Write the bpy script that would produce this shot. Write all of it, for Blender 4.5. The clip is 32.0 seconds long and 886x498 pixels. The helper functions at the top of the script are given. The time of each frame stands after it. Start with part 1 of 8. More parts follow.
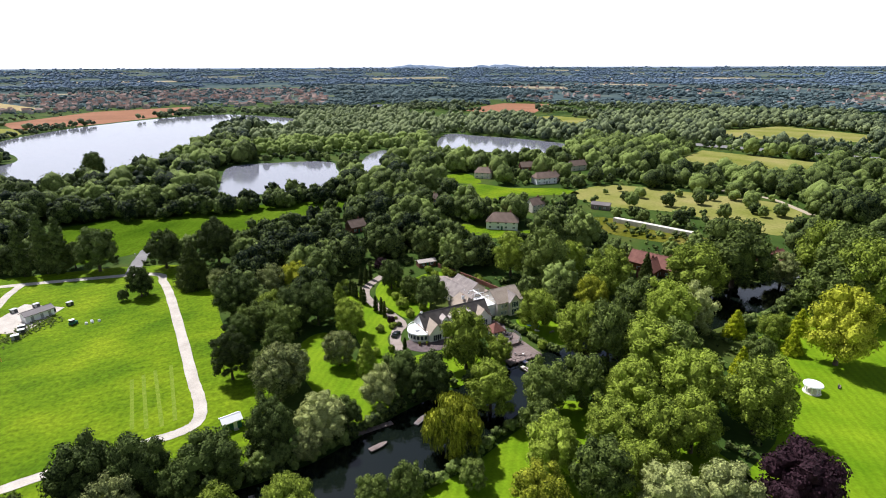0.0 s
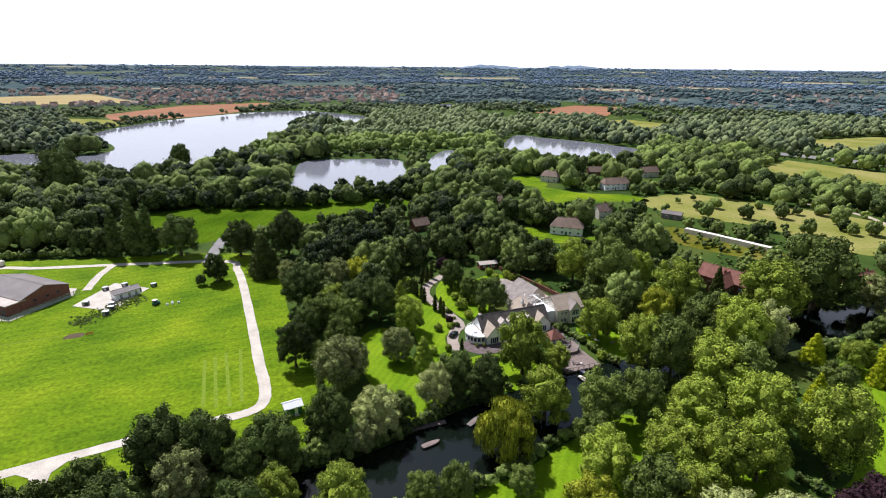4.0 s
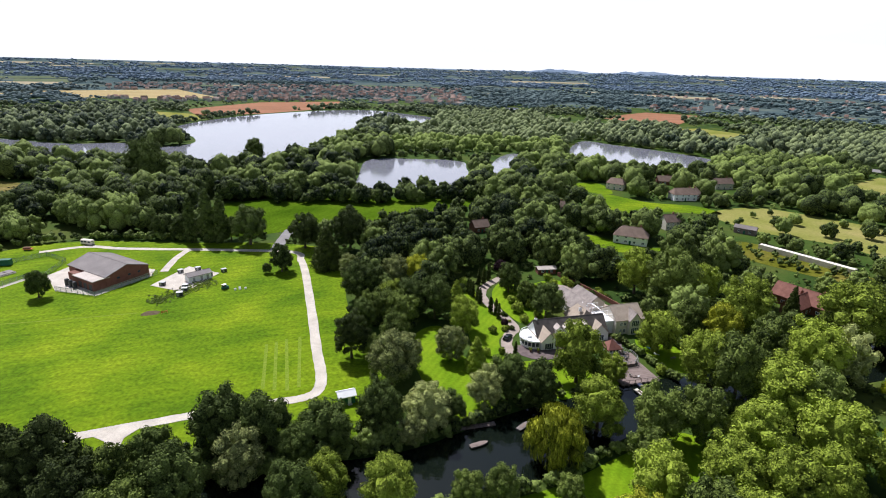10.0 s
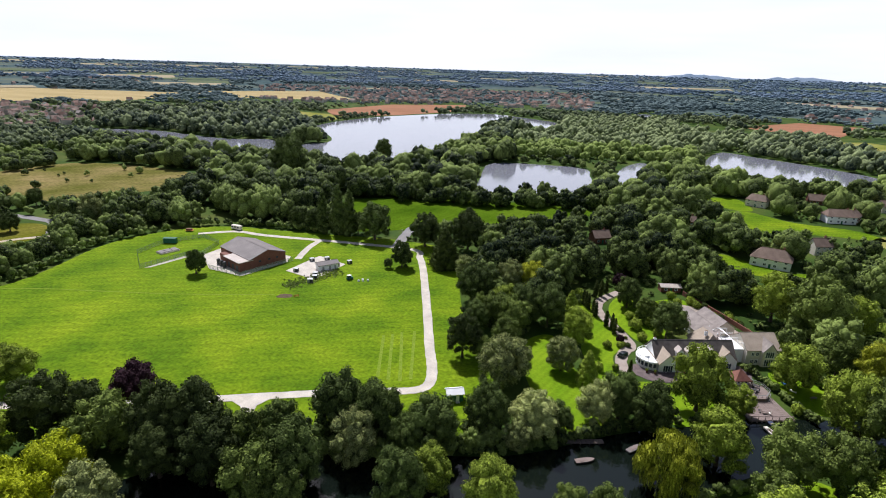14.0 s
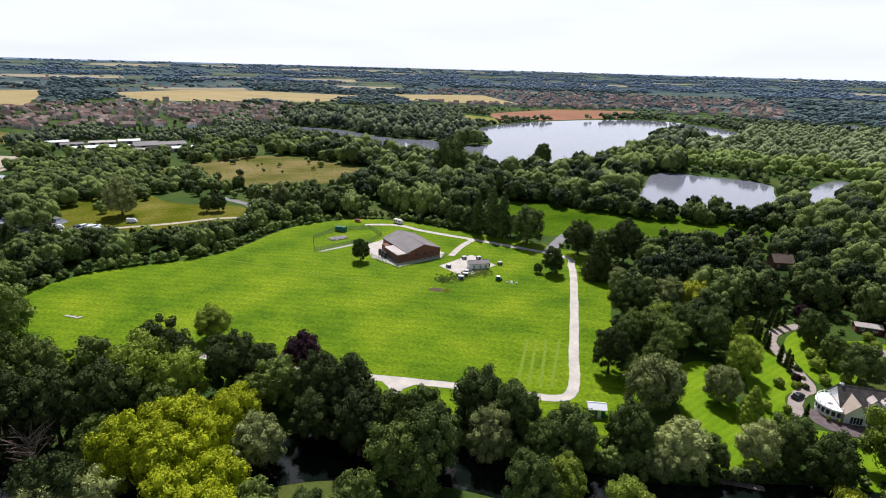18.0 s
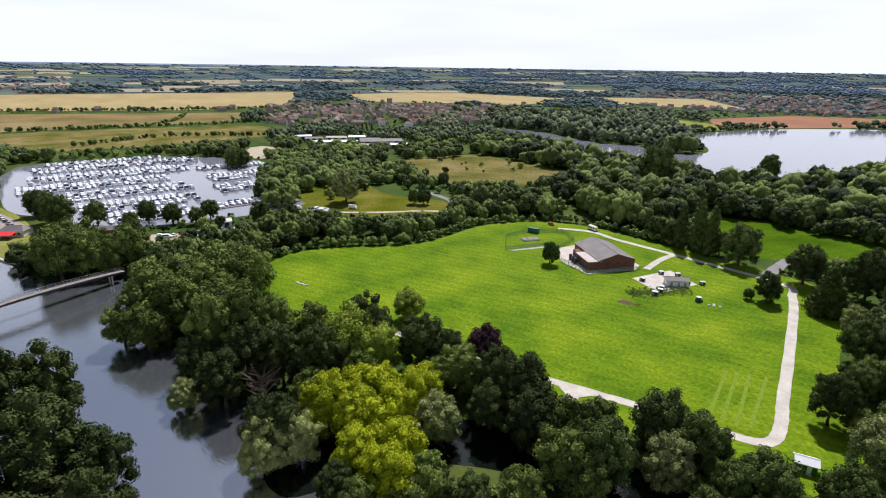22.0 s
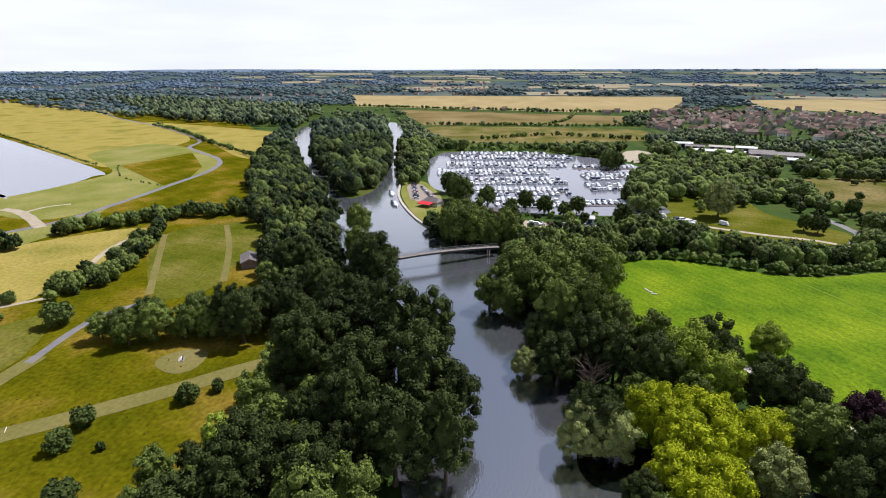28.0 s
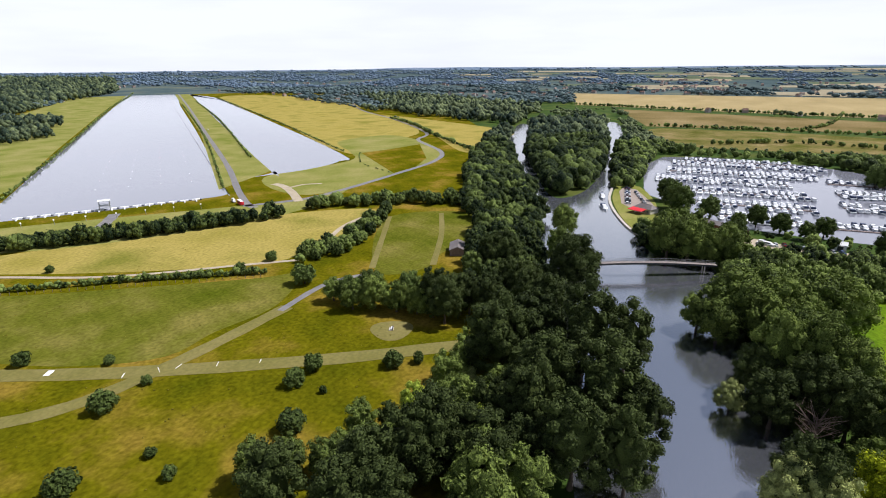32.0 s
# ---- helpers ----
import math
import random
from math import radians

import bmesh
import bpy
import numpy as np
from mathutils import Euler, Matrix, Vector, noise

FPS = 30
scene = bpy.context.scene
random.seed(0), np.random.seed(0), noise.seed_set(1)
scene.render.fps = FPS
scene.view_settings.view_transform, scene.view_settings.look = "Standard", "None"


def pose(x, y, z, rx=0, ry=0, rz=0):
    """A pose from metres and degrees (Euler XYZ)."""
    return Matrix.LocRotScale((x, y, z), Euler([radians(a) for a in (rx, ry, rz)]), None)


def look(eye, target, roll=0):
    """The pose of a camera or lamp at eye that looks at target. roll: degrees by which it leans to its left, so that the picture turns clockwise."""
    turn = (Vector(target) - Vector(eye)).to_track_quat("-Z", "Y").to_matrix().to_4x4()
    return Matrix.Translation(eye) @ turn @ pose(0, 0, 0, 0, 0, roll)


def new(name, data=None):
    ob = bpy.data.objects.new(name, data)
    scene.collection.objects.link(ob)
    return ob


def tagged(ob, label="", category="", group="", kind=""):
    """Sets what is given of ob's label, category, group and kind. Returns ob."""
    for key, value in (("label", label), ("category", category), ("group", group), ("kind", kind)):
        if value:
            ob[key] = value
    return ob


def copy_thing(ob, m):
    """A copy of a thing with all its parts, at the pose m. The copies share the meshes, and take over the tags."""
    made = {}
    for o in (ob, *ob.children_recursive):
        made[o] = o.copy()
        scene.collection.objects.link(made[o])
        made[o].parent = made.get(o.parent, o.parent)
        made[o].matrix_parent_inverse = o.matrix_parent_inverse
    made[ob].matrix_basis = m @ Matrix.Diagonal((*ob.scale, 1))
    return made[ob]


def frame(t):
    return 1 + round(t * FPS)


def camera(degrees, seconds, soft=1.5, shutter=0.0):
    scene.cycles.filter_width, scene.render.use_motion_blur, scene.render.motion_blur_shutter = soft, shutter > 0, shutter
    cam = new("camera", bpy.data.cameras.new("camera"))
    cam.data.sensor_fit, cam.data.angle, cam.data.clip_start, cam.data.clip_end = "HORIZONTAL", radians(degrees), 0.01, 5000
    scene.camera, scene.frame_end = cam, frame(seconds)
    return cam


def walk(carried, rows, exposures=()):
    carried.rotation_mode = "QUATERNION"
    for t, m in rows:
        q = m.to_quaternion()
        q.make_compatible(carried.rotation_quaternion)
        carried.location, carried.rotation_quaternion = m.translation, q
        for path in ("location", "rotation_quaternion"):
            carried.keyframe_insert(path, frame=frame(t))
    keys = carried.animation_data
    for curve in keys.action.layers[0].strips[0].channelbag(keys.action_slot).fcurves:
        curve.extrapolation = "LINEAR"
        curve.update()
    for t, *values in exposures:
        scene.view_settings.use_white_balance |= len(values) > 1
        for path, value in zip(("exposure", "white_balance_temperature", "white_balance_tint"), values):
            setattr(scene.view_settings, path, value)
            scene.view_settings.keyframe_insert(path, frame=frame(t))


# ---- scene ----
cam = camera(78.48, 32.0, soft=1.0)
PATH = [
    (0, 0.17, 0.13, 84.85, 71.353, 0.205, -8.735),
    (0.5, 0.25, 0.08, 84.96, 71.368, 0.194, -7.108),
    (1, 0.27, -0.02, 85.12, 71.370, 0.144, -5.947),
    (1.5, 0.25, -0.16, 85.31, 71.363, 0.066, -4.813),
    (2, 0.22, -0.31, 85.49, 71.350, -0.031, -4.031),
    (2.5, 0.18, -0.44, 85.64, 71.338, -0.137, -3.455),
    (3, 0.15, -0.55, 85.74, 71.328, -0.249, -2.959),
    (3.5, 0.13, -0.60, 85.77, 71.324, -0.361, -2.182),
    (4, 0.13, -0.60, 85.74, 71.323, -0.474, -1.616),
    (4.5, 0.14, -0.57, 85.67, 71.327, -0.585, -1.242),
    (6.5, 0.17, -0.61, 85.41, 71.360, -1.017, 0.089),
    (7, 0.15, -0.66, 85.35, 71.371, -1.109, 0.626),
    (7.5, 0.12, -0.74, 85.30, 71.385, -1.190, 1.596),
    (8, 0.08, -0.81, 85.25, 71.403, -1.272, 2.648),
    (8.5, 0.05, -0.88, 85.20, 71.423, -1.353, 3.094),
    (9, 0.03, -0.95, 85.16, 71.444, -1.423, 3.306),
    (9.5, 0.01, -1.04, 85.13, 71.465, -1.476, 3.943),
    (10, -0.00, -1.16, 85.12, 71.486, -1.510, 5.219),
    (10.5, -0.03, -1.30, 85.15, 71.505, -1.531, 6.101),
    (11, -0.08, -1.45, 85.21, 71.521, -1.545, 7.710),
    (11.5, -0.16, -1.62, 85.30, 71.532, -1.558, 9.355),
    (12, -0.27, -1.82, 85.41, 71.538, -1.574, 10.941),
    (12.5, -0.39, -2.05, 85.53, 71.540, -1.596, 12.595),
    (13, -0.52, -2.31, 85.66, 71.537, -1.626, 14.162),
    (13.5, -0.65, -2.59, 85.77, 71.528, -1.665, 16.036),
    (14, -0.76, -2.85, 85.87, 71.514, -1.705, 17.954),
    (14.5, -0.83, -3.06, 85.91, 71.501, -1.721, 19.707),
    (16.5, -0.93, -3.73, 85.86, 71.479, -1.644, 27.506),
    (17, -0.93, -3.91, 85.82, 71.482, -1.591, 30.101),
    (17.5, -0.88, -4.08, 85.76, 71.492, -1.529, 32.603),
    (18, -0.80, -4.24, 85.70, 71.500, -1.482, 34.459),
    (18.5, -0.70, -4.40, 85.66, 71.500, -1.447, 36.134),
    (19, -0.58, -4.56, 85.65, 71.487, -1.410, 37.789),
    (19.5, -0.44, -4.73, 85.68, 71.462, -1.358, 39.597),
    (20, -0.26, -4.90, 85.74, 71.429, -1.283, 42.009),
    (20.5, -0.05, -5.09, 85.82, 71.397, -1.182, 44.680),
    (21, 0.18, -5.30, 85.89, 71.371, -1.058, 47.696),
    (21.5, 0.41, -5.54, 85.95, 71.358, -0.917, 51.108),
    (22, 0.63, -5.77, 85.99, 71.359, -0.769, 55.222),
    (22.5, 0.85, -5.97, 86.02, 71.370, -0.623, 59.503),
    (23, 1.06, -6.07, 86.04, 71.382, -0.489, 63.199),
    (23.5, 1.27, -6.07, 86.07, 71.388, -0.374, 66.215),
    (24, 1.54, -5.99, 86.09, 71.393, -0.287, 68.868),
    (24.5, 1.96, -6.04, 86.10, 71.414, -0.238, 71.510),
    (26.5, 4.12, -7.00, 86.08, 71.566, -0.082, 82.988),
    (27, 4.62, -7.18, 86.10, 71.596, -0.004, 86.444),
    (27.5, 5.04, -7.19, 86.23, 71.595, 0.098, 89.852),
    (28, 5.40, -7.13, 86.45, 71.565, 0.184, 93.096),
    (28.5, 5.74, -7.04, 86.75, 71.516, 0.246, 95.924),
    (29, 6.06, -6.94, 87.09, 71.457, 0.288, 98.593),
    (29.5, 6.39, -6.84, 87.44, 71.398, 0.320, 101.196),
    (30, 6.72, -6.74, 87.75, 71.349, 0.348, 103.880),
    (30.5, 7.04, -6.63, 87.99, 71.319, 0.376, 106.706),
    (31, 7.35, -6.54, 88.10, 71.318, 0.411, 109.677),
    (31.5, 7.64, -6.45, 88.05, 71.356, 0.456, 112.567),
    (32, 7.94, -6.36, 87.80, 71.444, 0.517, 115.272),
]
walk(cam, [(r[0], pose(*r[1:])) for r in PATH], [(0, 0.36, 6050, 14.0), (10, 0.28, 6050, 14.0), (18, 0.14, 6050, 14.0), (32, 0.12, 6100, 14.0)])

# ---- world and sun ----
SUN_AZ, SUN_EL = 38.0, 55.0      # degrees left of +y, degrees up
world = bpy.data.worlds.new("sky")
scene.world = world
world.use_nodes = True
wn, wl = world.node_tree.nodes, world.node_tree.links
wn.clear()
w_out, w_bg = wn.new("ShaderNodeOutputWorld"), wn.new("ShaderNodeBackground")
w_sky, w_mix = wn.new("ShaderNodeTexSky"), wn.new("ShaderNodeMix")
w_sky.sky_type, w_sky.sun_disc = "NISHITA", False
w_sky.sun_elevation, w_sky.sun_rotation = radians(SUN_EL), radians(-SUN_AZ)
w_sky.altitude, w_sky.dust_density = 50, 2.0
w_co, w_map, w_noise, w_ramp = wn.new("ShaderNodeTexCoord"), wn.new("ShaderNodeMapping"), wn.new("ShaderNodeTexNoise"), wn.new("ShaderNodeValToRGB")
w_map.inputs["Scale"].default_value = (1.2, 1.2, 9.0)
w_noise.inputs["Scale"].default_value, w_noise.inputs["Detail"].default_value = 2.2, 7.0
w_ramp.color_ramp.elements[0].position, w_ramp.color_ramp.elements[1].position = 0.36, 0.56
w_ramp.color_ramp.elements[0].color = (0.90, 0.90, 0.90, 1)
w_mix.data_type = "RGBA"
w_mix.inputs[7].default_value = (16.2, 16.6, 17.4, 1)
w_bg.inputs["Strength"].default_value = 0.056
# the cloud sheet is closed towards the horizon and open overhead
w_sep, w_high, w_mul = wn.new("ShaderNodeSeparateXYZ"), wn.new("ShaderNodeMapRange"), wn.new("ShaderNodeMath")
w_high.inputs["From Min"].default_value, w_high.inputs["From Max"].default_value = 0.18, 0.42
w_high.inputs["To Min"].default_value, w_high.inputs["To Max"].default_value = 1.0, 0.05
w_mul.operation = "MULTIPLY"
for a, b in ((w_co.outputs["Generated"], w_map.inputs["Vector"]), (w_map.outputs[0], w_noise.inputs["Vector"]), (w_noise.outputs["Fac"], w_ramp.inputs["Fac"]),
             (w_co.outputs["Generated"], w_sep.inputs[0]), (w_sep.outputs["Z"], w_high.inputs["Value"]), (w_ramp.outputs["Color"], w_mul.inputs[0]), (w_high.outputs[0], w_mul.inputs[1]), (w_mul.outputs[0], w_mix.inputs[0]), (w_sky.outputs[0], w_mix.inputs[6]), (w_mix.outputs[2], w_bg.inputs["Color"]), (w_bg.outputs[0], w_out.inputs["Surface"])):
    wl.new(a, b)
sun_data = bpy.data.lights.new("sun", "SUN")
sun_data.energy, sun_data.angle, sun_data.color = 5.0, radians(0.6), (1.0, 0.965, 0.92)
sun = new("sun", sun_data)
sun.matrix_world = look((0, 0, 300), (300 * math.sin(radians(SUN_AZ)), -300 * math.cos(radians(SUN_AZ)), 300 - 300 * math.tan(radians(SUN_EL))))


# ---- materials ----
def nodes_of(name, rough=0.7):
    m = bpy.data.materials.new(name)
    m.use_nodes = True
    n = m.node_tree.nodes
    bsdf = n["Principled BSDF"]
    bsdf.inputs["Roughness"].default_value = rough
    return m, n, m.node_tree.links, bsdf


def surface(name, stops, scale=1.0, fine=12.0, rough=0.8, bump=0.1, metal=0.0, stretch=(1, 1, 1), grain=0.35, spec=0.3):
    """A surface whose colour drifts between the stops at a broad scale and is broken up by a fine grain."""
    m, n, l, bsdf = nodes_of(name, rough)
    bsdf.inputs["Metallic"].default_value, bsdf.inputs["Specular IOR Level"].default_value = metal, spec
    co, mp, n1, n2, ramp, mul, bmp = (n.new(k) for k in ("ShaderNodeTexCoord", "ShaderNodeMapping", "ShaderNodeTexNoise", "ShaderNodeTexNoise", "ShaderNodeValToRGB", "ShaderNodeMix", "ShaderNodeBump"))
    mp.inputs["Scale"].default_value = stretch
    n1.inputs["Scale"].default_value, n1.inputs["Detail"].default_value = scale, 6
    n2.inputs["Scale"].default_value, n2.inputs["Detail"].default_value = fine, 3
    e = ramp.color_ramp.elements
    while len(e) < len(stops):
        e.new(0.5)
    for i, c in enumerate(stops):
        e[i].position, e[i].color = 0.3 + 0.4 * i / max(1, len(stops) - 1), (*c, 1)
    mul.data_type, mul.blend_type = "RGBA", "OVERLAY"
    mul.inputs[0].default_value = grain
    bmp.inputs["Strength"].default_value, bmp.inputs["Distance"].default_value = bump, 0.1
    for a, b in ((co.outputs["Object"], mp.inputs["Vector"]), (mp.outputs[0], n1.inputs["Vector"]), (mp.outputs[0], n2.inputs["Vector"]), (n1.outputs["Fac"], ramp.inputs["Fac"]),
                 (ramp.outputs["Color"], mul.inputs[6]), (n2.outputs["Fac"], mul.inputs[7]), (mul.outputs[2], bsdf.inputs["Base Color"]), (n2.outputs["Fac"], bmp.inputs["Height"]), (bmp.outputs[0], bsdf.inputs["Normal"])):
        l.new(a, b)
    return m


def leaves(name, dark, light, vary=0.30, glow=0.06, grain=28.0, lift=0.08, clump=0.40):
    """Foliage: each tree takes its own shade, each leaf clump a little of its own; thin leaves let some light through."""
    m, n, l, bsdf = nodes_of(name, 0.6)
    geo, info, add, ramp, tr, mix = (n.new(k) for k in ("ShaderNodeNewGeometry", "ShaderNodeObjectInfo", "ShaderNodeMath", "ShaderNodeValToRGB", "ShaderNodeBsdfTranslucent", "ShaderNodeMixShader"))
    tint = n.new("ShaderNodeAttribute")
    tint.attribute_name = "tint"
    sc, s2, add2 = n.new("ShaderNodeMath"), n.new("ShaderNodeMath"), n.new("ShaderNodeMath")
    sc.operation, s2.operation = "MULTIPLY_ADD", "MULTIPLY"
    sc.inputs[1].default_value, sc.inputs[2].default_value, s2.inputs[1].default_value = clump, lift, vary
    co, spk, spr, add3, bmp = n.new("ShaderNodeTexCoord"), n.new("ShaderNodeTexNoise"), n.new("ShaderNodeMapRange"), n.new("ShaderNodeMath"), n.new("ShaderNodeBump")
    spk.inputs["Scale"].default_value, spk.inputs["Detail"].default_value, spk.inputs["Roughness"].default_value = grain, 3.0, 0.75
    spr.inputs["From Min"].default_value, spr.inputs["From Max"].default_value, spr.inputs["To Min"].default_value, spr.inputs["To Max"].default_value = 0.35, 0.65, -0.26, 0.30
    bmp.inputs["Strength"].default_value, bmp.inputs["Distance"].default_value = 0.9, 0.9 / grain
    l.new(co.outputs["Object"], spk.inputs["Vector"]), l.new(spk.outputs["Fac"], spr.inputs["Value"]), l.new(spr.outputs[0], add3.inputs[1])
    l.new(spk.outputs["Fac"], bmp.inputs["Height"]), l.new(bmp.outputs[0], bsdf.inputs["Normal"])
    ramp.color_ramp.elements[0].color, ramp.color_ramp.elements[1].color = (*dark, 1), (*light, 1)
    ramp.color_ramp.elements[0].position, ramp.color_ramp.elements[1].position = 0.02, 0.80
    bsdf.inputs["Specular IOR Level"].default_value = 0.04
    mix.inputs[0].default_value = glow
    out = n["Material Output"]
    for a, b in ((geo.outputs["Random Per Island"], sc.inputs[0]), (info.outputs["Random"], s2.inputs[0]), (sc.outputs[0], add.inputs[0]), (s2.outputs[0], add.inputs[1]),
                 (add.outputs[0], add2.inputs[0]), (tint.outputs["Fac"], add2.inputs[1]), (add2.outputs[0], add3.inputs[0]), (add3.outputs[0], ramp.inputs["Fac"]), (ramp.outputs["Color"], bsdf.inputs["Base Color"]),
                 (ramp.outputs["Color"], tr.inputs["Color"]), (bsdf.outputs[0], mix.inputs[1]), (tr.outputs[0], mix.inputs[2]), (mix.outputs[0], out.inputs["Surface"])):
        l.new(a, b)
    return m


def water(name, colour, ripple, scale, rough=0.06, ior=1.7):
    m, n, l, bsdf = nodes_of(name, rough)
    bsdf.inputs["Base Color"].default_value = (*colour, 1)
    bsdf.inputs["IOR"].default_value, bsdf.inputs["Specular IOR Level"].default_value = ior, 1.0
    co, mp, tex, bmp = (n.new(k) for k in ("ShaderNodeTexCoord", "ShaderNodeMapping", "ShaderNodeTexNoise", "ShaderNodeBump"))
    mp.inputs["Scale"].default_value = (1, 2.2, 1)
    tex.inputs["Scale"].default_value, tex.inputs["Detail"].default_value = scale, 5
    bmp.inputs["Strength"].default_value, bmp.inputs["Distance"].default_value = ripple, 0.25
    for a, b in ((co.outputs["Object"], mp.inputs["Vector"]), (mp.outputs[0], tex.inputs["Vector"]), (tex.outputs["Fac"], bmp.inputs["Height"]), (bmp.outputs[0], bsdf.inputs["Normal"])):
        l.new(a, b)
    return m


def striped(m, angle, width, amount, wander=6.0):
    """Adds faint mowing stripes across a grass material."""
    n, l = m.node_tree.nodes, m.node_tree.links
    bsdf = n["Principled BSDF"]
    src = bsdf.inputs["Base Color"].links[0].from_socket
    co, mp, wv, nz, hs, mr = (n.new(k) for k in ("ShaderNodeTexCoord", "ShaderNodeMapping", "ShaderNodeTexWave", "ShaderNodeTexNoise", "ShaderNodeHueSaturation", "ShaderNodeMapRange"))
    mp.inputs["Rotation"].default_value = (0, 0, radians(angle))
    wv.inputs["Scale"].default_value, wv.inputs["Distortion"].default_value, wv.inputs["Detail"].default_value, wv.inputs["Detail Scale"].default_value = 0.32 / width, wander, 4, 1.1
    nz.inputs["Scale"].default_value, nz.inputs["Detail"].default_value = 0.5, 8
    ad = n.new("ShaderNodeMath")
    ad.operation = "MULTIPLY_ADD"
    ad.inputs[1].default_value = 0.45
    mr.inputs["From Min"].default_value, mr.inputs["From Max"].default_value = 0.3, 1.1
    mr.inputs["To Min"].default_value, mr.inputs["To Max"].default_value = 1 - amount, 1 + amount
    for a, b in ((co.outputs["Object"], mp.inputs["Vector"]), (mp.outputs[0], wv.inputs["Vector"]), (co.outputs["Object"], nz.inputs["Vector"]), (wv.outputs["Fac"], ad.inputs[0]), (nz.outputs["Fac"], ad.inputs[2]),
                 (ad.outputs[0], mr.inputs["Value"]), (mr.outputs[0], hs.inputs["Value"]), (src, hs.inputs["Color"]), (hs.outputs[0], bsdf.inputs["Base Color"])):
        l.new(a, b)
    return m


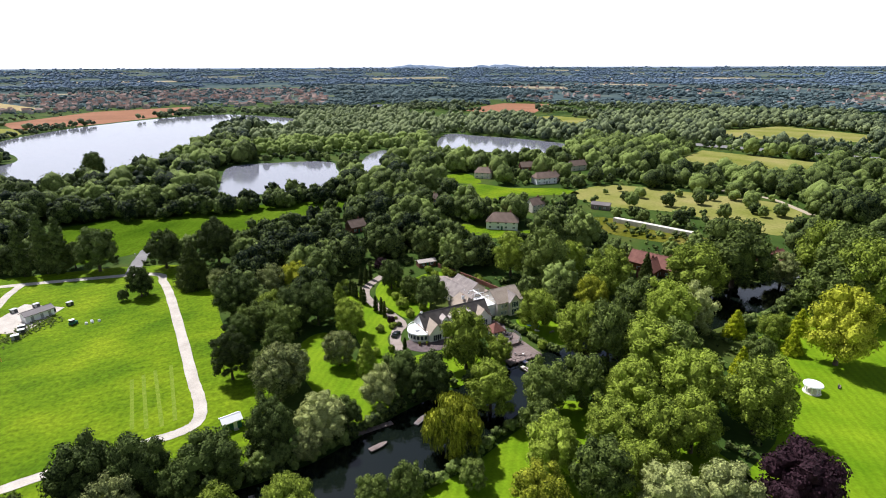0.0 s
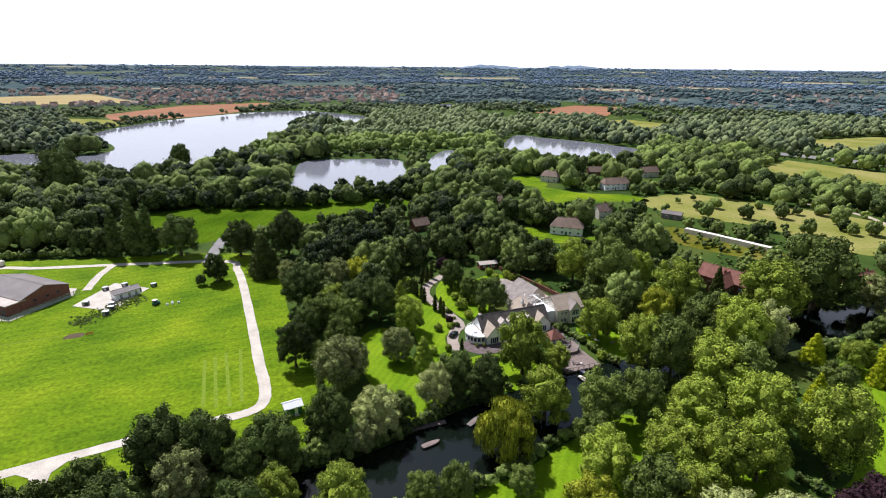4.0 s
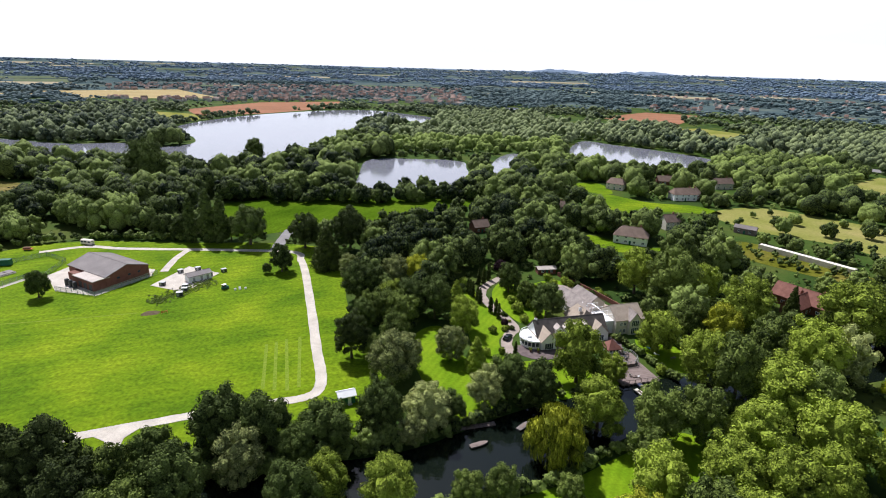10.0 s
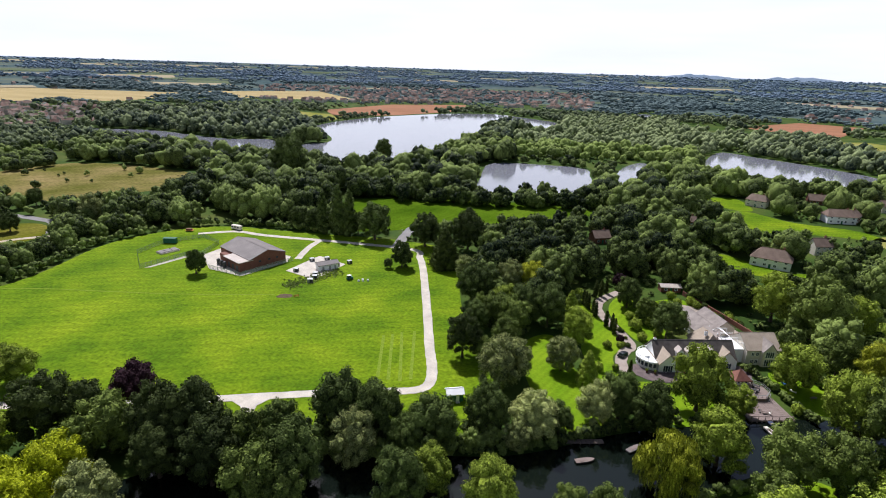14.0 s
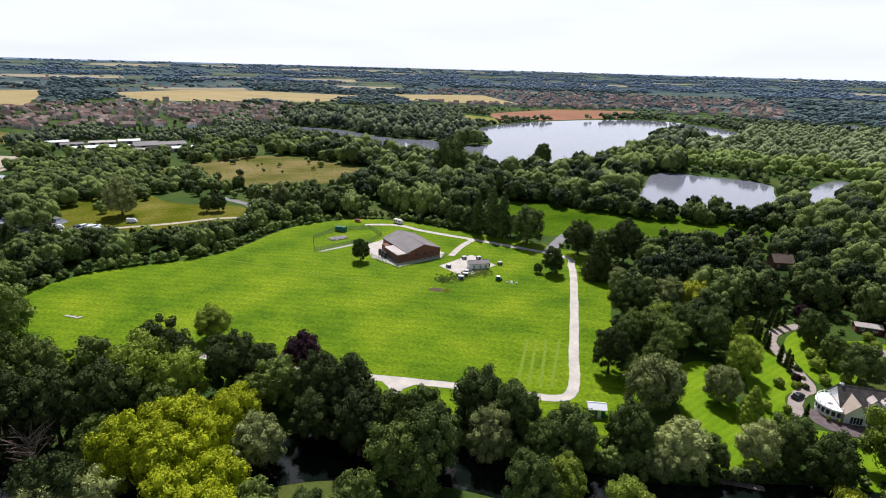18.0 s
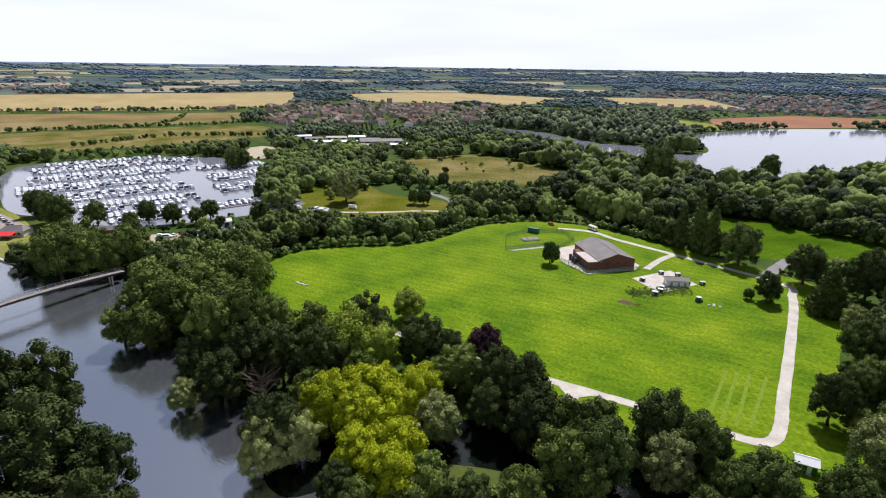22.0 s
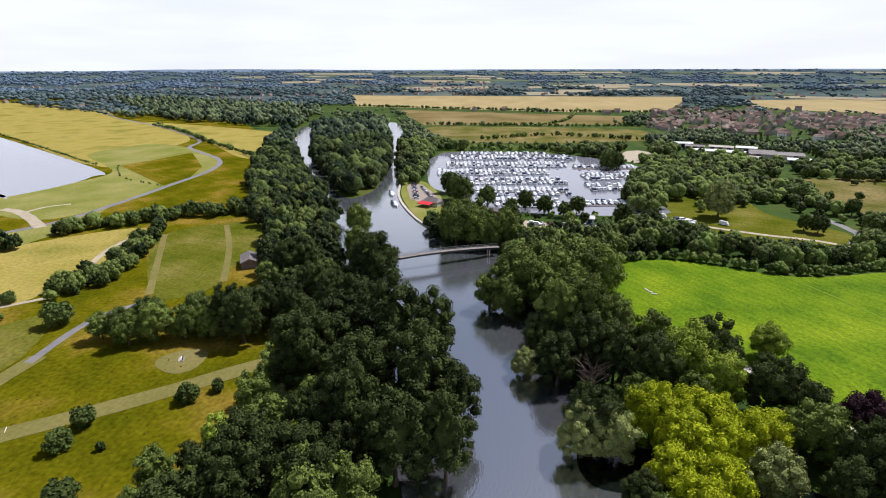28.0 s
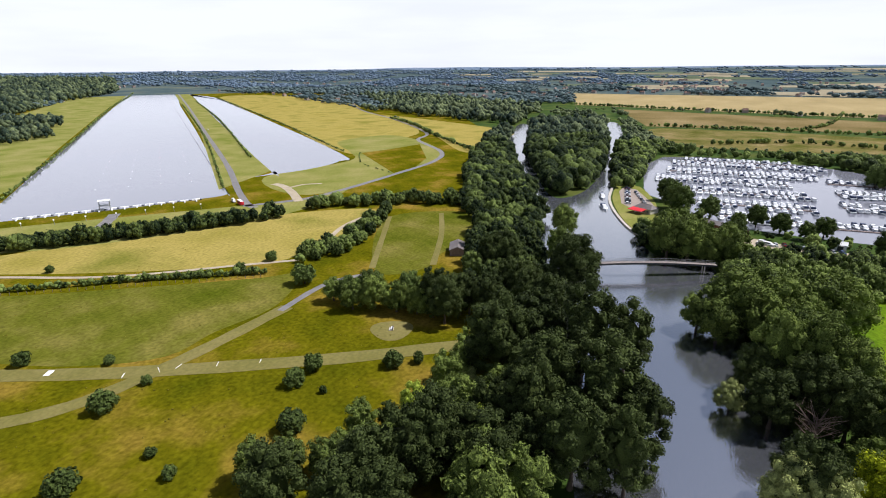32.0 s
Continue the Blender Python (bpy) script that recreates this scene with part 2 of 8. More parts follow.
M = {
    "ground": surface("undergrowth", [(0.022, 0.045, 0.010), (0.045, 0.08, 0.014), (0.085, 0.10, 0.022)], 0.03, 0.8, spec=0.03),
    "meadow": striped(surface("meadow_grass", [(0.060, 0.122, 0.003), (0.108, 0.178, 0.004), (0.168, 0.232, 0.007)], 0.05, 0.9, bump=0.9, spec=0.03, grain=0.75), 62, 4.6, 0.13, 3.0),
    # darker grass for the narrow field, a cloud's shade put into its colour
    "shaded_pasture": striped(surface("cloud_shaded_pasture", [(0.040, 0.082, 0.004), (0.066, 0.120, 0.006), (0.095, 0.150, 0.010)], 0.03, 0.8, bump=0.6, spec=0.0, grain=0.6), 12, 6.0, 0.08),
    "mesh_green": surface("grey_green_fence_mesh", [(0.20, 0.27, 0.235), (0.27, 0.34, 0.30)], 0.8, 6.0, rough=0.5),
    "orange": surface("orange_paint", [(0.50, 0.13, 0.03), (0.60, 0.18, 0.05)], 0.8, 6.0, rough=0.5),
    "lawn": striped(surface("lawn_grass", [(0.095, 0.185, 0.004), (0.17, 0.26, 0.008)], 0.08, 1.5, spec=0.03), 20, 2.2, 0.13, 1.6),
    "rough": striped(surface("rough_grass", [(0.060, 0.066, 0.002), (0.104, 0.096, 0.003), (0.235, 0.155, 0.026)], 0.035, 0.7, bump=0.8, spec=0.0, grain=0.75), 40, 9.0, 0.10),
    "green": striped(surface("pasture_grass", [(0.070, 0.086, 0.006), (0.110, 0.114, 0.014), (0.170, 0.150, 0.034)], 0.04, 0.7, bump=0.6, spec=0.0, grain=0.6), 25, 7.0, 0.09),
    "golden": surface("dry_grass", [(0.255, 0.215, 0.045), (0.33, 0.265, 0.070), (0.17, 0.165, 0.028)], 0.022, 0.6, spec=0.0, grain=0.5),
    "hay": surface("yellowing_hay_grass", [(0.150, 0.170, 0.030), (0.215, 0.215, 0.058), (0.28, 0.25, 0.090)], 0.03, 0.6, spec=0.0),
    # stubble and pasture for far fields, greyed by haze in the colour
    "hazed_straw": surface("hazed_stubble", [(0.26, 0.225, 0.15), (0.34, 0.295, 0.20)], 0.006, 0.1, spec=0.0),
    "hazed_green": surface("hazed_pasture", [(0.085, 0.115, 0.07), (0.13, 0.15, 0.09)], 0.006, 0.1, spec=0.0),
    "straw": surface("ripe_corn", [(0.29, 0.225, 0.10), (0.38, 0.295, 0.14)], 0.006, 0.2, stretch=(1, 3, 1), spec=0.03),
    "soil": surface("bare_red_soil", [(0.23, 0.11, 0.06), (0.31, 0.15, 0.085)], 0.006, 0.15, stretch=(1, 3, 1), spec=0.03),
    "stripe": surface("pale_cut_grass", [(0.125, 0.20, 0.010), (0.19, 0.25, 0.030)], 0.8, 3.0, spec=0.03),
    "mown": surface("mown_dry_strip", [(0.145, 0.135, 0.034), (0.205, 0.175, 0.062)], 0.06, 0.8, spec=0.03),
    "concrete": surface("worn_concrete", [(0.40, 0.355, 0.30), (0.54, 0.49, 0.42)], 0.25, 4.0),
    "asphalt": surface("grey_asphalt", [(0.16, 0.15, 0.15), (0.22, 0.21, 0.20)], 0.2, 5.0),
    "sand": surface("sandy_gravel", [(0.34, 0.28, 0.19), (0.44, 0.37, 0.27)], 0.2, 3.0),
    "gravel": surface("drive_gravel", [(0.26, 0.21, 0.175), (0.35, 0.29, 0.245)], 0.4, 6.0),
    "earth": surface("bank_earth", [(0.07, 0.05, 0.03), (0.13, 0.10, 0.06)], 0.4, 3.0, spec=0.03),
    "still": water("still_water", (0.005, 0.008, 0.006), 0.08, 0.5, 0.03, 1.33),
    "river": water("river_water", (0.105, 0.110, 0.124), 0.22, 0.7, 0.04, 3.4),
    "lake": water("lake_water", (0.21, 0.215, 0.25), 0.12, 0.3, 0.08, 1.42),
    "dark_leaf": leaves("dark_leaves", (0.007, 0.014, 0.006), (0.126, 0.172, 0.042)),
    # green darkened by the cloud shade over the banks, held in the colour
    "shaded_leaf": leaves("cloud_shaded_leaves", (0.005, 0.010, 0.005), (0.082, 0.108, 0.030)),
    "oak_leaf": leaves("green_leaves", (0.014, 0.028, 0.006), (0.365, 0.46, 0.056), glow=0.09),
    "copse_leaf": leaves("copse_leaves", (0.009, 0.019, 0.007), (0.205, 0.265, 0.056)),
    "pale_leaf": leaves("grey_green_leaves", (0.024, 0.038, 0.016), (0.45, 0.49, 0.165)),
    "lime_leaf": leaves("yellow_green_leaves", (0.024, 0.046, 0.004), (0.52, 0.54, 0.045), glow=0.12),
    "gold_leaf": leaves("golden_leaves", (0.022, 0.050, 0.004), (0.50, 0.55, 0.016), glow=0.10),
    "purple_leaf": leaves("purple_leaves", (0.010, 0.006, 0.008), (0.052, 0.025, 0.032)),
    "fir_leaf": leaves("conifer_needles", (0.005, 0.012, 0.004), (0.090, 0.115, 0.026)),
    "wood_leaf": leaves("woodland_leaves", (0.007, 0.015, 0.008), (0.220, 0.285, 0.070), 0.0, 0.05, 1.3, 0.02, 0.28),
    # far foliage in three steps, distance haze put into the leaf colours
    "hazed_far_leaf": leaves("hazed_distant_leaves", (0.014, 0.028, 0.022), (0.235, 0.28, 0.125), 0.0, 0.05, 0.6, 0.02, 0.28),
    "hazed_remote_leaf": leaves("hazed_remote_leaves", (0.040, 0.070, 0.082), (0.185, 0.245, 0.235), 0.0, 0.05, 0.2, 0.02, 0.28),
    "hazed_skyline_leaf": leaves("hazed_skyline_leaves", (0.095, 0.145, 0.205), (0.215, 0.285, 0.360), 0.0, 0.05, 0.1, 0.05, 0.28),
    # far farmland with the blue of haze mixed into its colours
    "hazed_land": surface("hazed_farmland", [(0.050, 0.078, 0.085), (0.075, 0.105, 0.105), (0.135, 0.150, 0.110)], 0.006, 0.03, spec=0.0),
    "tuft": leaves("tussock_grass", (0.07, 0.075, 0.004), (0.20, 0.165, 0.02), 0.0, 0.15, 2.0),
    "brown_heath": surface("brown_heath_grass", [(0.135, 0.108, 0.040), (0.195, 0.148, 0.064), (0.255, 0.195, 0.095)], 0.012, 0.4, spec=0.0, grain=0.55),
    "heath": striped(surface("tawny_heath_grass", [(0.085, 0.090, 0.018), (0.150, 0.132, 0.042), (0.235, 0.180, 0.080)], 0.03, 0.5, bump=0.6, spec=0.0, grain=0.6), 50, 14.0, 0.10),
    "bark": surface("tree_bark", [(0.05, 0.035, 0.025), (0.12, 0.09, 0.065)], 1.5, 12.0, stretch=(3, 3, 0.6)),
    "brick": surface("red_brick", [(0.15, 0.060, 0.042), (0.21, 0.088, 0.060)], 0.6, 9.0),
    "roof_grey": surface("grey_roof_sheet", [(0.135, 0.115, 0.11), (0.20, 0.175, 0.165)], 0.2, 4.0, rough=0.6),
    "roof_pale": surface("pale_flat_roof", [(0.42, 0.36, 0.32), (0.52, 0.46, 0.41)], 0.3, 4.0),
    "roof_tan": surface("light_tan_tiles", [(0.31, 0.25, 0.195), (0.42, 0.345, 0.27)], 0.4, 6.0),
    "roof_village": surface("pinkish_brown_tiles", [(0.15, 0.10, 0.08), (0.27, 0.185, 0.15)], 0.4, 6.0),
    "roof_tile": surface("brown_roof_tiles", [(0.14, 0.098, 0.075), (0.22, 0.155, 0.12)], 0.4, 6.0),
    "paving": surface("dark_brown_paving", [(0.085, 0.06, 0.06), (0.15, 0.115, 0.11)], 0.8, 6.0),
    "roof_slate": surface("weathered_slate", [(0.19, 0.16, 0.145), (0.30, 0.26, 0.235)], 0.5, 7.0),
    "roof_dark": surface("dark_brown_slate", [(0.065, 0.055, 0.050), (0.12, 0.105, 0.095)], 0.6, 7.0),
    "roof_red": surface("red_roof_tiles", [(0.17, 0.068, 0.05), (0.25, 0.11, 0.082)], 0.5, 6.0),
    "white": surface("white_render", [(0.80, 0.80, 0.79), (0.88, 0.88, 0.87)], 0.5, 5.0, grain=0.12),
    "cream": surface("cream_render", [(0.60, 0.55, 0.46), (0.70, 0.65, 0.56)], 0.5, 5.0, grain=0.15),
    "glass": surface("window_glass", [(0.02, 0.03, 0.045), (0.05, 0.07, 0.10)], 0.4, 2.0, rough=0.08, bump=0.0),
    "timber": surface("weathered_decking", [(0.155, 0.115, 0.10), (0.25, 0.195, 0.175)], 0.6, 6.0, stretch=(1, 8, 1)),
    "steel": surface("galvanised_steel", [(0.30, 0.31, 0.31), (0.42, 0.43, 0.43)], 0.8, 8.0, rough=0.45, metal=0.6),
    "dark_metal": surface("dark_painted_metal", [(0.03, 0.035, 0.035), (0.06, 0.065, 0.065)], 0.8, 6.0, rough=0.5),
    "gel": surface("white_gelcoat", [(0.74, 0.75, 0.77), (0.84, 0.85, 0.86)], 0.3, 3.0, rough=0.25, grain=0.08),
    "canvas": surface("navy_canvas", [(0.03, 0.04, 0.08), (0.07, 0.09, 0.15)], 0.8, 6.0),
    "red": surface("red_canvas", [(0.55, 0.02, 0.03), (0.66, 0.03, 0.04)], 0.6, 5.0),
    "green_paint": surface("green_paint", [(0.015, 0.10, 0.06), (0.03, 0.15, 0.09)], 0.6, 5.0, rough=0.5),
    "dull_roof": surface("dull_brown_roofs", [(0.085, 0.062, 0.052), (0.19, 0.105, 0.078), (0.30, 0.235, 0.20)], 0.07, 0.4),
    "dull_wall": surface("dull_brick_walls", [(0.20, 0.15, 0.125), (0.52, 0.49, 0.45)], 0.02, 0.2),
    "hazed_hill": surface("hazed_wooded_hills", [(0.13, 0.18, 0.25), (0.18, 0.23, 0.30)], 0.004, 0.05, rough=1.0, spec=0.03),
}


# ---- small builders ----
def mesh_ob(name, verts, faces, material, parent=None, label="", smooth=False):
    me = bpy.data.meshes.new(name)
    me.from_pydata([tuple(v) for v in verts], [], faces)
    me.materials.append(material)
    if smooth:
        me.polygons.foreach_set("use_smooth", [True] * len(me.polygons))
    me.update()
    ob = new(name, me)
    ob.parent = parent
    if label:
        tagged(ob, label)
    return ob


def empty(name, x, y, z=0.0, turn=0.0, size=1.0):
    ob = new(name)
    ob.empty_display_size = 0.2
    ob.matrix_basis = pose(x, y, z, 0, 0, turn) @ Matrix.Scale(size, 4)
    return ob


def curve_points(pts, steps=6, closed=True):
    """A smooth run through plan points."""
    n, out = len(pts), []
    for i in range(n if closed else n - 1):
        if closed:
            p = [Vector(pts[(i + k) % n]) for k in (-1, 0, 1, 2)]
        else:
            p = [Vector(pts[min(max(i + k, 0), n - 1)]) for k in (-1, 0, 1, 2)]
        for s in range(steps):
            t = s / steps
            out.append(0.5 * (2 * p[1] + (p[2] - p[0]) * t + (2 * p[0] - 5 * p[1] + 4 * p[2] - p[3]) * t * t + (3 * p[1] - p[0] - 3 * p[2] + p[3]) * t ** 3))
    if not closed:
        out.append(Vector(pts[-1]))
    return out


OPEN = []          # outlines on which no wood grows


def sheet(name, pts, z, material, label, category="field", clear=True, steps=6, kind="structure"):
    """A flat piece of land or water with a smooth outline and a short skirt below its edge."""
    edge = curve_points(pts, steps) if steps > 1 else [Vector(p) for p in pts]
    if clear:
        OPEN.append(np.array([(p.x, p.y) for p in edge]))
    n = len(edge)
    verts = [(p.x, p.y, z) for p in edge] + [(p.x, p.y, z - 0.3) for p in edge]
    faces = [list(range(n))] + [(i, n + i, n + (i + 1) % n, (i + 1) % n) for i in range(n)]
    area = sum(edge[i].x * edge[(i + 1) % n].y - edge[(i + 1) % n].x * edge[i].y for i in range(n))
    if area < 0:
        faces = [list(reversed(f)) for f in faces]
    return tagged(mesh_ob(name, verts, faces, material), label, category, kind=kind)


def ribbon(name, pts, width, z, material, label, category="path", clear=True, steps=6, thick=0.25):
    """A road, path or strip of even width along a smooth line."""
    line = curve_points(pts, steps, False)
    verts, faces = [], []
    for i, p in enumerate(line):
        d = (line[min(i + 1, len(line) - 1)] - line[max(i - 1, 0)]).normalized()
        s = Vector((-d.y, d.x)) * width / 2 * (1 + 0.05 * math.sin(i * 1.7))
        for q, h in ((p + s, z - thick), (p + s, z), (p - s, z), (p - s, z - thick)):
            verts.append((q.x, q.y, h))
    for i in range(len(line) - 1):
        a, b = 4 * i, 4 * i + 4
        faces += [(a + k, a + k + 1, b + k + 1, b + k) for k in range(3)]
    if clear:
        w = width / 2 + 1
        left = [(v[0], v[1]) for v in verts[1::4]]
        right = [(v[0], v[1]) for v in verts[2::4]]
        OPEN.append(np.array(left + right[::-1]))
    return tagged(mesh_ob(name, verts, faces, material), label, category, kind="structure")


def inside(poly, x, y):
    px, py = poly[:, 0], poly[:, 1]
    qx, qy = np.roll(px, -1), np.roll(py, -1)
    c = ((py > y) != (qy > y)) & (x < (qx - px) * (y - py) / (qy - py + 1e-12) + px)
    return bool(c.sum() % 2)


def is_open(x, y, r=0.0):
    for p in OPEN:
        if p[:, 0].min() - r <= x <= p[:, 0].max() + r and p[:, 1].min() - r <= y <= p[:, 1].max() + r:
            if inside(p, x, y) or (r and any(inside(p, x + r * a, y + r * b) for a, b in ((1, 0), (-1, 0), (0, 1), (0, -1)))):
                return True
    return False


def land(x, y):
    """Height of the ground: flat near by, climbing gently far away."""
    d = math.hypot(x, y)
    return 70.0 * max(0.0, (d - 2300) / 2500) ** 1.15


# ---- the ground ----
verts, faces = [(0, 0, 0)], []
radii = [60, 150, 300, 600, 1000, 1500, 2000, 2300, 2600, 2900, 3200, 3500, 3800, 4100, 4400, 4700, 4900]
SPOKES = 96
for r in radii:
    for k in range(SPOKES):
        a = 2 * math.pi * k / SPOKES
        verts.append((r * math.cos(a), r * math.sin(a), land(r, 0)))
for k in range(SPOKES):
    faces.append((0, 1 + k, 1 + (k + 1) % SPOKES))
for i in range(len(radii) - 1):
    for k in range(SPOKES):
        a, b = 1 + i * SPOKES, 1 + (i + 1) * SPOKES
        faces.append((a + k, b + k, b + (k + 1) % SPOKES, a + (k + 1) % SPOKES))
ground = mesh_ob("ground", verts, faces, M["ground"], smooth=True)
# beyond 1250 m the ground switches to the haze-tinted colour
ground.data.materials.append(M["hazed_land"])
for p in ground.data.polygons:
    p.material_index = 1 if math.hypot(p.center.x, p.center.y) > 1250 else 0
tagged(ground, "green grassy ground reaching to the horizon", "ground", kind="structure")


# ---- water and land ----
sheet("river", [(60, -60), (0, -34), (-60, -18), (-105, -26), (-150, -38), (-200, -55), (-245, -72), (-340, -101), (-440, -147), (-565, -194), (-640, -224), (-830, -272),
                (-830, -254), (-690, -208), (-540, -168), (-440, -130), (-372, -102), (-366, -88), (-400, -80), (-475, -84), (-630, -106), (-900, -152), (-900, -130), (-690, -92), (-520, -62), (-410, -62),
                (-345, -54), (-300, -36), (-262, -20), (-255, 4), (-215, 10), (-165, 20), (-130, 24), (-104, 30), (-60, 20), (0, 0), (60, -25)], 0.06, M["river"], "dark rippled river curving between wooded banks", "river")
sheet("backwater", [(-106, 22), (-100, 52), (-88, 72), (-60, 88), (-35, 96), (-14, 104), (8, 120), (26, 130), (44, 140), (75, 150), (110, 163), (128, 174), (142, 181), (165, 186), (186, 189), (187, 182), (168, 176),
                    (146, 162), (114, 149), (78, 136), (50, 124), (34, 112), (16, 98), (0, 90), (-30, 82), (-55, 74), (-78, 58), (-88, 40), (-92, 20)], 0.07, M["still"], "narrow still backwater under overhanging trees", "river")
sheet("rowing_lake", [(-150, -398), (-166, -390), (-214, -353), (-262, -324), (-280, -320), (-300, -345), (-566, -675), (-1010, -1240), (-1480, -1830), (-1440, -2010), (-930, -1380), (-392, -700), (-190, -440)], 0.08, M["lake"], "long straight pale rowing lake", "lake", steps=4)
sheet("return_lake", [(-366, -352), (-335, -352), (-385, -330), (-435, -330), (-480, -362), (-760, -718), (-1330, -1462), (-1460, -1760), (-1500, -1770), (-1148, -1331), (-419, -424)], 0.08, M["lake"], "pale side lake beside the rowing lake", "lake", steps=4)
sheet("gravel_lake", [(-640, 520), (-560, 548), (-442, 528), (-395, 548), (-350, 530), (-322, 560), (-345, 610), (-420, 700), (-425, 825), (-390, 940), (-320, 1050), (-243, 1092), (-152, 1028), (-106, 974), (-110, 880),
                      (-140, 905), (-182, 975), (-212, 900), (-196, 780), (-178, 720), (-186, 660), (-190, 590), (-205, 490), (-258, 450), (-325, 462), (-455, 480), (-620, 500)], 0.08, M["lake"], "broad pale lake among trees", "lake")
sheet("pond_west", [(-96, 382), (-106, 430), (-116, 494), (-106, 516), (-81, 521), (-56, 524), (-40, 524), (-24, 512), (-21, 484), (-15, 440), (-19, 405), (-45, 396), (-76, 386)], 0.08, M["lake"], "calm pond enclosed by woodland", "pond")
sheet("pond_inlet", [(0, 452), (1, 500), (7, 545), (20, 580), (30, 575), (22, 530), (18, 490), (13, 450)], 0.08, M["lake"], "narrow inlet of a pond between trees", "pond")
sheet("pond_east", [(85, 600), (115, 715), (150, 690), (190, 655), (232, 600), (222, 548), (163, 532), (105, 540)], 0.08, M["lake"], "calm pond beyond the gardens", "pond")
sheet("far_pond", [(26, 1300), (60, 1315), (52, 1170), (30, 1160)], 0.1, M["lake"], "small far pond glinting among trees", "pond")
sheet("marina_basin", [(-580, -40), (-575, 82), (-487, 150), (-385, 112), (-332, 118), (-322, 70), (-335, 6), (-380, -22), (-420, -42)], 0.08, M["lake"], "marina basin full of moored boats", "marina", steps=3)

sheet("meadow", [(-226, 38), (-242, 85), (-222, 135), (-230, 190), (-205, 230), (-150, 240), (-100, 247), (-70, 236), (-48, 175), (-20, 116), (-45, 102), (-75, 95), (-110, 84), (-150, 45), (-190, 30)], 0.04, M["meadow"], "large bright green mown meadow", "field")
sheet("far_meadow", [(-166, 318), (-99, 350), (-2, 360), (-30, 325), (-100, 272), (-132, 253), (-150, 280)], 0.04, M["shaded_pasture"], "narrow green field in front of the woods", "field")
sheet("island_lawn", [(-30, 79), (-5, 86), (17, 95), (35, 108), (52, 118), (75, 100), (80, 74), (60, 56), (10, 56), (-25, 62)], 0.04, M["lawn"], "sunlit lawn on the river island", "lawn")
sheet("east_lawn", [(112, 132), (136, 146), (190, 165), (260, 150), (260, 60), (120, 40), (72, 75), (98, 98)], 0.04, M["lawn"], "smooth bright lawn with a few trees", "lawn")
sheet("garden_lawn", [(-22, 160), (-14, 168), (-6, 150), (2, 142), (6, 128), (2, 120), (-6, 118), (-18, 138)], 0.04, M["lawn"], "striped garden lawn", "lawn")
sheet("drive_lawn", [(-12, 206), (-7, 213), (-3, 200), (2, 186), (9, 171), (6, 160), (8, 148), (3, 144), (-3, 158), (-6, 176)], 0.05, M["lawn"], "garden lawn beside the drive", "lawn")
sheet("house_lawn", [(14, 148), (24, 150), (32, 152), (38, 146), (40, 136), (30, 128), (16, 132), (8, 142)], 0.04, M["lawn"], "clipped lawn between the house and the water", "lawn")
sheet("back_lawn", [(14, 200), (22, 214), (32, 218), (34, 206), (24, 196)], 0.04, M["lawn"], "small lawn behind the house", "lawn")
sheet("verge_lawn", [(15, 174), (8, 184), (4, 194), (4, 204), (8, 212), (18, 208), (24, 196), (24, 180)], 0.04, M["lawn"], "grass verge along the drive", "lawn")
sheet("pool_lawn", [(51.5, 167), (59, 170), (66, 160), (68, 150), (58, 148), (53.5, 157)], 0.05, M["lawn"], "small sunlit lawn with garden chairs", "lawn")

sheet("dorney_grass", [(-40, -60), (-110, -40), (-160, -55), (-215, -78), (-340, -125), (-500, -215), (-800, -330), (-1300, -700), (-1900, -1500), (-1700, -2300), (-900, -1900), (-300, -900), (-60, -500), (20, -250), (20, -120)], 0.02, M["rough"], "rough dry grassland", "field", clear=False)
sheet("reed_meadow", [(-98, -262), (-129, -216), (-158, -177), (-170, -163), (-140, -149), (-113, -153), (-90, -157), (-68, -200), (-50, -300), (-80, -310)], 0.05, M["green"], "green rough pasture", "field", clear=False)
sheet("golden_field", [(-128, -318), (-202, -272), (-249, -243), (-284, -194), (-228, -181), (-201, -181), (-176, -186), (-144, -230), (-112, -292), (-90, -350)], 0.046, M["golden"], "golden dry hay field", "field", clear=False)
sheet("lake_verge", [(-130, -395), (-256, -283), (-292, -258), (-335, -248), (-250, -240), (-150, -300), (-100, -380)], 0.058, M["hay"], "green verge at the head of the rowing lake", "field", clear=False)
sheet("lake_grass", [(-300, -262), (-397, -244), (-472, -243), (-540, -270), (-610, -334), (-640, -400), (-560, -420), (-490, -355), (-440, -322), (-340, -340)], 0.062, M["hay"], "mown green grass between lake and road", "field", clear=False)
sheet("ditch_patch", [(-489, -340), (-517, -328), (-574, -313), (-484, -258), (-433, -244), (-400, -248)], 0.072, M["rough"], "darker rough patch beside the park road", "field", clear=False, steps=1)
sheet("brown_heath", [(-480, -350), (-620, -360), (-700, -380), (-850, -500), (-1020, -690), (-1300, -900), (-1500, -1400), (-1330, -1440), (-760, -700)], 0.042, M["golden"], "sunburnt brown grass beside the lake", "field", clear=False)
sheet("hut_field", [(-272, -176), (-300, -128), (-240, -100), (-226, -116), (-198, -115), (-190, -136)], 0.054, M["green"], "fenced green paddock", "field", clear=False)
sheet("west_verge", [(-210, -477), (-395, -712), (-930, -1395), (-1440, -2020), (-1600, -2200), (-1150, -1900), (-366, -900), (-180, -560)], 0.066, M["hay"], "yellow-green strip along the lake", "field", clear=False)
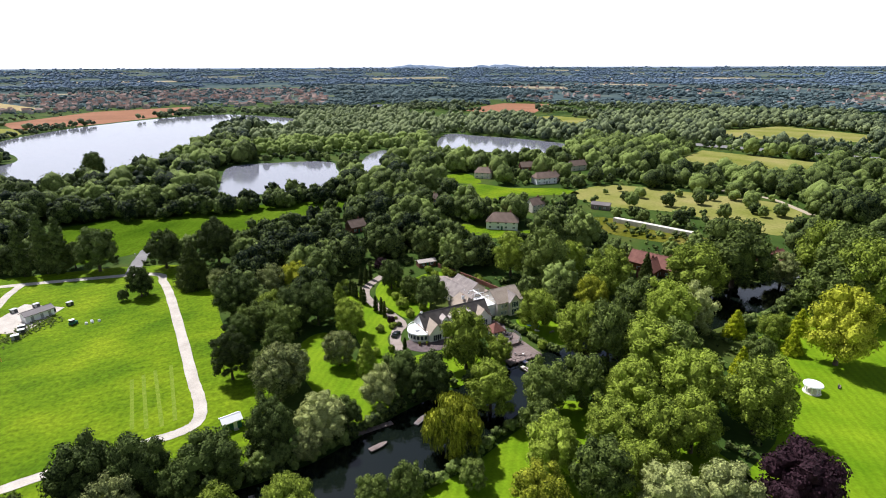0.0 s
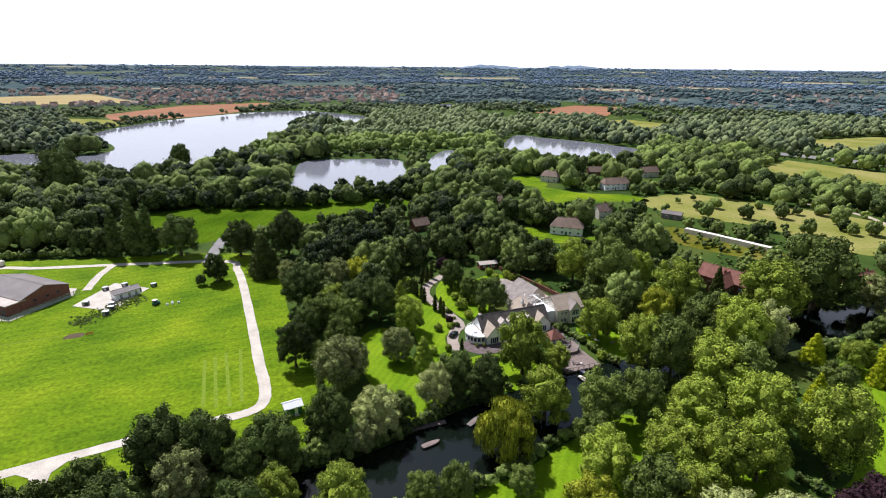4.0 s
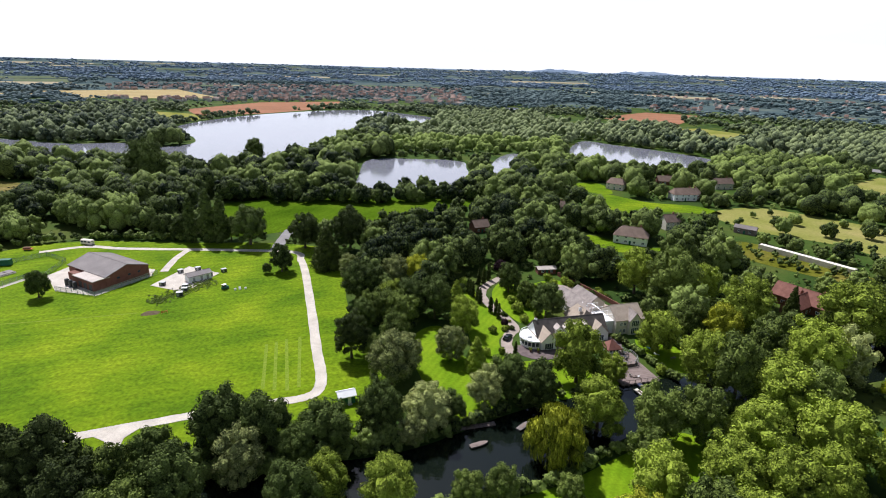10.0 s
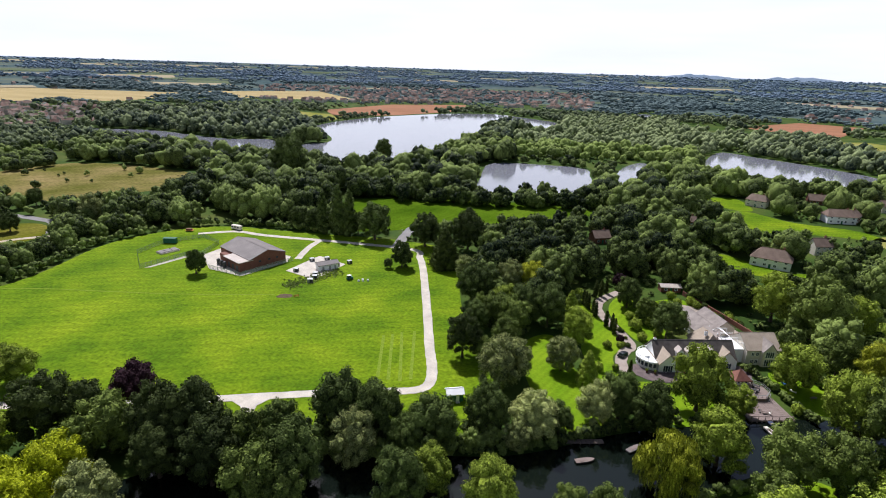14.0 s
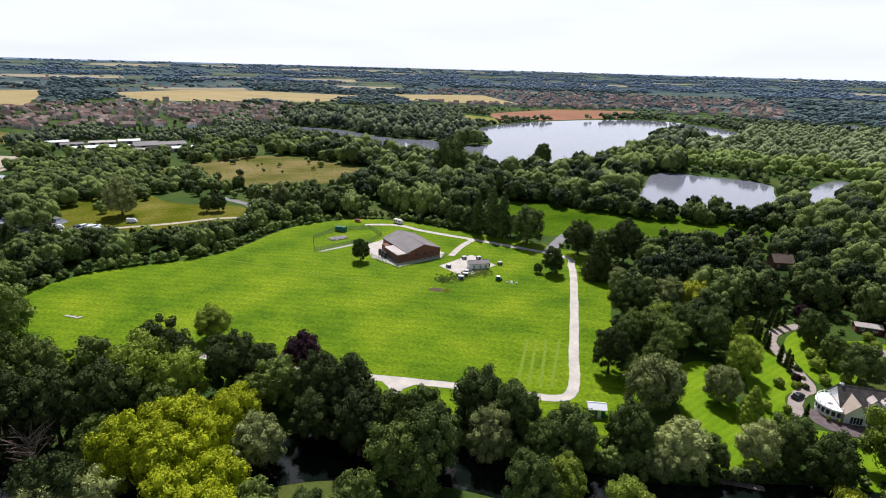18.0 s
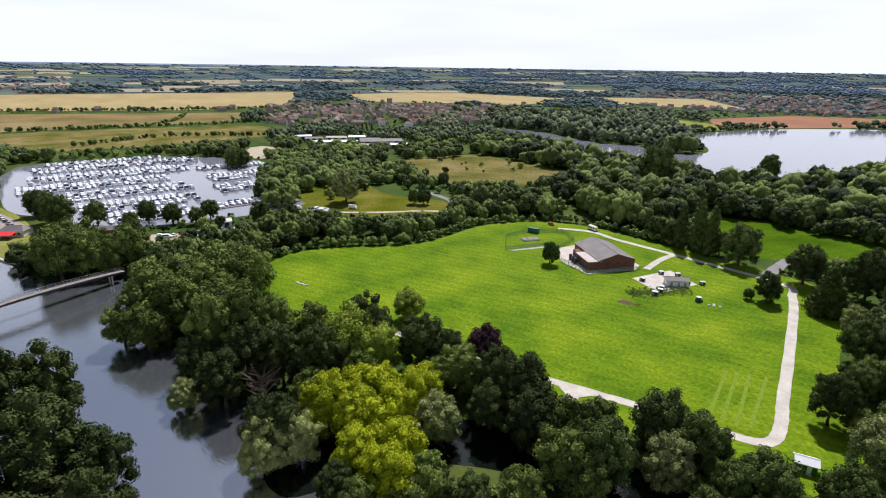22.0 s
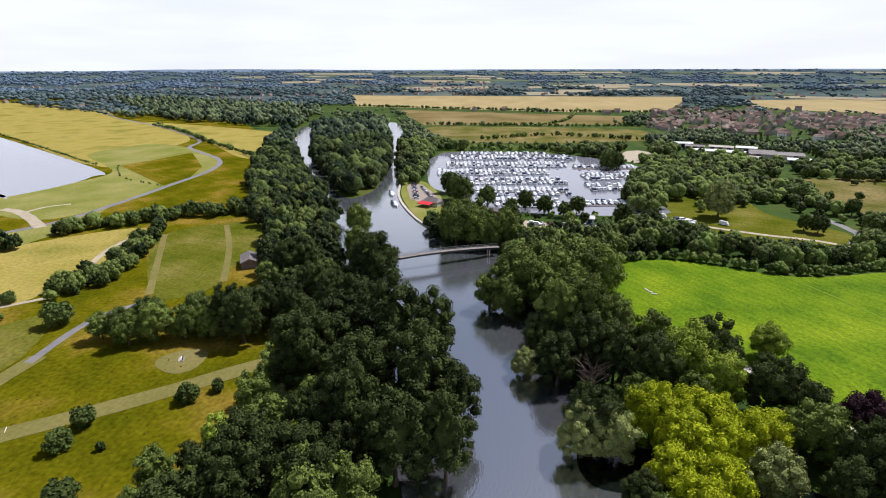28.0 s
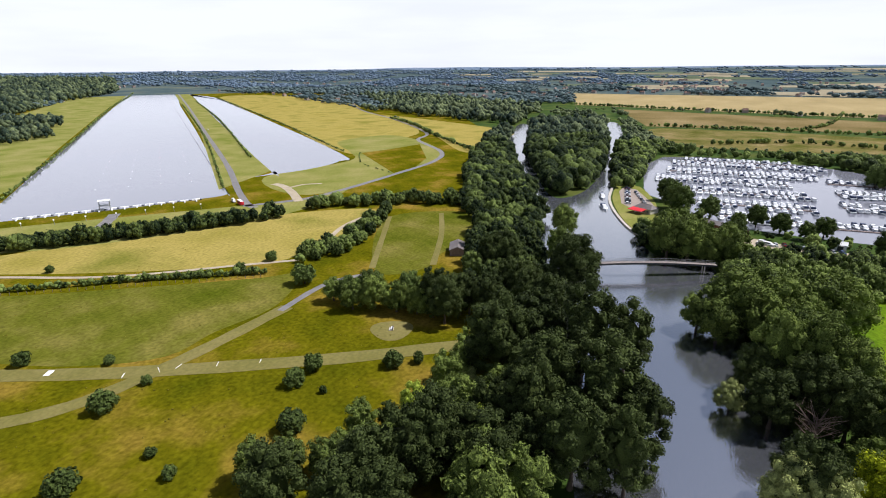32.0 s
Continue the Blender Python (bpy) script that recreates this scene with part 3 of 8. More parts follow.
sheet("river_field", [(-534, -236), (-645, -240), (-760, -272), (-917, -559), (-808, -490), (-677, -350)], 0.077, M["golden"], "golden field by the river trees", "field", clear=False)

sheet("marsh", [(-440, 205), (-440, 335), (-330, 348), (-292, 312), (-330, 240), (-385, 198)], 0.04, M["heath"], "yellowed rough marsh with scattered shrubs", "field")
sheet("caravan_field", [(-365, 125), (-390, 180), (-331, 176), (-290, 198), (-268, 172), (-305, 112)], 0.04, M["green"], "grass field with parked vans", "field")
sheet("stubble_field", [(-1880, -420), (-1765, 660), (-1167, 390), (-1146, 213), (-1327, -290)], 0.1, M["straw"], "wide field of ripe corn", "field", steps=1)
sheet("tan_field", [(-1214, -176), (-1043, 300), (-891, 220), (-880, -86)], 0.1, M["brown_heath"], "tan dry pasture", "field", steps=1)
sheet("green_field", [(-860, -67), (-818, 232), (-690, 209), (-660, -3), (-744, -61)], 0.1, M["heath"], "olive pasture behind the marina", "field", steps=2)
sheet("village_field", [(-1562, 680), (-1660, 1090), (-1086, 1260), (-1000, 908), (-1240, 640)], 0.1, M["straw"], "ripe corn field beyond the village", "field", steps=1)
sheet("ripe_field", [(-1195, 1347), (-959, 1640), (-640, 1290), (-923, 1170)], 0.1, M["straw"], "pale ripe field", "field", steps=1)
sheet("lake_field", [(-590, 915), (-470, 885), (-440, 793), (-486, 775)], 0.1, M["hay"], "yellow field at the lake", "field", steps=1)
sheet("ploughed_field", [(-560, 975), (-521, 1210), (-370, 1330), (-318, 1138), (-398, 950), (-474, 858)], 0.1, M["soil"], "bare reddish ploughed field", "field", steps=1)
sheet("red_field", [(200, 1110), (345, 1300), (445, 1250), (304, 960)], 0.1, M["soil"], "bare reddish field", "field", steps=1)
sheet("hay_field", [(285, 921), (345, 955), (395, 856), (310, 768)], 0.1, M["hay"], "pale mown hay field", "field", steps=1)
sheet("east_field", [(276, 454), (356, 525), (420, 425), (377, 396)], 0.06, M["hay"], "dry yellow field", "field", steps=1)
sheet("motorway_field", [(463, 680), (607, 720), (640, 605), (580, 545), (453, 609)], 0.06, M["hay"], "light green field", "field", steps=1)
sheet("orchard", [(143, 352), (182, 376), (221, 350), (268, 300), (247, 265), (214, 242), (190, 292), (156, 314)], 0.05, M["hay"], "grass paddock with scattered trees", "field")

sheet("cottage_garden", [(62, 372), (85, 345), (120, 352), (150, 352), (142, 372), (110, 378), (84, 398)], 0.05, M["meadow"], "green cottage gardens with lawns", "lawn")
sheet("hipped_house_garden", [(50, 268), (78, 262), (96, 276), (80, 272), (56, 290)], 0.05, M["meadow"], "lawn before a white house", "lawn")
sheet("north_garden", [(60, 425), (78, 400), (92, 404), (86, 440)], 0.05, M["meadow"], "small green garden clearing", "lawn")
OPEN.append(np.array([(-292.0, -255), (-397, -240), (-532, -262), (-700, -355), (-1030, -690), (-1500, -1380), (-1620, -1760), (-1900, -2300), (-1500, -2300), (-620, -1250), (-366, -900), (-90, -420), (-120, -395)]))
sheet("lane_garden", [(134, 291), (148, 284), (174, 246), (170, 232), (150, 240), (122, 270)], 0.05, M["green"], "rough grass beside the lane wall", "lawn")
sheet("lake_strip", [(-288, -337), (-566, -668), (-1010, -1233), (-1475, -1822), (-1495, -1768), (-1148, -1331), (-419, -424), (-366, -356)], 0.085, M["hay"], "grassy strip between the two lakes", "field", clear=False, steps=1)
CONC = M["concrete"]
ribbon("farm_road", [(-160, 70), (-118, 87), (-83.7, 103.4), (-73.0, 108.7), (-62.7, 113.1), (-52.6, 117.7), (-47.8, 119.7), (-45.0, 121.8), (-43.8, 124.3), (-44.2, 128.7), (-46.7, 136.0), (-50.5, 144.9), (-60.0, 169.4), (-73.1, 202.3), (-79.1, 216.4), (-83.6, 225.3), (-90.9, 235.4), (-124, 233), (-140, 231), (-171, 227), (-188, 227), (-203, 216)], 3.2, 0.12, CONC, "pale concrete road round the meadow", "road")
ribbon("pad_road", [(-140, 231), (-139, 218), (-135, 202)], 3.2, 0.13, CONC, "short concrete branch road", "road")
sheet("junction_apron", [(-91.8, 99.2), (-81.2, 103.1), (-82.7, 99.2), (-81.2, 94.5), (-83.3, 93.6), (-86.4, 97.4)], 0.125, CONC, "worn concrete apron widening towards the road", "road", steps=1)
ribbon("lake_road", [(-1477, -1803), (-1000, -1200), (-599, -699), (-380, -425), (-296, -326), (-262, -283), (-256, -270)], 5, 0.12, M["asphalt"], "grey road between the two lakes", "road")
ribbon("park_road", [(-256, -281), (-290, -256), (-335, -248), (-397, -244), (-472, -243), (-532, -265), (-610, -334), (-686, -361), (-846, -504), (-1021, -690), (-1277, -895)], 5, 0.12, M["asphalt"], "winding grey park road", "road")
ribbon("sand_path", [(-322, -313), (-318, -300), (-304, -280), (-282, -255)], 6.5, 0.13, M["sand"], "pale sandy track", "path")
ribbon("sand_branch", [(-313, -292), (-329, -289), (-338, -278)], 3, 0.14, M["sand"], "narrow sandy track", "path")
ribbon("field_path", [(-279, -190), (-244, -190), (-217, -182)], 3, 0.12, M["sand"], "pale footpath", "path")
ribbon("hedge_path", [(-90, -330), (-112, -283), (-133, -238), (-167, -197), (-187, -173)], 2.5, 0.12, M["sand"], "pale path along a hedge", "path")
ribbon("tarmac_path", [(-136, -144), (-159, -145), (-172, -142), (-184, -133)], 3, 0.14, M["asphalt"], "grey tarmac path", "path")
ribbon("mown_track", [(-145, -62), (-140, -70), (-116, -102), (-88, -146), (-72, -175), (-50, -220)], 7, 0.1, M["mown"], "broad mown grass track", "path")
ribbon("mown_branch", [(-140, -144), (-111, -146), (-86, -149), (-63, -155), (-45, -170), (-20, -200)], 6, 0.105, M["mown"], "mown grass track", "path")
ribbon("heath_path", [(252, 348), (262, 331), (270, 315), (267, 292), (264, 275)], 4, 0.12, M["sand"], "pale sandy track across the paddock", "path")
OPEN.append(np.array([(-248.0, -127), (-225, -130), (-185, -112), (-190, -94), (-225, -98)]))
ribbon("motorway", [(300, 660), (371, 572), (488, 440), (640, 260)], 22, 0.12, M["asphalt"], "distant grey motorway", "road")
ribbon("house_drive", [(10, 152), (8.5, 158), (9.5, 165), (11.5, 170.5), (7.5, 180), (2.5, 189), (-0.5, 197), (0.5, 206), (5, 214), (11, 222)], 3.6, 0.12, M["gravel"], "curving gravel drive", "path")
ribbon("ditch", [(-238, 120), (-212, 133), (-182, 142), (-155, 150), (-121, 163)], 0.6, 0.075, M["stripe"], "faint pale ditch line across the meadow", "ditch")
for a, b in (((-58.9, 123.1), (-67.7, 147.4)), ((-55.5, 122.9), (-65.3, 149.5)), ((-52.0, 123.3), (-62.8, 151.6)), ((-49.5, 125.4), (-59.1, 153.9))):
    ribbon("mown_stripe", [a, ((a[0] + b[0]) / 2, (a[1] + b[1]) / 2), b], 1.0, 0.07, M["stripe"], "pale mown stripe in the meadow", "path", steps=3)


# ---- builders for things ----
def slab(name, x, y, z, sx, sy, sz, material, parent=None, label="", turn=0.0, bevel=0.04):
    """A block standing on z with softened top and side edges, x and y its middle."""
    b = min(bevel, sx * 0.3, sy * 0.3, sz * 0.3)
    verts = []
    for zz, k in ((0, 0), (sz - b, 0), (sz, b)):
        a, c = sx / 2 - k, sy / 2 - k
        verts += [(-a + b, -c, zz), (a - b, -c, zz), (a, -c + b, zz), (a, c - b, zz), (a - b, c, zz), (-a + b, c, zz), (-a, c - b, zz), (-a, -c + b, zz)]
    faces = [tuple(range(7, -1, -1)), tuple(range(16, 24))]
    for r in (0, 8):
        faces += [(r + i, r + (i + 1) % 8, r + 8 + (i + 1) % 8, r + 8 + i) for i in range(8)]
    c, s = math.cos(radians(turn)), math.sin(radians(turn))
    verts = [(x + p[0] * c - p[1] * s, y + p[0] * s + p[1] * c, z + p[2]) for p in verts]
    return mesh_ob(name, verts, faces, material, parent, label)


def beam(name, a, b, w, h, material, parent=None, label=""):
    """A bar of w by h from a to b."""
    a, b = Vector(a), Vector(b)
    d = (b - a).normalized()
    s = d.cross(Vector((0, 0, 1)))
    s = s.normalized() if s.length > 1e-4 else Vector((1, 0, 0))
    u = s.cross(d)
    verts = [p + s * i * w / 2 + u * j * h / 2 for p in (a, b) for i, j in ((-1, -1), (1, -1), (1, 1), (-1, 1))]
    faces = [(3, 2, 1, 0), (4, 5, 6, 7), (0, 1, 5, 4), (1, 2, 6, 5), (2, 3, 7, 6), (3, 0, 4, 7)]
    return mesh_ob(name, verts, faces, material, parent, label)


def window(parent, x, y, z, w, h, turn, frame_mat="white", bars=1, name="window"):
    """A framed window on a wall: a proud surround with a glass pane and glazing bars; turn points it outwards."""
    c, s = math.cos(radians(turn)), math.sin(radians(turn))

    def put(u, v, k):
        return (x + u * c - k * s, y + u * s + k * c, z + v)
    verts, faces = [], []

    def bar(u0, u1, v0, v1):
        n = len(verts)
        for k in (0.0, -0.09):
            verts.extend([put(u0, v0, k), put(u1, v0, k), put(u1, v1, k), put(u0, v1, k)])
        faces.extend([(n + 4, n + 5, n + 6, n + 7), (n, n + 4, n + 7, n + 3), (n + 1, n + 2, n + 6, n + 5), (n, n + 1, n + 5, n + 4), (n + 3, n + 7, n + 6, n + 2)])
    t = 0.1
    bar(-w / 2, -w / 2 + t, 0, h), bar(w / 2 - t, w / 2, 0, h), bar(-w / 2 + t, w / 2 - t, 0, t), bar(-w / 2 + t, w / 2 - t, h - t, h)
    for i in range(bars):
        u = -w / 2 + w * (i + 1) / (bars + 1)
        bar(u - 0.04, u + 0.04, t, h - t)
    fr = mesh_ob(name, verts, faces, M[frame_mat], parent)
    mesh_ob("pane", [put(-w / 2 + t, t, -0.03), put(w / 2 - t, t, -0.03), put(w / 2 - t, h - t, -0.03), put(-w / 2 + t, h - t, -0.03)], [(0, 1, 2, 3)], M["glass"], fr, "dark glass pane")
    return fr


def gable(parent, x, y, w, d, eave, ridge_z, turn, wall_mat, roof_mat, hip=0.0, over=0.4, base=0.0, courses=0):
    """Walls with gables (or hips) and a thick tiled roof; the ridge runs along the local x."""
    c, s = math.cos(radians(turn)), math.sin(radians(turn))

    def put(u, v, z):
        return (x + u * c - v * s, y + u * s + v * c, z)
    a, b = w / 2, d / 2
    top = ridge_z if hip == 0 else eave
    wv = [put(-a, -b, base), put(a, -b, base), put(a, b, base), put(-a, b, base), put(-a, -b, eave), put(a, -b, eave), put(a, b, eave), put(-a, b, eave), put(-a, 0, top), put(a, 0, top)]
    wf = [(0, 1, 5, 4), (2, 3, 7, 6), (1, 2, 6, 9, 5), (3, 0, 4, 8, 7)]
    mesh_ob("wall", wv, wf, M[wall_mat], parent)
    drop = over * (ridge_z - eave) / b
    rise, th = 0.12, 0.22
    A, B = a + over, b + over
    e = eave - drop + rise
    rz = ridge_z + rise
    lo = [put(-A, -B, e), put(A, -B, e), put(A, B, e), put(-A, B, e), put(-A + hip, 0, rz), put(A - hip, 0, rz)]
    hi = [(p[0], p[1], p[2] + th) for p in lo]
    rf = [(6, 7, 11, 10), (8, 9, 10, 11), (7, 8, 11), (9, 6, 10), (0, 4, 5, 1), (2, 5, 4, 3), (0, 1, 7, 6), (2, 3, 9, 8), (1, 2, 8, 7), (3, 0, 6, 9)]
    if hip == 0:
        rf = [(6, 7, 11, 10), (8, 9, 10, 11), (0, 4, 5, 1), (2, 5, 4, 3), (0, 1, 7, 6), (2, 3, 9, 8), (1, 5, 11, 7), (5, 2, 8, 11), (0, 6, 10, 4), (3, 4, 10, 9)]
    roof = mesh_ob("roof", lo + hi, rf, M[roof_mat], parent)
    mesh_ob("ridge_cap", [put(-A + hip, -0.14, rz + th - 0.02), put(A - hip, -0.14, rz + th - 0.02), put(A - hip, 0.14, rz + th - 0.02), put(-A + hip, 0.14, rz + th - 0.02), put(-A + hip, 0, rz + th + 0.1), put(A - hip, 0, rz + th + 0.1)],
            [(0, 1, 5, 4), (2, 3, 4, 5), (1, 2, 5), (3, 0, 4)], M[roof_mat], roof)
    # tile courses down both slopes
    for k in range(courses):
        u = (k + 0.5) / courses
        for sgn in (-1, 1):
            yy = sgn * B * (1 - u)
            zz = e + (rz - e) * u + th + 0.01
            half = A - hip * u - 0.02
            mesh_ob("tile_course", [put(-half, yy - sgn * 0.1, zz + 0.02), put(half, yy - sgn * 0.1, zz + 0.02), put(half, yy + sgn * 0.1, zz + 0.035 - 0.2 * (rz - e) / B), put(-half, yy + sgn * 0.1, zz + 0.035 - 0.2 * (rz - e) / B)],
                    [(0, 1, 2, 3) if sgn < 0 else (3, 2, 1, 0)], M[roof_mat], roof)
    return put


def chimney(parent, x, y, z, h, material="brick"):
    st = slab("chimney", x, y, z, 0.9, 0.7, h, M[material], parent)
    for k in (-0.2, 0.2):
        slab("chimney_pot", x + k, y, z + h, 0.26, 0.26, 0.45, M["roof_red"], st, bevel=0.08)


def cottage(x, y, turn, w, d, eave, ridge_z, walls, roof, label, hip=0.0, name="house", wins=3, stack=True):
    root = tagged(empty(name, x, y, 0, turn), label, "house", "cottages among the trees")
    gable(root, 0, 0, w, d, eave, ridge_z, 0, walls, roof, hip, courses=4)
    for i in range(wins):
        u = -w / 2 + w * (i + 0.5) / wins
        for side, t in ((-1, 0), (1, 180)):
            window(root, u, side * d / 2, 0.9, 1.3, 1.2, t)
            if eave > 4:
                window(root, u, side * d / 2, 3.3, 1.2, 1.1, t)
    slab("door", 0.0, -d / 2 - 0.03, 0, 0.95, 0.1, 2.05, M["green_paint"], root)
    if stack:
        chimney(root, w * 0.25, 0.6, ridge_z - 0.9, 2.0)
    # a garden in front, so that no wood stands against the walls
    k = math.hypot(x, y)
    ux, uy = x / k, y / k
    r = max(w, d) * 0.62
    near = 0.045 * k + 3
    OPEN.append(np.array([(x + uy * r, y - ux * r), (x + ux * r * 0.6, y + uy * r * 0.6), (x - uy * r, y + ux * r), (x - uy * r * 0.9 - ux * near, y + ux * r * 0.9 - uy * near), (x + uy * r * 0.9 - ux * near, y - ux * r * 0.9 - uy * near)]))
    return root


# ---- the white house by the backwater ----
house = tagged(empty("white_house", 28, 164, 0, 20), "large white rendered house with slate roofs, gables and dormers", "house")
gable(house, 1.5, 2.0, 25, 8.5, 3.0, 7.2, 0, "white", "roof_dark", courses=7)
gable(house, -8.2, -1.0, 8.0, 5.4, 2.9, 5.7, 90, "white", "roof_tan", courses=4)
gable(house, 10.9, 0.0, 6.5, 6.2, 2.9, 6.0, 90, "white", "roof_tan", courses=4)
for gx, gy in ((-8.2, -5.0), (10.9, -3.25)):
    window(house, gx, gy, 0.15, 3.0, 2.2, 0, bars=3, name="french_window")
for dx in (-3.6, -0.4, 3.2, 6.0):
    gable(house, dx, -1.2, 2.4, 2.2, 5.2, 6.3, 90, "white", "roof_pale", over=0.18, base=3.6)
    window(house, dx, -2.42, 4.1, 1.2, 1.0, 0)
for dx in (-3.5, 0.5, 4.5):
    window(house, dx, -2.28, 0.4, 1.8, 1.9, 0, bars=2)
# glazed bay with a flat balcony roof
bay_v, bay_f, N = [], [], 14
for z, r in ((0, 4.4), (0.8, 4.4), (0.8, 4.3), (2.5, 4.3), (2.5, 4.75), (2.9, 4.75), (2.95, 4.6)):
    for i in range(N):
        a = math.pi * (0.5 + i / (N - 1))
        bay_v.append((-11.3 + r * math.cos(a), 0.2 + r * math.sin(a), z))
for k in range(6):
    for i in range(N - 1):
        p = k * N + i
        bay_f.append((p, p + 1, p + N + 1, p + N))
bay_f.append(tuple(range(6 * N, 7 * N)))
mesh_ob("bay", bay_v, bay_f, M["white"], house, "rounded white bay with a flat roof")
for i in range(11):
    a = math.pi * (0.5 + (i + 0.5) / 11)
    window(house, -11.3 + 4.36 * math.cos(a), 0.2 + 4.36 * math.sin(a), 0.85, 1.1, 1.6, math.degrees(a) + 90, bars=0)
slab("rooflight", -13.2, 0.2, 2.95, 1.4, 2.6, 0.5, M["white"], house, "white rooflight on the bay")
chimney(house, -10.2, 2.2, 5.6, 2.4, "white")
# right wing, terrace link and long back wing
gable(house, 23.8, 4.8, 10.4, 10.0, 5.2, 8.6, 0, "cream", "roof_tan", courses=6)
gable(house, 25.2, 1.6, 6.0, 4.2, 5.2, 7.8, 90, "cream", "roof_slate", over=0.3, courses=3)
window(house, 25.2, -1.42, 0.3, 2.8, 2.3, 0, bars=3)
window(house, 25.2, -1.42, 3.1, 2.8, 2.2, 0, bars=3)
for u in (20.6, 22.0):
    window(house, u, -0.22, 0.6, 1.0, 1.4, 0)
    window(house, u, -0.22, 3.2, 1.0, 1.3, 0)
slab("terrace_block", 16.6, 9.0, 0, 4.6, 15.0, 4.6, M["white"], house, "white flat-roofed link with a roof terrace")
for i in range(6):
    slab("parapet_pier", 14.5, 2.2 + i * 2.7, 4.6, 0.35, 0.35, 1.0, M["white"], house)
    window(house, 14.28, 3.2 + i * 2.4, 0.7, 1.1, 1.6, -90)
for i in range(4):
    beam("pergola_rail", (14.5, 2.2 + i * 3.4, 6.4), (18.7, 2.2 + i * 3.4, 6.4), 0.14, 0.2, M["white"], house)
    for px in (14.6, 18.6):
        slab("pergola_post", px, 2.2 + i * 3.4, 4.6, 0.14, 0.14, 1.75, M["white"], house, bevel=0.02)
gable(house, 15.0, 20.0, 20.0, 8.6, 2.9, 5.8, 97, "cream", "roof_slate", courses=6)
gable(house, 21.5, 25.0, 12.0, 7.4, 2.9, 5.4, 97, "cream", "roof_slate", courses=5)
gable(house, 10.6, 9.5, 9.0, 7.4, 3.0, 6.6, 95, "cream", "roof_tan", hip=2.0, courses=5)
chimney(house, 9.2, 8.0, 6.0, 1.4, "white")
for i in range(6):
    window(house, 10.9 - 0.29 * i, 12.0 + i * 2.6, 0.9, 1.2, 1.3, -83)

paving = sheet("house_terrace", [(12, 158), (13, 151.5), (20, 149.5), (26, 153.5), (27, 158), (22, 160)], 0.1, M["paving"], "brown paved terrace in front of the bay", "terrace", steps=2)
sheet("gable_terrace", [(33, 160), (38, 157), (46, 160), (47, 168), (42, 168.5), (36, 165)], 0.1, M["paving"], "brown terrace by the house", "terrace", steps=1)
sheet("yard", [(28, 200), (38, 176), (46, 172), (58, 176), (52, 188), (38, 212), (28, 214)], 0.09, M["gravel"], "gravel yard behind the house", "yard", steps=1)

deck = tagged(empty("river_deck", 28, 164, 0, 20), "raised grey timber deck with railings beside the backwater", "deck")
slab("platform", 9.2, -24.3, 0.3, 12.4, 10.4, 0.4, M["timber"], deck, "lower boarded platform")
for i in range(20):
    slab("board", 3.3 + i * 0.62, -24.3, 0.7, 0.56, 10.3, 0.05, M["timber"], deck, bevel=0.01)
oct_v = [(10.8 + r * math.cos(a), -16.6 + r * math.sin(a), z) for z, r in ((0.6, 4.6), (1.6, 4.8)) for a in [math.pi * (i + 0.5) / 4 for i in range(8)]]
mesh_ob("upper_deck", oct_v, [tuple(range(8, 16))] + [(i, (i + 1) % 8, 8 + (i + 1) % 8, 8 + i) for i in range(8)], M["timber"], deck, "eight-sided upper deck")
for i in range(8):
    a0, a1 = math.pi * (i + 0.5) / 4, math.pi * (i + 1.5) / 4
    p, q = (10.8 + 4.7 * math.cos(a0), -16.6 + 4.7 * math.sin(a0)), (10.8 + 4.7 * math.cos(a1), -16.6 + 4.7 * math.sin(a1))
    if 1 <= i <= 1:
        continue
    for z in (2.1, 2.6):
        beam("rail", (*p, z), (*q, z), 0.08, 0.1, M["steel"], deck)
    for u in (0, 0.33, 0.66):
        slab("rail_post", p[0] + (q[0] - p[0]) * u, p[1] + (q[1] - p[1]) * u, 1.6, 0.1, 0.1, 1.05, M["steel"], deck, bevel=0.02)
for i in range(9):
    slab("pile", 3.6 + i * 1.4, -29.6, -0.2, 0.3, 0.3, 0.9, M["timber"], deck, bevel=0.05)
for i in range(7):
    slab("post", 3.6 + i * 1.9, -29.2, 0.7, 0.14, 0.14, 1.0, M["timber"], deck, bevel=0.02)
beam("rail", (3.6, -29.2, 1.7), (15.0, -29.2, 1.7), 0.1, 0.1, M["timber"], deck)
summer = tagged(empty("summerhouse", 28, 164, 0, 20), "white summerhouse with a hipped red tile roof on the deck", "summerhouse")
slab("body", 9.6, -12.2, 0, 3.6, 3.6, 3.3, M["white"], summer)
gable(summer, 9.6, -12.2, 4.0, 3.9, 3.3, 5.2, 0, "white", "roof_red", hip=2.3, over=0.5, base=3.0, courses=4)
for k in range(3):
    window(summer, 8.5 + k * 1.1, -14.02, 1.9, 0.9, 1.1, 0, bars=0)
    window(summer, 7.78, -13.3 + k * 1.1, 1.9, 0.9, 1.1, -90, bars=0)

OPEN.append(np.array([(8, 150), (12, 147), (26, 146), (34, 134), (42, 128), (54, 140), (52, 160), (60, 172), (56, 184), (42, 208), (30, 212), (26, 190), (14, 172)]))

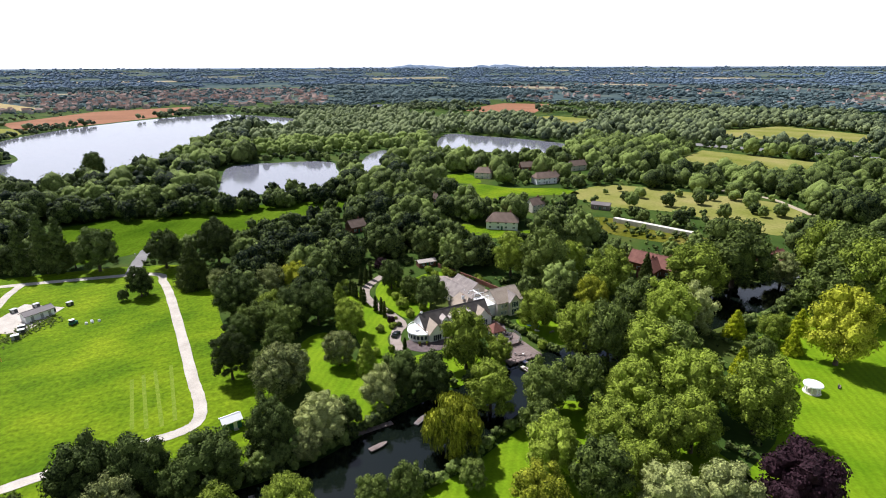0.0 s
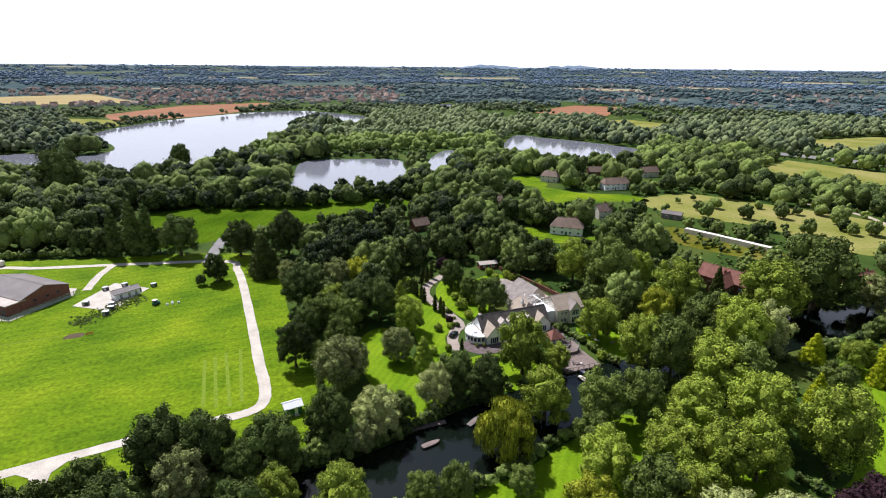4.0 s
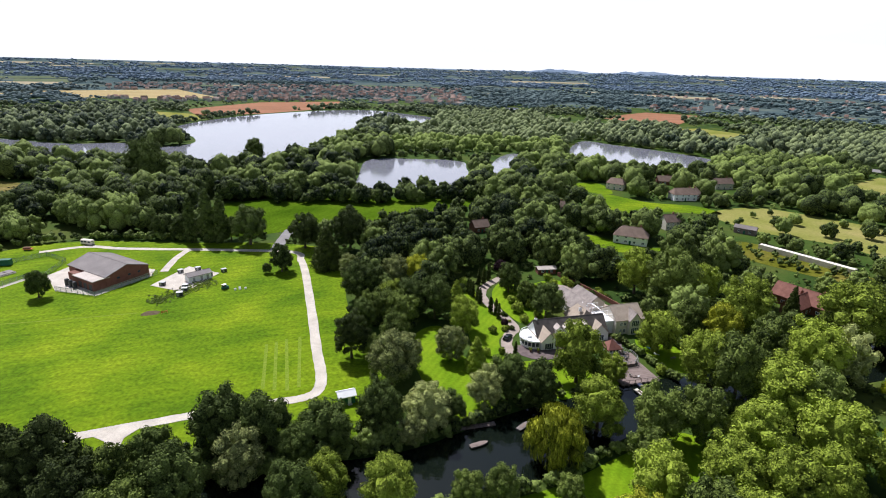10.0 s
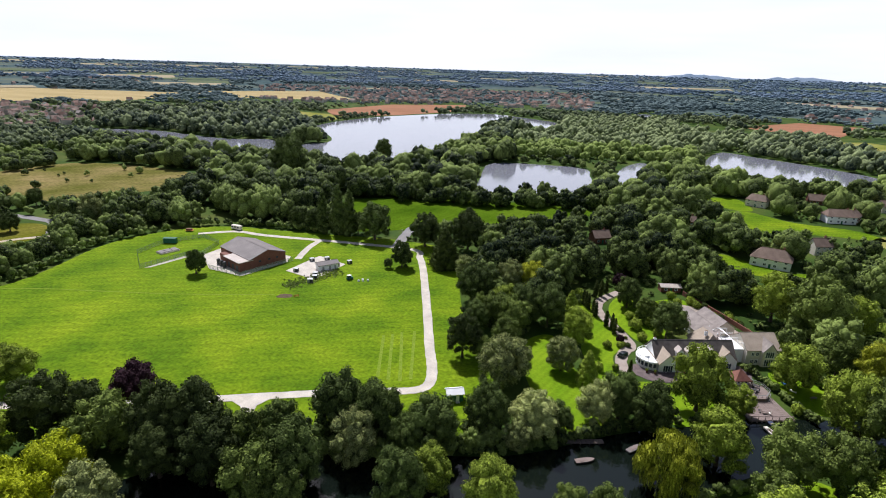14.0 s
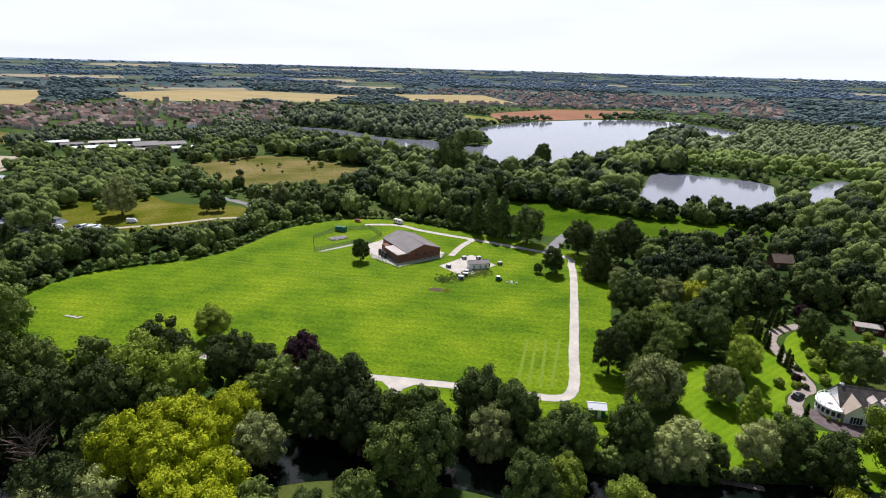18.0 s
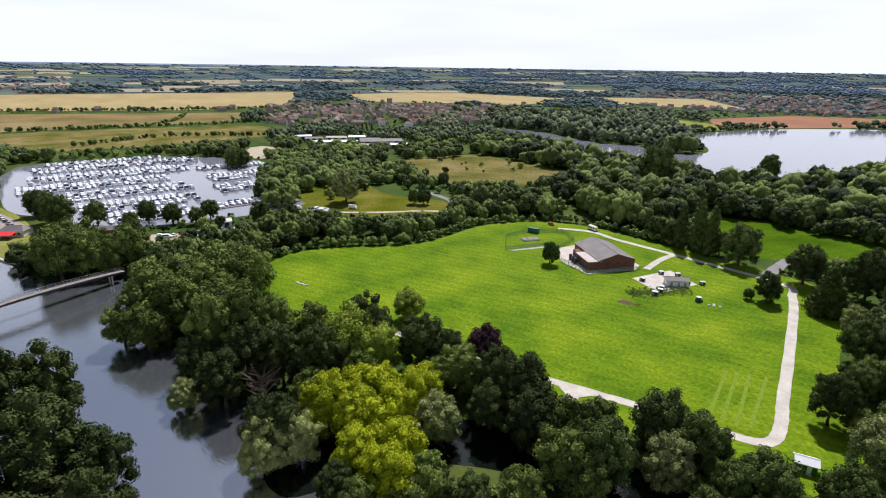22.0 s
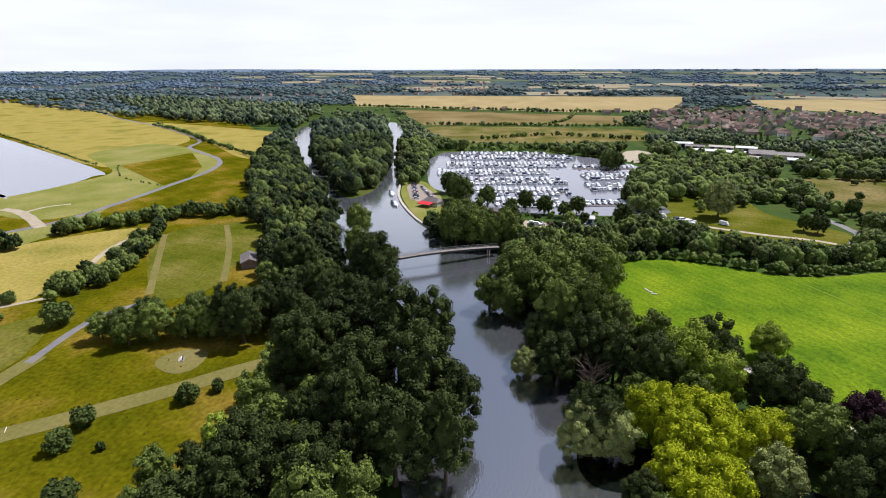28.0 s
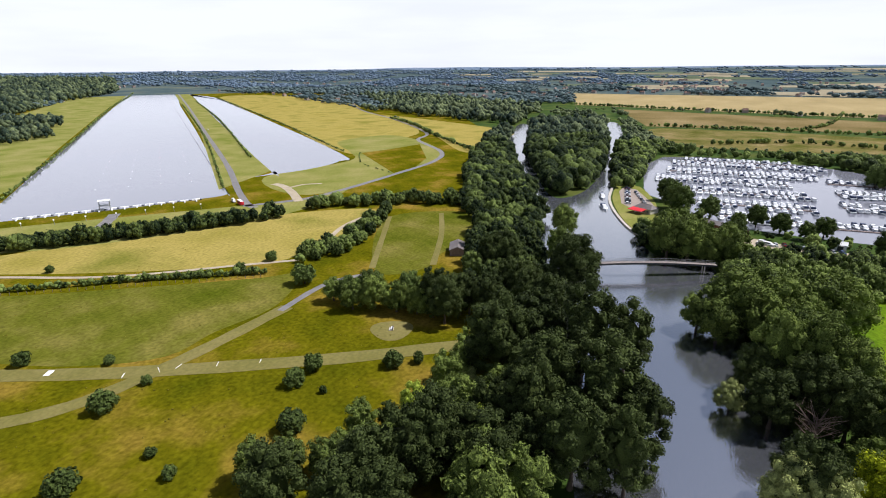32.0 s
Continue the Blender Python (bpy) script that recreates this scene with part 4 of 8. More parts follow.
# garden wall, cottages and sheds among the trees
for n, (a, b) in enumerate((((32, 224), (44, 206)), ((44, 206), (56, 186)))):
    tagged(beam("wall_garden_%d" % (n + 1), (*a, 0.9), (*b, 0.9), 0.35, 1.8, M["brick"]), "old brick garden wall", "wall", kind="structure")
cottage(97, 420, -25, 13, 8, 4.6, 8.0, "cream", "roof_tile", "cream cottage with a brown tile roof", 2.5)
cottage(138, 392, 10, 17, 9, 4.6, 8.2, "white", "roof_tile", "white country house with a brown tile roof", 2.0, wins=4)
cottage(147, 396, 60, 9, 7, 4.4, 7.6, "brick", "roof_tile", "brick wing with a brown tile roof")
cottage(76, 280, -18, 17, 9, 4.4, 8.4, "white", "roof_tile", "white house with a hipped brown roof", 4.0, wins=4)
cottage(105, 312, 20, 9, 7, 4.8, 8.2, "cream", "roof_tile", "tall cream house half hidden by trees")
cottage(141, 448, 0, 11, 8, 3.0, 6.6, "brick", "roof_tile", "brick cottage with a brown roof")
cottage(183, 440, 15, 15, 8, 4.5, 8.0, "cream", "roof_tile", "pale country house among garden trees")
cottage(124.3, 203.4, -52, 22, 8, 3.6, 7.6, "brick", "roof_red", "long timber-framed house with a red tile roof", 0.0, wins=7)
cottage(119.3, 199.4, 38, 11, 7, 3.6, 7.0, "brick", "roof_red", "gabled wing with a red tile roof")
cottage(147, 310, -35, 11, 6, 3.0, 4.2, "timber", "roof_grey", "low shed with a grey roof", stack=False, name="shed", wins=2)
cottage(179, 202, 20, 12, 8, 3.4, 6.8, "brick", "roof_red", "brick cottage with a red tile roof", wins=3)
cottage(45, 345, 0, 8, 6, 2.8, 5.4, "brick", "roof_tile", "small brick cottage in the wood", wins=2)
cottage(-4, 287, 30, 9, 7, 3.2, 6.2, "brick", "roof_tile", "brown-roofed cottage in the wood", wins=2)
cottage(82, 222, 15, 5, 4, 2.3, 3.0, "cream", "roof_pale", "small shed with a pale roof", stack=False, name="shed", wins=1)
cottage(27, 227, 15, 8, 4, 2.2, 2.9, "brick", "roof_pale", "long garden shed with a pale roof", stack=False, name="shed", wins=2)
for n, (a, b) in enumerate((((142, 281), (152, 269)), ((152, 269), (169, 247)))):
    tagged(beam("wall_lane_%d" % (n + 1), (*a, 1.3), (*b, 1.3), 3.2, 2.6, M["cream"]), "long low cream roofed wall", "wall", kind="structure")
sheet("east_yard", [(172, 214), (190, 214), (194, 203), (176, 203)], 0.08, M["sand"], "sandy yard behind the hedge", "yard", steps=1)

# ---- the brick building in the meadow ----
plant_house = tagged(empty("brick_building", -147.8, 177.6, 0, 65.7), "red brick works building with a shallow grey roof", "building")
# local x runs along the gable wall, local y away from it
gable(plant_house, 13.5, 13.0, 26.0, 17.5, 4.4, 7.2, 90, "brick", "roof_grey", over=0.35, courses=6)
slab("flat_block", 3.2, 6.8, 0, 6.4, 13.2, 4.1, M["brick"], plant_house, "brick block with a flat roof")
slab("flat_roof", 3.0, 6.8, 4.1, 6.9, 13.8, 0.3, M["roof_pale"], plant_house, "pale flat roof with a low edge")
slab("rear_block", 4.0, 17.5, 0, 5.0, 6.0, 3.6, M["brick"], plant_house)
for u in (9.5, 14.0, 18.0):
    window(plant_house, u, -0.02, 2.6, 1.1, 0.8, 0, "dark_metal", bars=1)
for v in (2.5, 6.0, 9.5):
    slab("roller_door", 0.0, v, 0, 0.12, 2.2, 2.6, M["dark_metal"], plant_house, "dark roller door")
for v in (1.5, 4.2, 6.9):
    slab("vent_tank", -1.6, 9.0 + v, 0, 1.4, 1.4, 2.8, M["dark_metal"], plant_house, bevel=0.3)
sheet("works_yard", [(-163, 176.5), (-145, 174.5), (-137, 197), (-140, 204), (-176, 208), (-178, 190)], 0.09, M["concrete"], "pale concrete yard round the building", "yard", steps=1)


def mesh_fence(name, pts, h, label, gap=2.6, colour="steel"):
    """Posts with rails and close upright bars."""
    root = tagged(empty(name, pts[0][0], pts[0][1]), label, "fence")
    o = Vector((pts[0][0], pts[0][1], 0))
    for a, b in zip(pts, pts[1:]):
        a, b = Vector((*a, 0)) - o, Vector((*b, 0)) - o
        n = max(1, round((b - a).length / gap))
        for i in range(n):
            p, q = a.lerp(b, i / n), a.lerp(b, (i + 1) / n)
            slab("post", p.x, p.y, 0, 0.12, 0.12, h, M[colour], root, bevel=0.02)
            m, length = 9, (q - p).length
            us = [0.0] + [v for j in range(m) for v in ((j + 0.5) / m - 0.05 / length, (j + 0.5) / m + 0.05 / length)] + [1.0]
            zs = (0.1, 0.31, 0.39, h - 0.34, h - 0.26, h - 0.1)
            verts = [p.lerp(q, u) + Vector((0, 0, z)) for z in zs for u in us]
            w = len(us)
            faces = [(k * w + j, k * w + j + 1, k * w + w + j + 1, k * w + w + j) for k in range(5) for j in range(w - 1) if k in (1, 3) or j % 2 == 1]
            used = sorted({i for f in faces for i in f})
            where = {i: n_i for n_i, i in enumerate(used)}
            verts, faces = [verts[i] for i in used], [tuple(where[i] for i in f) for f in faces]
            mesh_ob("panel", verts, faces, M[colour], root)
    return root


mesh_fence("steel_fence", [(-163, 176.5), (-145, 173.8), (-135.5, 199)], 2.2, "grey-green steel palisade fence round the works yard", colour="mesh_green")
mesh_fence("green_fence", [(-190, 166), (-183, 188), (-178, 190), (-182, 206), (-196, 212), (-207, 196), (-206, 180), (-190, 166)], 2.2, "grey-green mesh fence round a small compound", colour="mesh_green")
sheet("compound_path", [(-189, 167), (-187, 168.5), (-181, 189), (-178, 192), (-183, 191)], 0.1, M["concrete"], "pale path inside the compound", "path", steps=1)
tank = tagged(empty("covered_tank", -196, 188, 0, 70), "low grey covered tank in the compound", "tank")
slab("base", 0, 0, 0, 9, 5, 0.5, M["concrete"], tank)
for i in range(3):
    slab("lid", -3 + i * 3, 0, 0.5, 2.6, 4.4, 0.25, M["roof_grey"], tank)

sheet("pump_pad", [(-131.5, 187), (-115, 182.5), (-111.5, 204), (-128, 209.5)], 0.14, M["concrete"], "pale concrete pad", "pad", steps=1)
hut = tagged(empty("pump_hut", -116.5, 196.2, 0.14, 50), "small white hut with a grey pitched roof on the pad", "hut")
gable(hut, 0, 0, 9.0, 4.2, 2.4, 3.3, 0, "white", "roof_grey", courses=3)
for u in (-2.5, 0.5, 3.0):
    slab("door", u, -2.13, 0, 0.9, 0.08, 1.9, M["steel"], hut)


def crate(x, y, z, turn, s=1.0, label="dark metal cabinet with a pale lid on the pad"):
    root = tagged(empty("equipment_cabinet", x, y, z, turn, s), label, "cabinet", "cabinets on the pad")
    slab("body", 0, 0, 0, 2.0, 1.6, 1.3, M["dark_metal"], root)
    slab("lid", 0, 0, 1.3, 2.1, 1.7, 0.15, M["steel"], root, "pale lid")
    slab("door", -0.5, -0.82, 0.1, 0.8, 0.05, 1.1, M["steel"], root)


for x, y, t in ((-127, 188, 10), (-127.5, 202, 50), (-122, 206, 50), (-117, 187, 20), (-115.5, 184, 20), (-110.5, 206, 50), (-114, 200.5, 50)):
    crate(x, y, 0.14 if not (-116 < x < -115 or x > -111) else 0.04, t)
crate(-115, 179.5, 0.04, 25, 1.1)
buggy = tagged(empty("utility_vehicle", -101.4, 188.4, 0.04, 60), "small dark green utility vehicle on the grass", "vehicle")
slab("body", 0, 0, 0.4, 2.8, 1.5, 0.7, M["green_paint"], buggy, bevel=0.2)
slab("cab", -0.3, 0, 1.1, 1.5, 1.4, 0.8, M["glass"], buggy, bevel=0.2)
slab("roof", -0.3, 0, 1.9, 1.6, 1.45, 0.1, M["white"], buggy)
for i in (-0.9, 0.9):
    for j in (-0.7, 0.7):
        slab("wheel", i, j, 0, 0.6, 0.25, 0.6, M["dark_metal"], buggy, bevel=0.16)
for x, y in ((-97, 187.8), (-95.4, 188.6), (-93.6, 189.6), (-96, 189.6)):
    root = tagged(empty("white_barrel", x, y, 0.04, 30), "small white barrel lying on the grass", "barrel", "barrels on the grass")
    slab("drum", 0, 0, 0, 0.9, 0.8, 0.8, M["white"], root, bevel=0.22)
    slab("cap", 0, 0, 0.8, 0.3, 0.3, 0.08, M["steel"], root)
caravan = tagged(empty("caravan", -190, 230, 0.04, -8), "old cream caravan parked beside the road", "caravan")
slab("body", 0, 0, 0.5, 6.4, 2.3, 2.1, M["cream"], caravan, bevel=0.35)
for u in (-2, 0, 2):
    window(caravan, u, -1.16, 1.4, 1.1, 0.7, 0, "dark_metal", 0)
for j in (-1.05, 1.05):
    slab("wheel", 0.3, j, 0, 0.65, 0.22, 0.65, M["dark_metal"], caravan, bevel=0.18)
slab("hitch", 3.7, 0, 0.45, 1.2, 0.15, 0.12, M["dark_metal"], caravan)
ribbon("gate_lane", [(-100, 237), (-102, 248), (-104, 262), (-105, 271)], 5.5, 0.125, M["asphalt"], "grey tarmac lane entering the meadow between trees", "road")
entrance = tagged(empty("field_gate", -104, 262, 0.1, 20), "pair of grey gate posts at the lane", "gate")
for u in (-3.2, 3.2):
    slab("post", u, 0, 0, 0.25, 0.25, 1.5, M["steel"], entrance)
    slab("cap", u, 0, 1.5, 0.32, 0.32, 0.08, M["steel"], entrance)
ghut = tagged(empty("green_hut", -34.8, 120.5, 0.04, 28), "small green and white hut beside the road", "hut")
gable(ghut, 0, 0, 4.2, 3.0, 2.3, 3.1, 0, "green_paint", "white", courses=2)
slab("door", 0.6, -1.53, 0, 0.9, 0.08, 1.95, M["white"], ghut)
gstep = slab("step", 0.6, -1.95, 0, 1.2, 0.7, 0.18, M["concrete"], ghut)
OPEN.append(np.array([(-40, 114), (-29, 116), (-30, 126), (-40, 126)]))

# ---- footbridge over the river ----
bridge = tagged(empty("footbridge", -230, -22, 0, 0), "long arched steel footbridge over the river", "bridge")
ends = (Vector((-211.5, -63)), Vector((-246, 6)))
axis = (ends[1] - ends[0]).normalized()
across = Vector((-axis.y, axis.x))
SPANS = 28


def deck_at(u):
    p = ends[0].lerp(ends[1], u)
    z = 3.0 + 3.0 * math.sin(math.pi * min(1.0, 0.12 + 0.76 * u))
    return Vector((p.x + 230, p.y + 22, z))


for i in range(SPANS):
    a, b = deck_at(i / SPANS), deck_at((i + 1) / SPANS)
    beam("deck_panel", a, b, 2.6, 0.22, M["roof_slate"], bridge)
    for s in (-1.25, 1.25):
        o = Vector((across.x * s, across.y * s, 0))
        beam("girder", a + o - Vector((0, 0, 0.35)), b + o - Vector((0, 0, 0.35)), 0.18, 0.75, M["dark_metal"], bridge)
        beam("top_rail", a + o + Vector((0, 0, 1.25)), b + o + Vector((0, 0, 1.25)), 0.1, 0.12, M["steel"], bridge)
        beam("mid_rail", a + o + Vector((0, 0, 0.7)), b + o + Vector((0, 0, 0.7)), 0.05, 0.06, M["steel"], bridge)
        beam("post", a + o, a + o + Vector((0, 0, 1.25)), 0.1, 0.1, M["steel"], bridge)
for u in (0.05, 0.28, 0.93):
    p = deck_at(u)
    for s in (-1.0, 1.0):
        beam("pier", (p.x + across.x * s, p.y + across.y * s, -0.3), (p.x + across.x * s, p.y + across.y * s, p.z - 0.3), 0.5, 0.5, M["concrete"], bridge)
p = deck_at(0)
for i in range(14):
    slab("step", p.x + 0.4 * i * 0.94, p.y - 0.25 * i, p.z - 0.2 * (i + 1), 2.2, 0.5, 0.14, M["timber"], bridge, turn=-30)
tagged(bridge, group="")


# ---- boats ----
def hull_mesh(L, W, H, material, name, inset=0.0, z0=0.0, rake=0.25):
    """A pointed boat form, sharp at the bow and square at the stern, the bow at +x."""
    verts, faces, secs = [], [], ((-0.5, 0.86), (-0.2, 1.0), (0.15, 0.95), (0.36, 0.6), (0.5, 0.04))
    for u, w in secs:
        hw = W / 2 * w - inset
        hw = max(hw, 0.03)
        lift = 0.22 * H * max(0, u + 0.1)
        verts += [(u * L, -hw * 0.7, z0), (u * L + rake * u, -hw, z0 + H + lift), (u * L + rake * u, hw, z0 + H + lift), (u * L, hw * 0.7, z0)]
    for i in range(len(secs) - 1):
        a, b = 4 * i, 4 * i + 4
        faces += [(a, b, b + 1, a + 1), (a + 1, b + 1, b + 2, a + 2), (a + 2, b + 2, b + 3, a + 3)]
    faces += [(0, 1, 2, 3), (16, 19, 18, 17)]
    me = bpy.data.meshes.new(name)
    me.from_pydata(verts, [], faces)
    me.materials.append(material)
    return me


def cabin_mesh(L, W, z, h, x0, material, name, slope=0.5):
    a, b = L / 2, W / 2
    verts = [(x0 - a, -b, z), (x0 + a, -b * 0.85, z), (x0 + a, b * 0.85, z), (x0 - a, b, z), (x0 - a + 0.1, -b * 0.9, z + h), (x0 + a - slope, -b * 0.75, z + h), (x0 + a - slope, b * 0.75, z + h), (x0 - a + 0.1, b * 0.9, z + h)]
    me = bpy.data.meshes.new(name)
    me.from_pydata(verts, [], [(0, 1, 5, 4), (1, 2, 6, 5), (2, 3, 7, 6), (3, 0, 4, 7), (4, 5, 6, 7)])
    me.materials.append(material)
    return me


def make_boat(L, W, canopy, fly, label):
    root = tagged(empty("motor_cruiser", 0, 0), label, "boat", "boats moored in the marina")

    def sub(name, me, tag=""):
        ob = new(name, me)
        ob.parent = root
        if tag:
            tagged(ob, tag)
    sub("hull", hull_mesh(L, W, 1.0, M["gel"], "hull"))
    sub("deck", hull_mesh(L * 0.93, W, 0.12, M["gel"], "deck", 0.18, 1.02))
    sub("stripe", hull_mesh(L * 1.005, W * 1.01, 0.14, M["canvas"], "stripe", 0.02, 0.55), "dark stripe along the hull")
    sub("cabin", cabin_mesh(L * 0.42, W * 0.72, 1.05, 0.95, L * 0.06, M["gel"], "cabin", 1.1))
    sub("windscreen", cabin_mesh(L * 0.30, W * 0.735, 1.38, 0.45, L * 0.055, M["glass"], "windscreen", 0.7), "dark wrap-round windows")
    sub("cockpit", cabin_mesh(L * 0.26, W * 0.7, 1.03, 0.08, -L * 0.32, M["timber"], "cockpit", 0.0))
    if canopy:
        sub("canopy", cabin_mesh(L * 0.27, W * 0.76, 1.1, 1.25, -L * 0.28, M[canopy], "canopy", 0.3))
    if fly:
        sub("flybridge", cabin_mesh(L * 0.28, W * 0.6, 2.0, 0.5, -L * 0.02, M["gel"], "flybridge", 0.5))
    return root


FLEET = [make_boat(10.5, 3.5, "canvas", False, "white motor cruiser with a navy canopy"), make_boat(12.0, 3.8, None, True, "white motor cruiser with a flybridge"),
         make_boat(9.5, 3.3, "gel", False, "small white cabin cruiser with a pale canopy"), make_boat(13.0, 4.0, "canvas", True, "large white cruiser with a dark canopy"), make_boat(8.4, 3.0, None, False, "small open white motor boat")]
USED = set()
rng_b = random.Random(21)


def moor(k, x, y, turn):
    m = pose(x, y, 0.0, 0, 0, turn)
    if k in USED:
        return copy_thing(FLEET[k], m)
    USED.add(k)
    FLEET[k].matrix_basis = m
    return FLEET[k]


def pontoon(a, b, label="floating timber pontoon with finger berths"):
    a, b = Vector(a), Vector(b)
    mid = (a + b) / 2
    root = tagged(empty("pontoon", mid.x, mid.y, 0), label, "pontoon", "marina pontoons")
    d = (b - a)
    L = d.length
    t = math.degrees(math.atan2(d.y, d.x))
    n = max(2, int(L / 9))
    for i in range(n):
        p = (a - mid) + d * ((i + 0.5) / n)
        slab("float", p.x, p.y, 0.02, L / n - 0.15, 1.8, 0.45, M["timber"], root, turn=t)


def berth_row(a, b, both=True, gap=4.0, skip=0.03, sizes=(0, 0, 1, 2, 2, 3, 4)):
    """Boats side by side along a pontoon, bows in, some berths empty."""
    a, b = Vector(a), Vector(b)
    d = b - a
    t = math.degrees(math.atan2(d.y, d.x))
    nrm = Vector((-d.y, d.x)).normalized()
    pontoon(a, b)
    for side in ((1, -1) if both else (1,)):
        n = int(d.length / gap)
        for i in range(n):
            if rng_b.random() < skip:
                continue
            k = rng_b.choice(sizes)
            p = a + d * ((i + 0.5 + rng_b.uniform(-0.08, 0.08)) / n) + nrm * side * (7.0 + rng_b.uniform(-0.4, 0.6))
            moor(k, p.x, p.y, t + (-90 if side > 0 else 90) + rng_b.uniform(-3, 3) + (180 if rng_b.random() < 0.3 else 0))


for a, b, both in (((-543, -30), (-548, 92), True), ((-502, -32), (-506, 80), True), ((-461, -38), (-467, 58), True), ((-424, -18), (-428, 68), True), ((-386, -5), (-387, 64), True), ((-354, 8), (-353, 52), True), ((-564, -20), (-568, 70), False),
                   ((-486, 84), (-487, 140), False), ((-446, 84), (-448, 128), True), ((-404, 80), (-406, 108), True), ((-346, 64), (-349, 104), False)):
    berth_row(a, b, both)
for x, y, t, k in ((-376, -65, 15, 3), (-345, -58.5, 22, 3), (-300, 30, 70, 2), (-313, 117, 100, 0), (-308, 120, 110, 2), (-299, 121, 40, 2)):
    moor(k, x, y, t)


def punt(x, y, turn, colour="white", label="small open boat moored on the backwater"):
    root = tagged(empty("rowing_boat", x, y, 0.05, turn), label, "boat")
    ob = new("hull", hull_mesh(4.6, 1.5, 0.5, M[colour], "hull"))
    ob.parent = root
    ob = new("inside", cabin_mesh(2.6, 0.9, 0.52, 0.03, -0.2, M["timber"], "inside", 0.0))
    ob.parent = root
    for u in (-0.9, 0.4):
        slab("thwart", u, 0, 0.53, 0.3, 1.1, 0.06, M["timber"], root)


punt(1, 107, 30, "timber", "old brown rowing boat moored on the backwater"), punt(12, 115.5, 50, "roof_grey", "grey open boat moored on the backwater"), punt(45.5, 134, -60, "cream", "pale open boat beside the deck"), punt(47, 137, -60, "canvas", "blue covered boat beside the deck")
jetty = tagged(empty("jetty", -5, 112, 0, 20), "narrow timber landing stage", "jetty")
for i in range(10):
    slab("board", i * 1.1, 0, 0.3, 1.0, 1.6, 0.1, M["timber"], jetty, bevel=0.02)
for i in range(5):
    slab("pile", i * 2.3, -0.7, -0.2, 0.2, 0.2, 1.0, M["timber"], jetty, bevel=0.03)

# ---- marina quay ----
ribbon("quay_wall", [(-425, -66), (-405, -63), (-375, -60), (-348, -54), (-318, -44), (-298, -35), (-286, -26)], 1.6, 0.9, M["concrete"], "pale concrete quay edge", "quay", thick=1.1)
sheet("quay_lawn", [(-430, -60), (-405, -61), (-375, -58), (-345, -51), (-315, -41), (-292, -29), (-300, -20), (-340, -25), (-375, -30), (-420, -44)], 0.3, M["hay"], "grass strip on the quay", "lawn", steps=2)
sheet("car_park", [(-415, -56), (-400, -57), (-362, -50), (-345, -38), (-350, -26), (-378, -34), (-410, -46)], 0.36, M["gravel"], "gravel car park beside the marina", "car park", steps=1)
sheet("boat_yard", [(-322, 0), (-312, 20), (-300, 50), (-303, 80), (-292, 78), (-288, 40), (-300, 5)], 0.1, M["sand"], "sandy boat yard", "yard", steps=2)
ribbon("marina_road", [(-318, 90), (-309, 112), (-287, 148), (-275, 174), (-262, 186)], 3.4, 0.12, M["sand"], "sandy road beside the vans", "road")
ribbon("village_lane", [(-330, 204), (-300, 204), (-286, 202), (-270, 188)], 5, 0.12, M["asphalt"], "grey lane", "road")
sheet("estate_yard", [(-538, 136), (-601, 161), (-592, 183), (-521, 165)], 0.1, M["sand"], "sandy yard behind the marina trees", "yard", steps=2)
cafe = tagged(empty("cafe_building", -345, -33, 0.3, 60), "low grey-roofed cafe with a red awning", "building")
gable(cafe, 0, 0, 12, 8, 2.8, 4.8, 0, "cream", "roof_grey", hip=2.5, courses=4)
for u in (-4, -1.5, 1.5, 4):
    window(cafe, u, -4.02, 0.9, 1.6, 1.3, 0)
awn_v = [(-6.5, -4.3, 3.0), (3.5, -4.3, 3.0), (3.5, -9.5, 2.3), (-6.5, -9.5, 2.3), (-6.5, -9.5, 2.05), (3.5, -9.5, 2.05)]
mesh_ob("awning", awn_v, [(0, 3, 2, 1), (3, 4, 5, 2)], M["red"], cafe, "bright red awning")
for u in (-6.3, -1.5, 3.3):
    slab("awning_post", u, -9.3, 0, 0.1, 0.1, 2.25, M["steel"], cafe, bevel=0.02)
for x, y, t, w, d, m, lab in ((-323, 6, 62, 14, 6, "brick", "long red-brown boat shed"), (-313, 17, 62, 9, 6, "brick", "small red-brown timber boat shed"), (-306, 62, 80, 5, 4, "white", "white boat shelter in the yard")):
    root = tagged(empty("boat_shed", x, y, 0.1, t), lab, "shed")
    gable(root, 0, 0, w, d, 2.8, 4.0, 0, m, "roof_grey" if m == "brick" else "white", courses=3)
    slab("door", 0, -d / 2 - 0.05, 0, 2.4, 0.1, 2.3, M["dark_metal"], root)


def make_car(colour, label, van=False):
    root = tagged(empty("parked_van" if van else "parked_car", 0, 0), label, "van" if van else "car", "parked vehicles")
    L, W = (5.4, 2.0) if van else (4.3, 1.78)
    ob = new("body", cabin_mesh(L, W, 0.3, 0.62 if not van else 1.1, 0, colour, "body", 0.25))
    ob.parent = root
    ob = new("cabin", cabin_mesh(L * (0.58 if not van else 0.9), W * 0.9, 0.92 if not van else 1.4, 0.55 if not van else 0.9, -0.25, M["glass"] if not van else colour, "cabin", 0.75))
    ob.parent = root
    ob = new("roof", cabin_mesh(L * (0.36 if not van else 0.8), W * 0.78, 1.47 if not van else 2.3, 0.05, -0.45, colour, "roof", 0.05))
    ob.parent = root
    for i in (-0.3, 0.3):
        for j in (-0.45, 0.45):
            slab("wheel", i * L, j * W, 0, 0.62, 0.22, 0.62, M["dark_metal"], root, bevel=0.17)
    return root


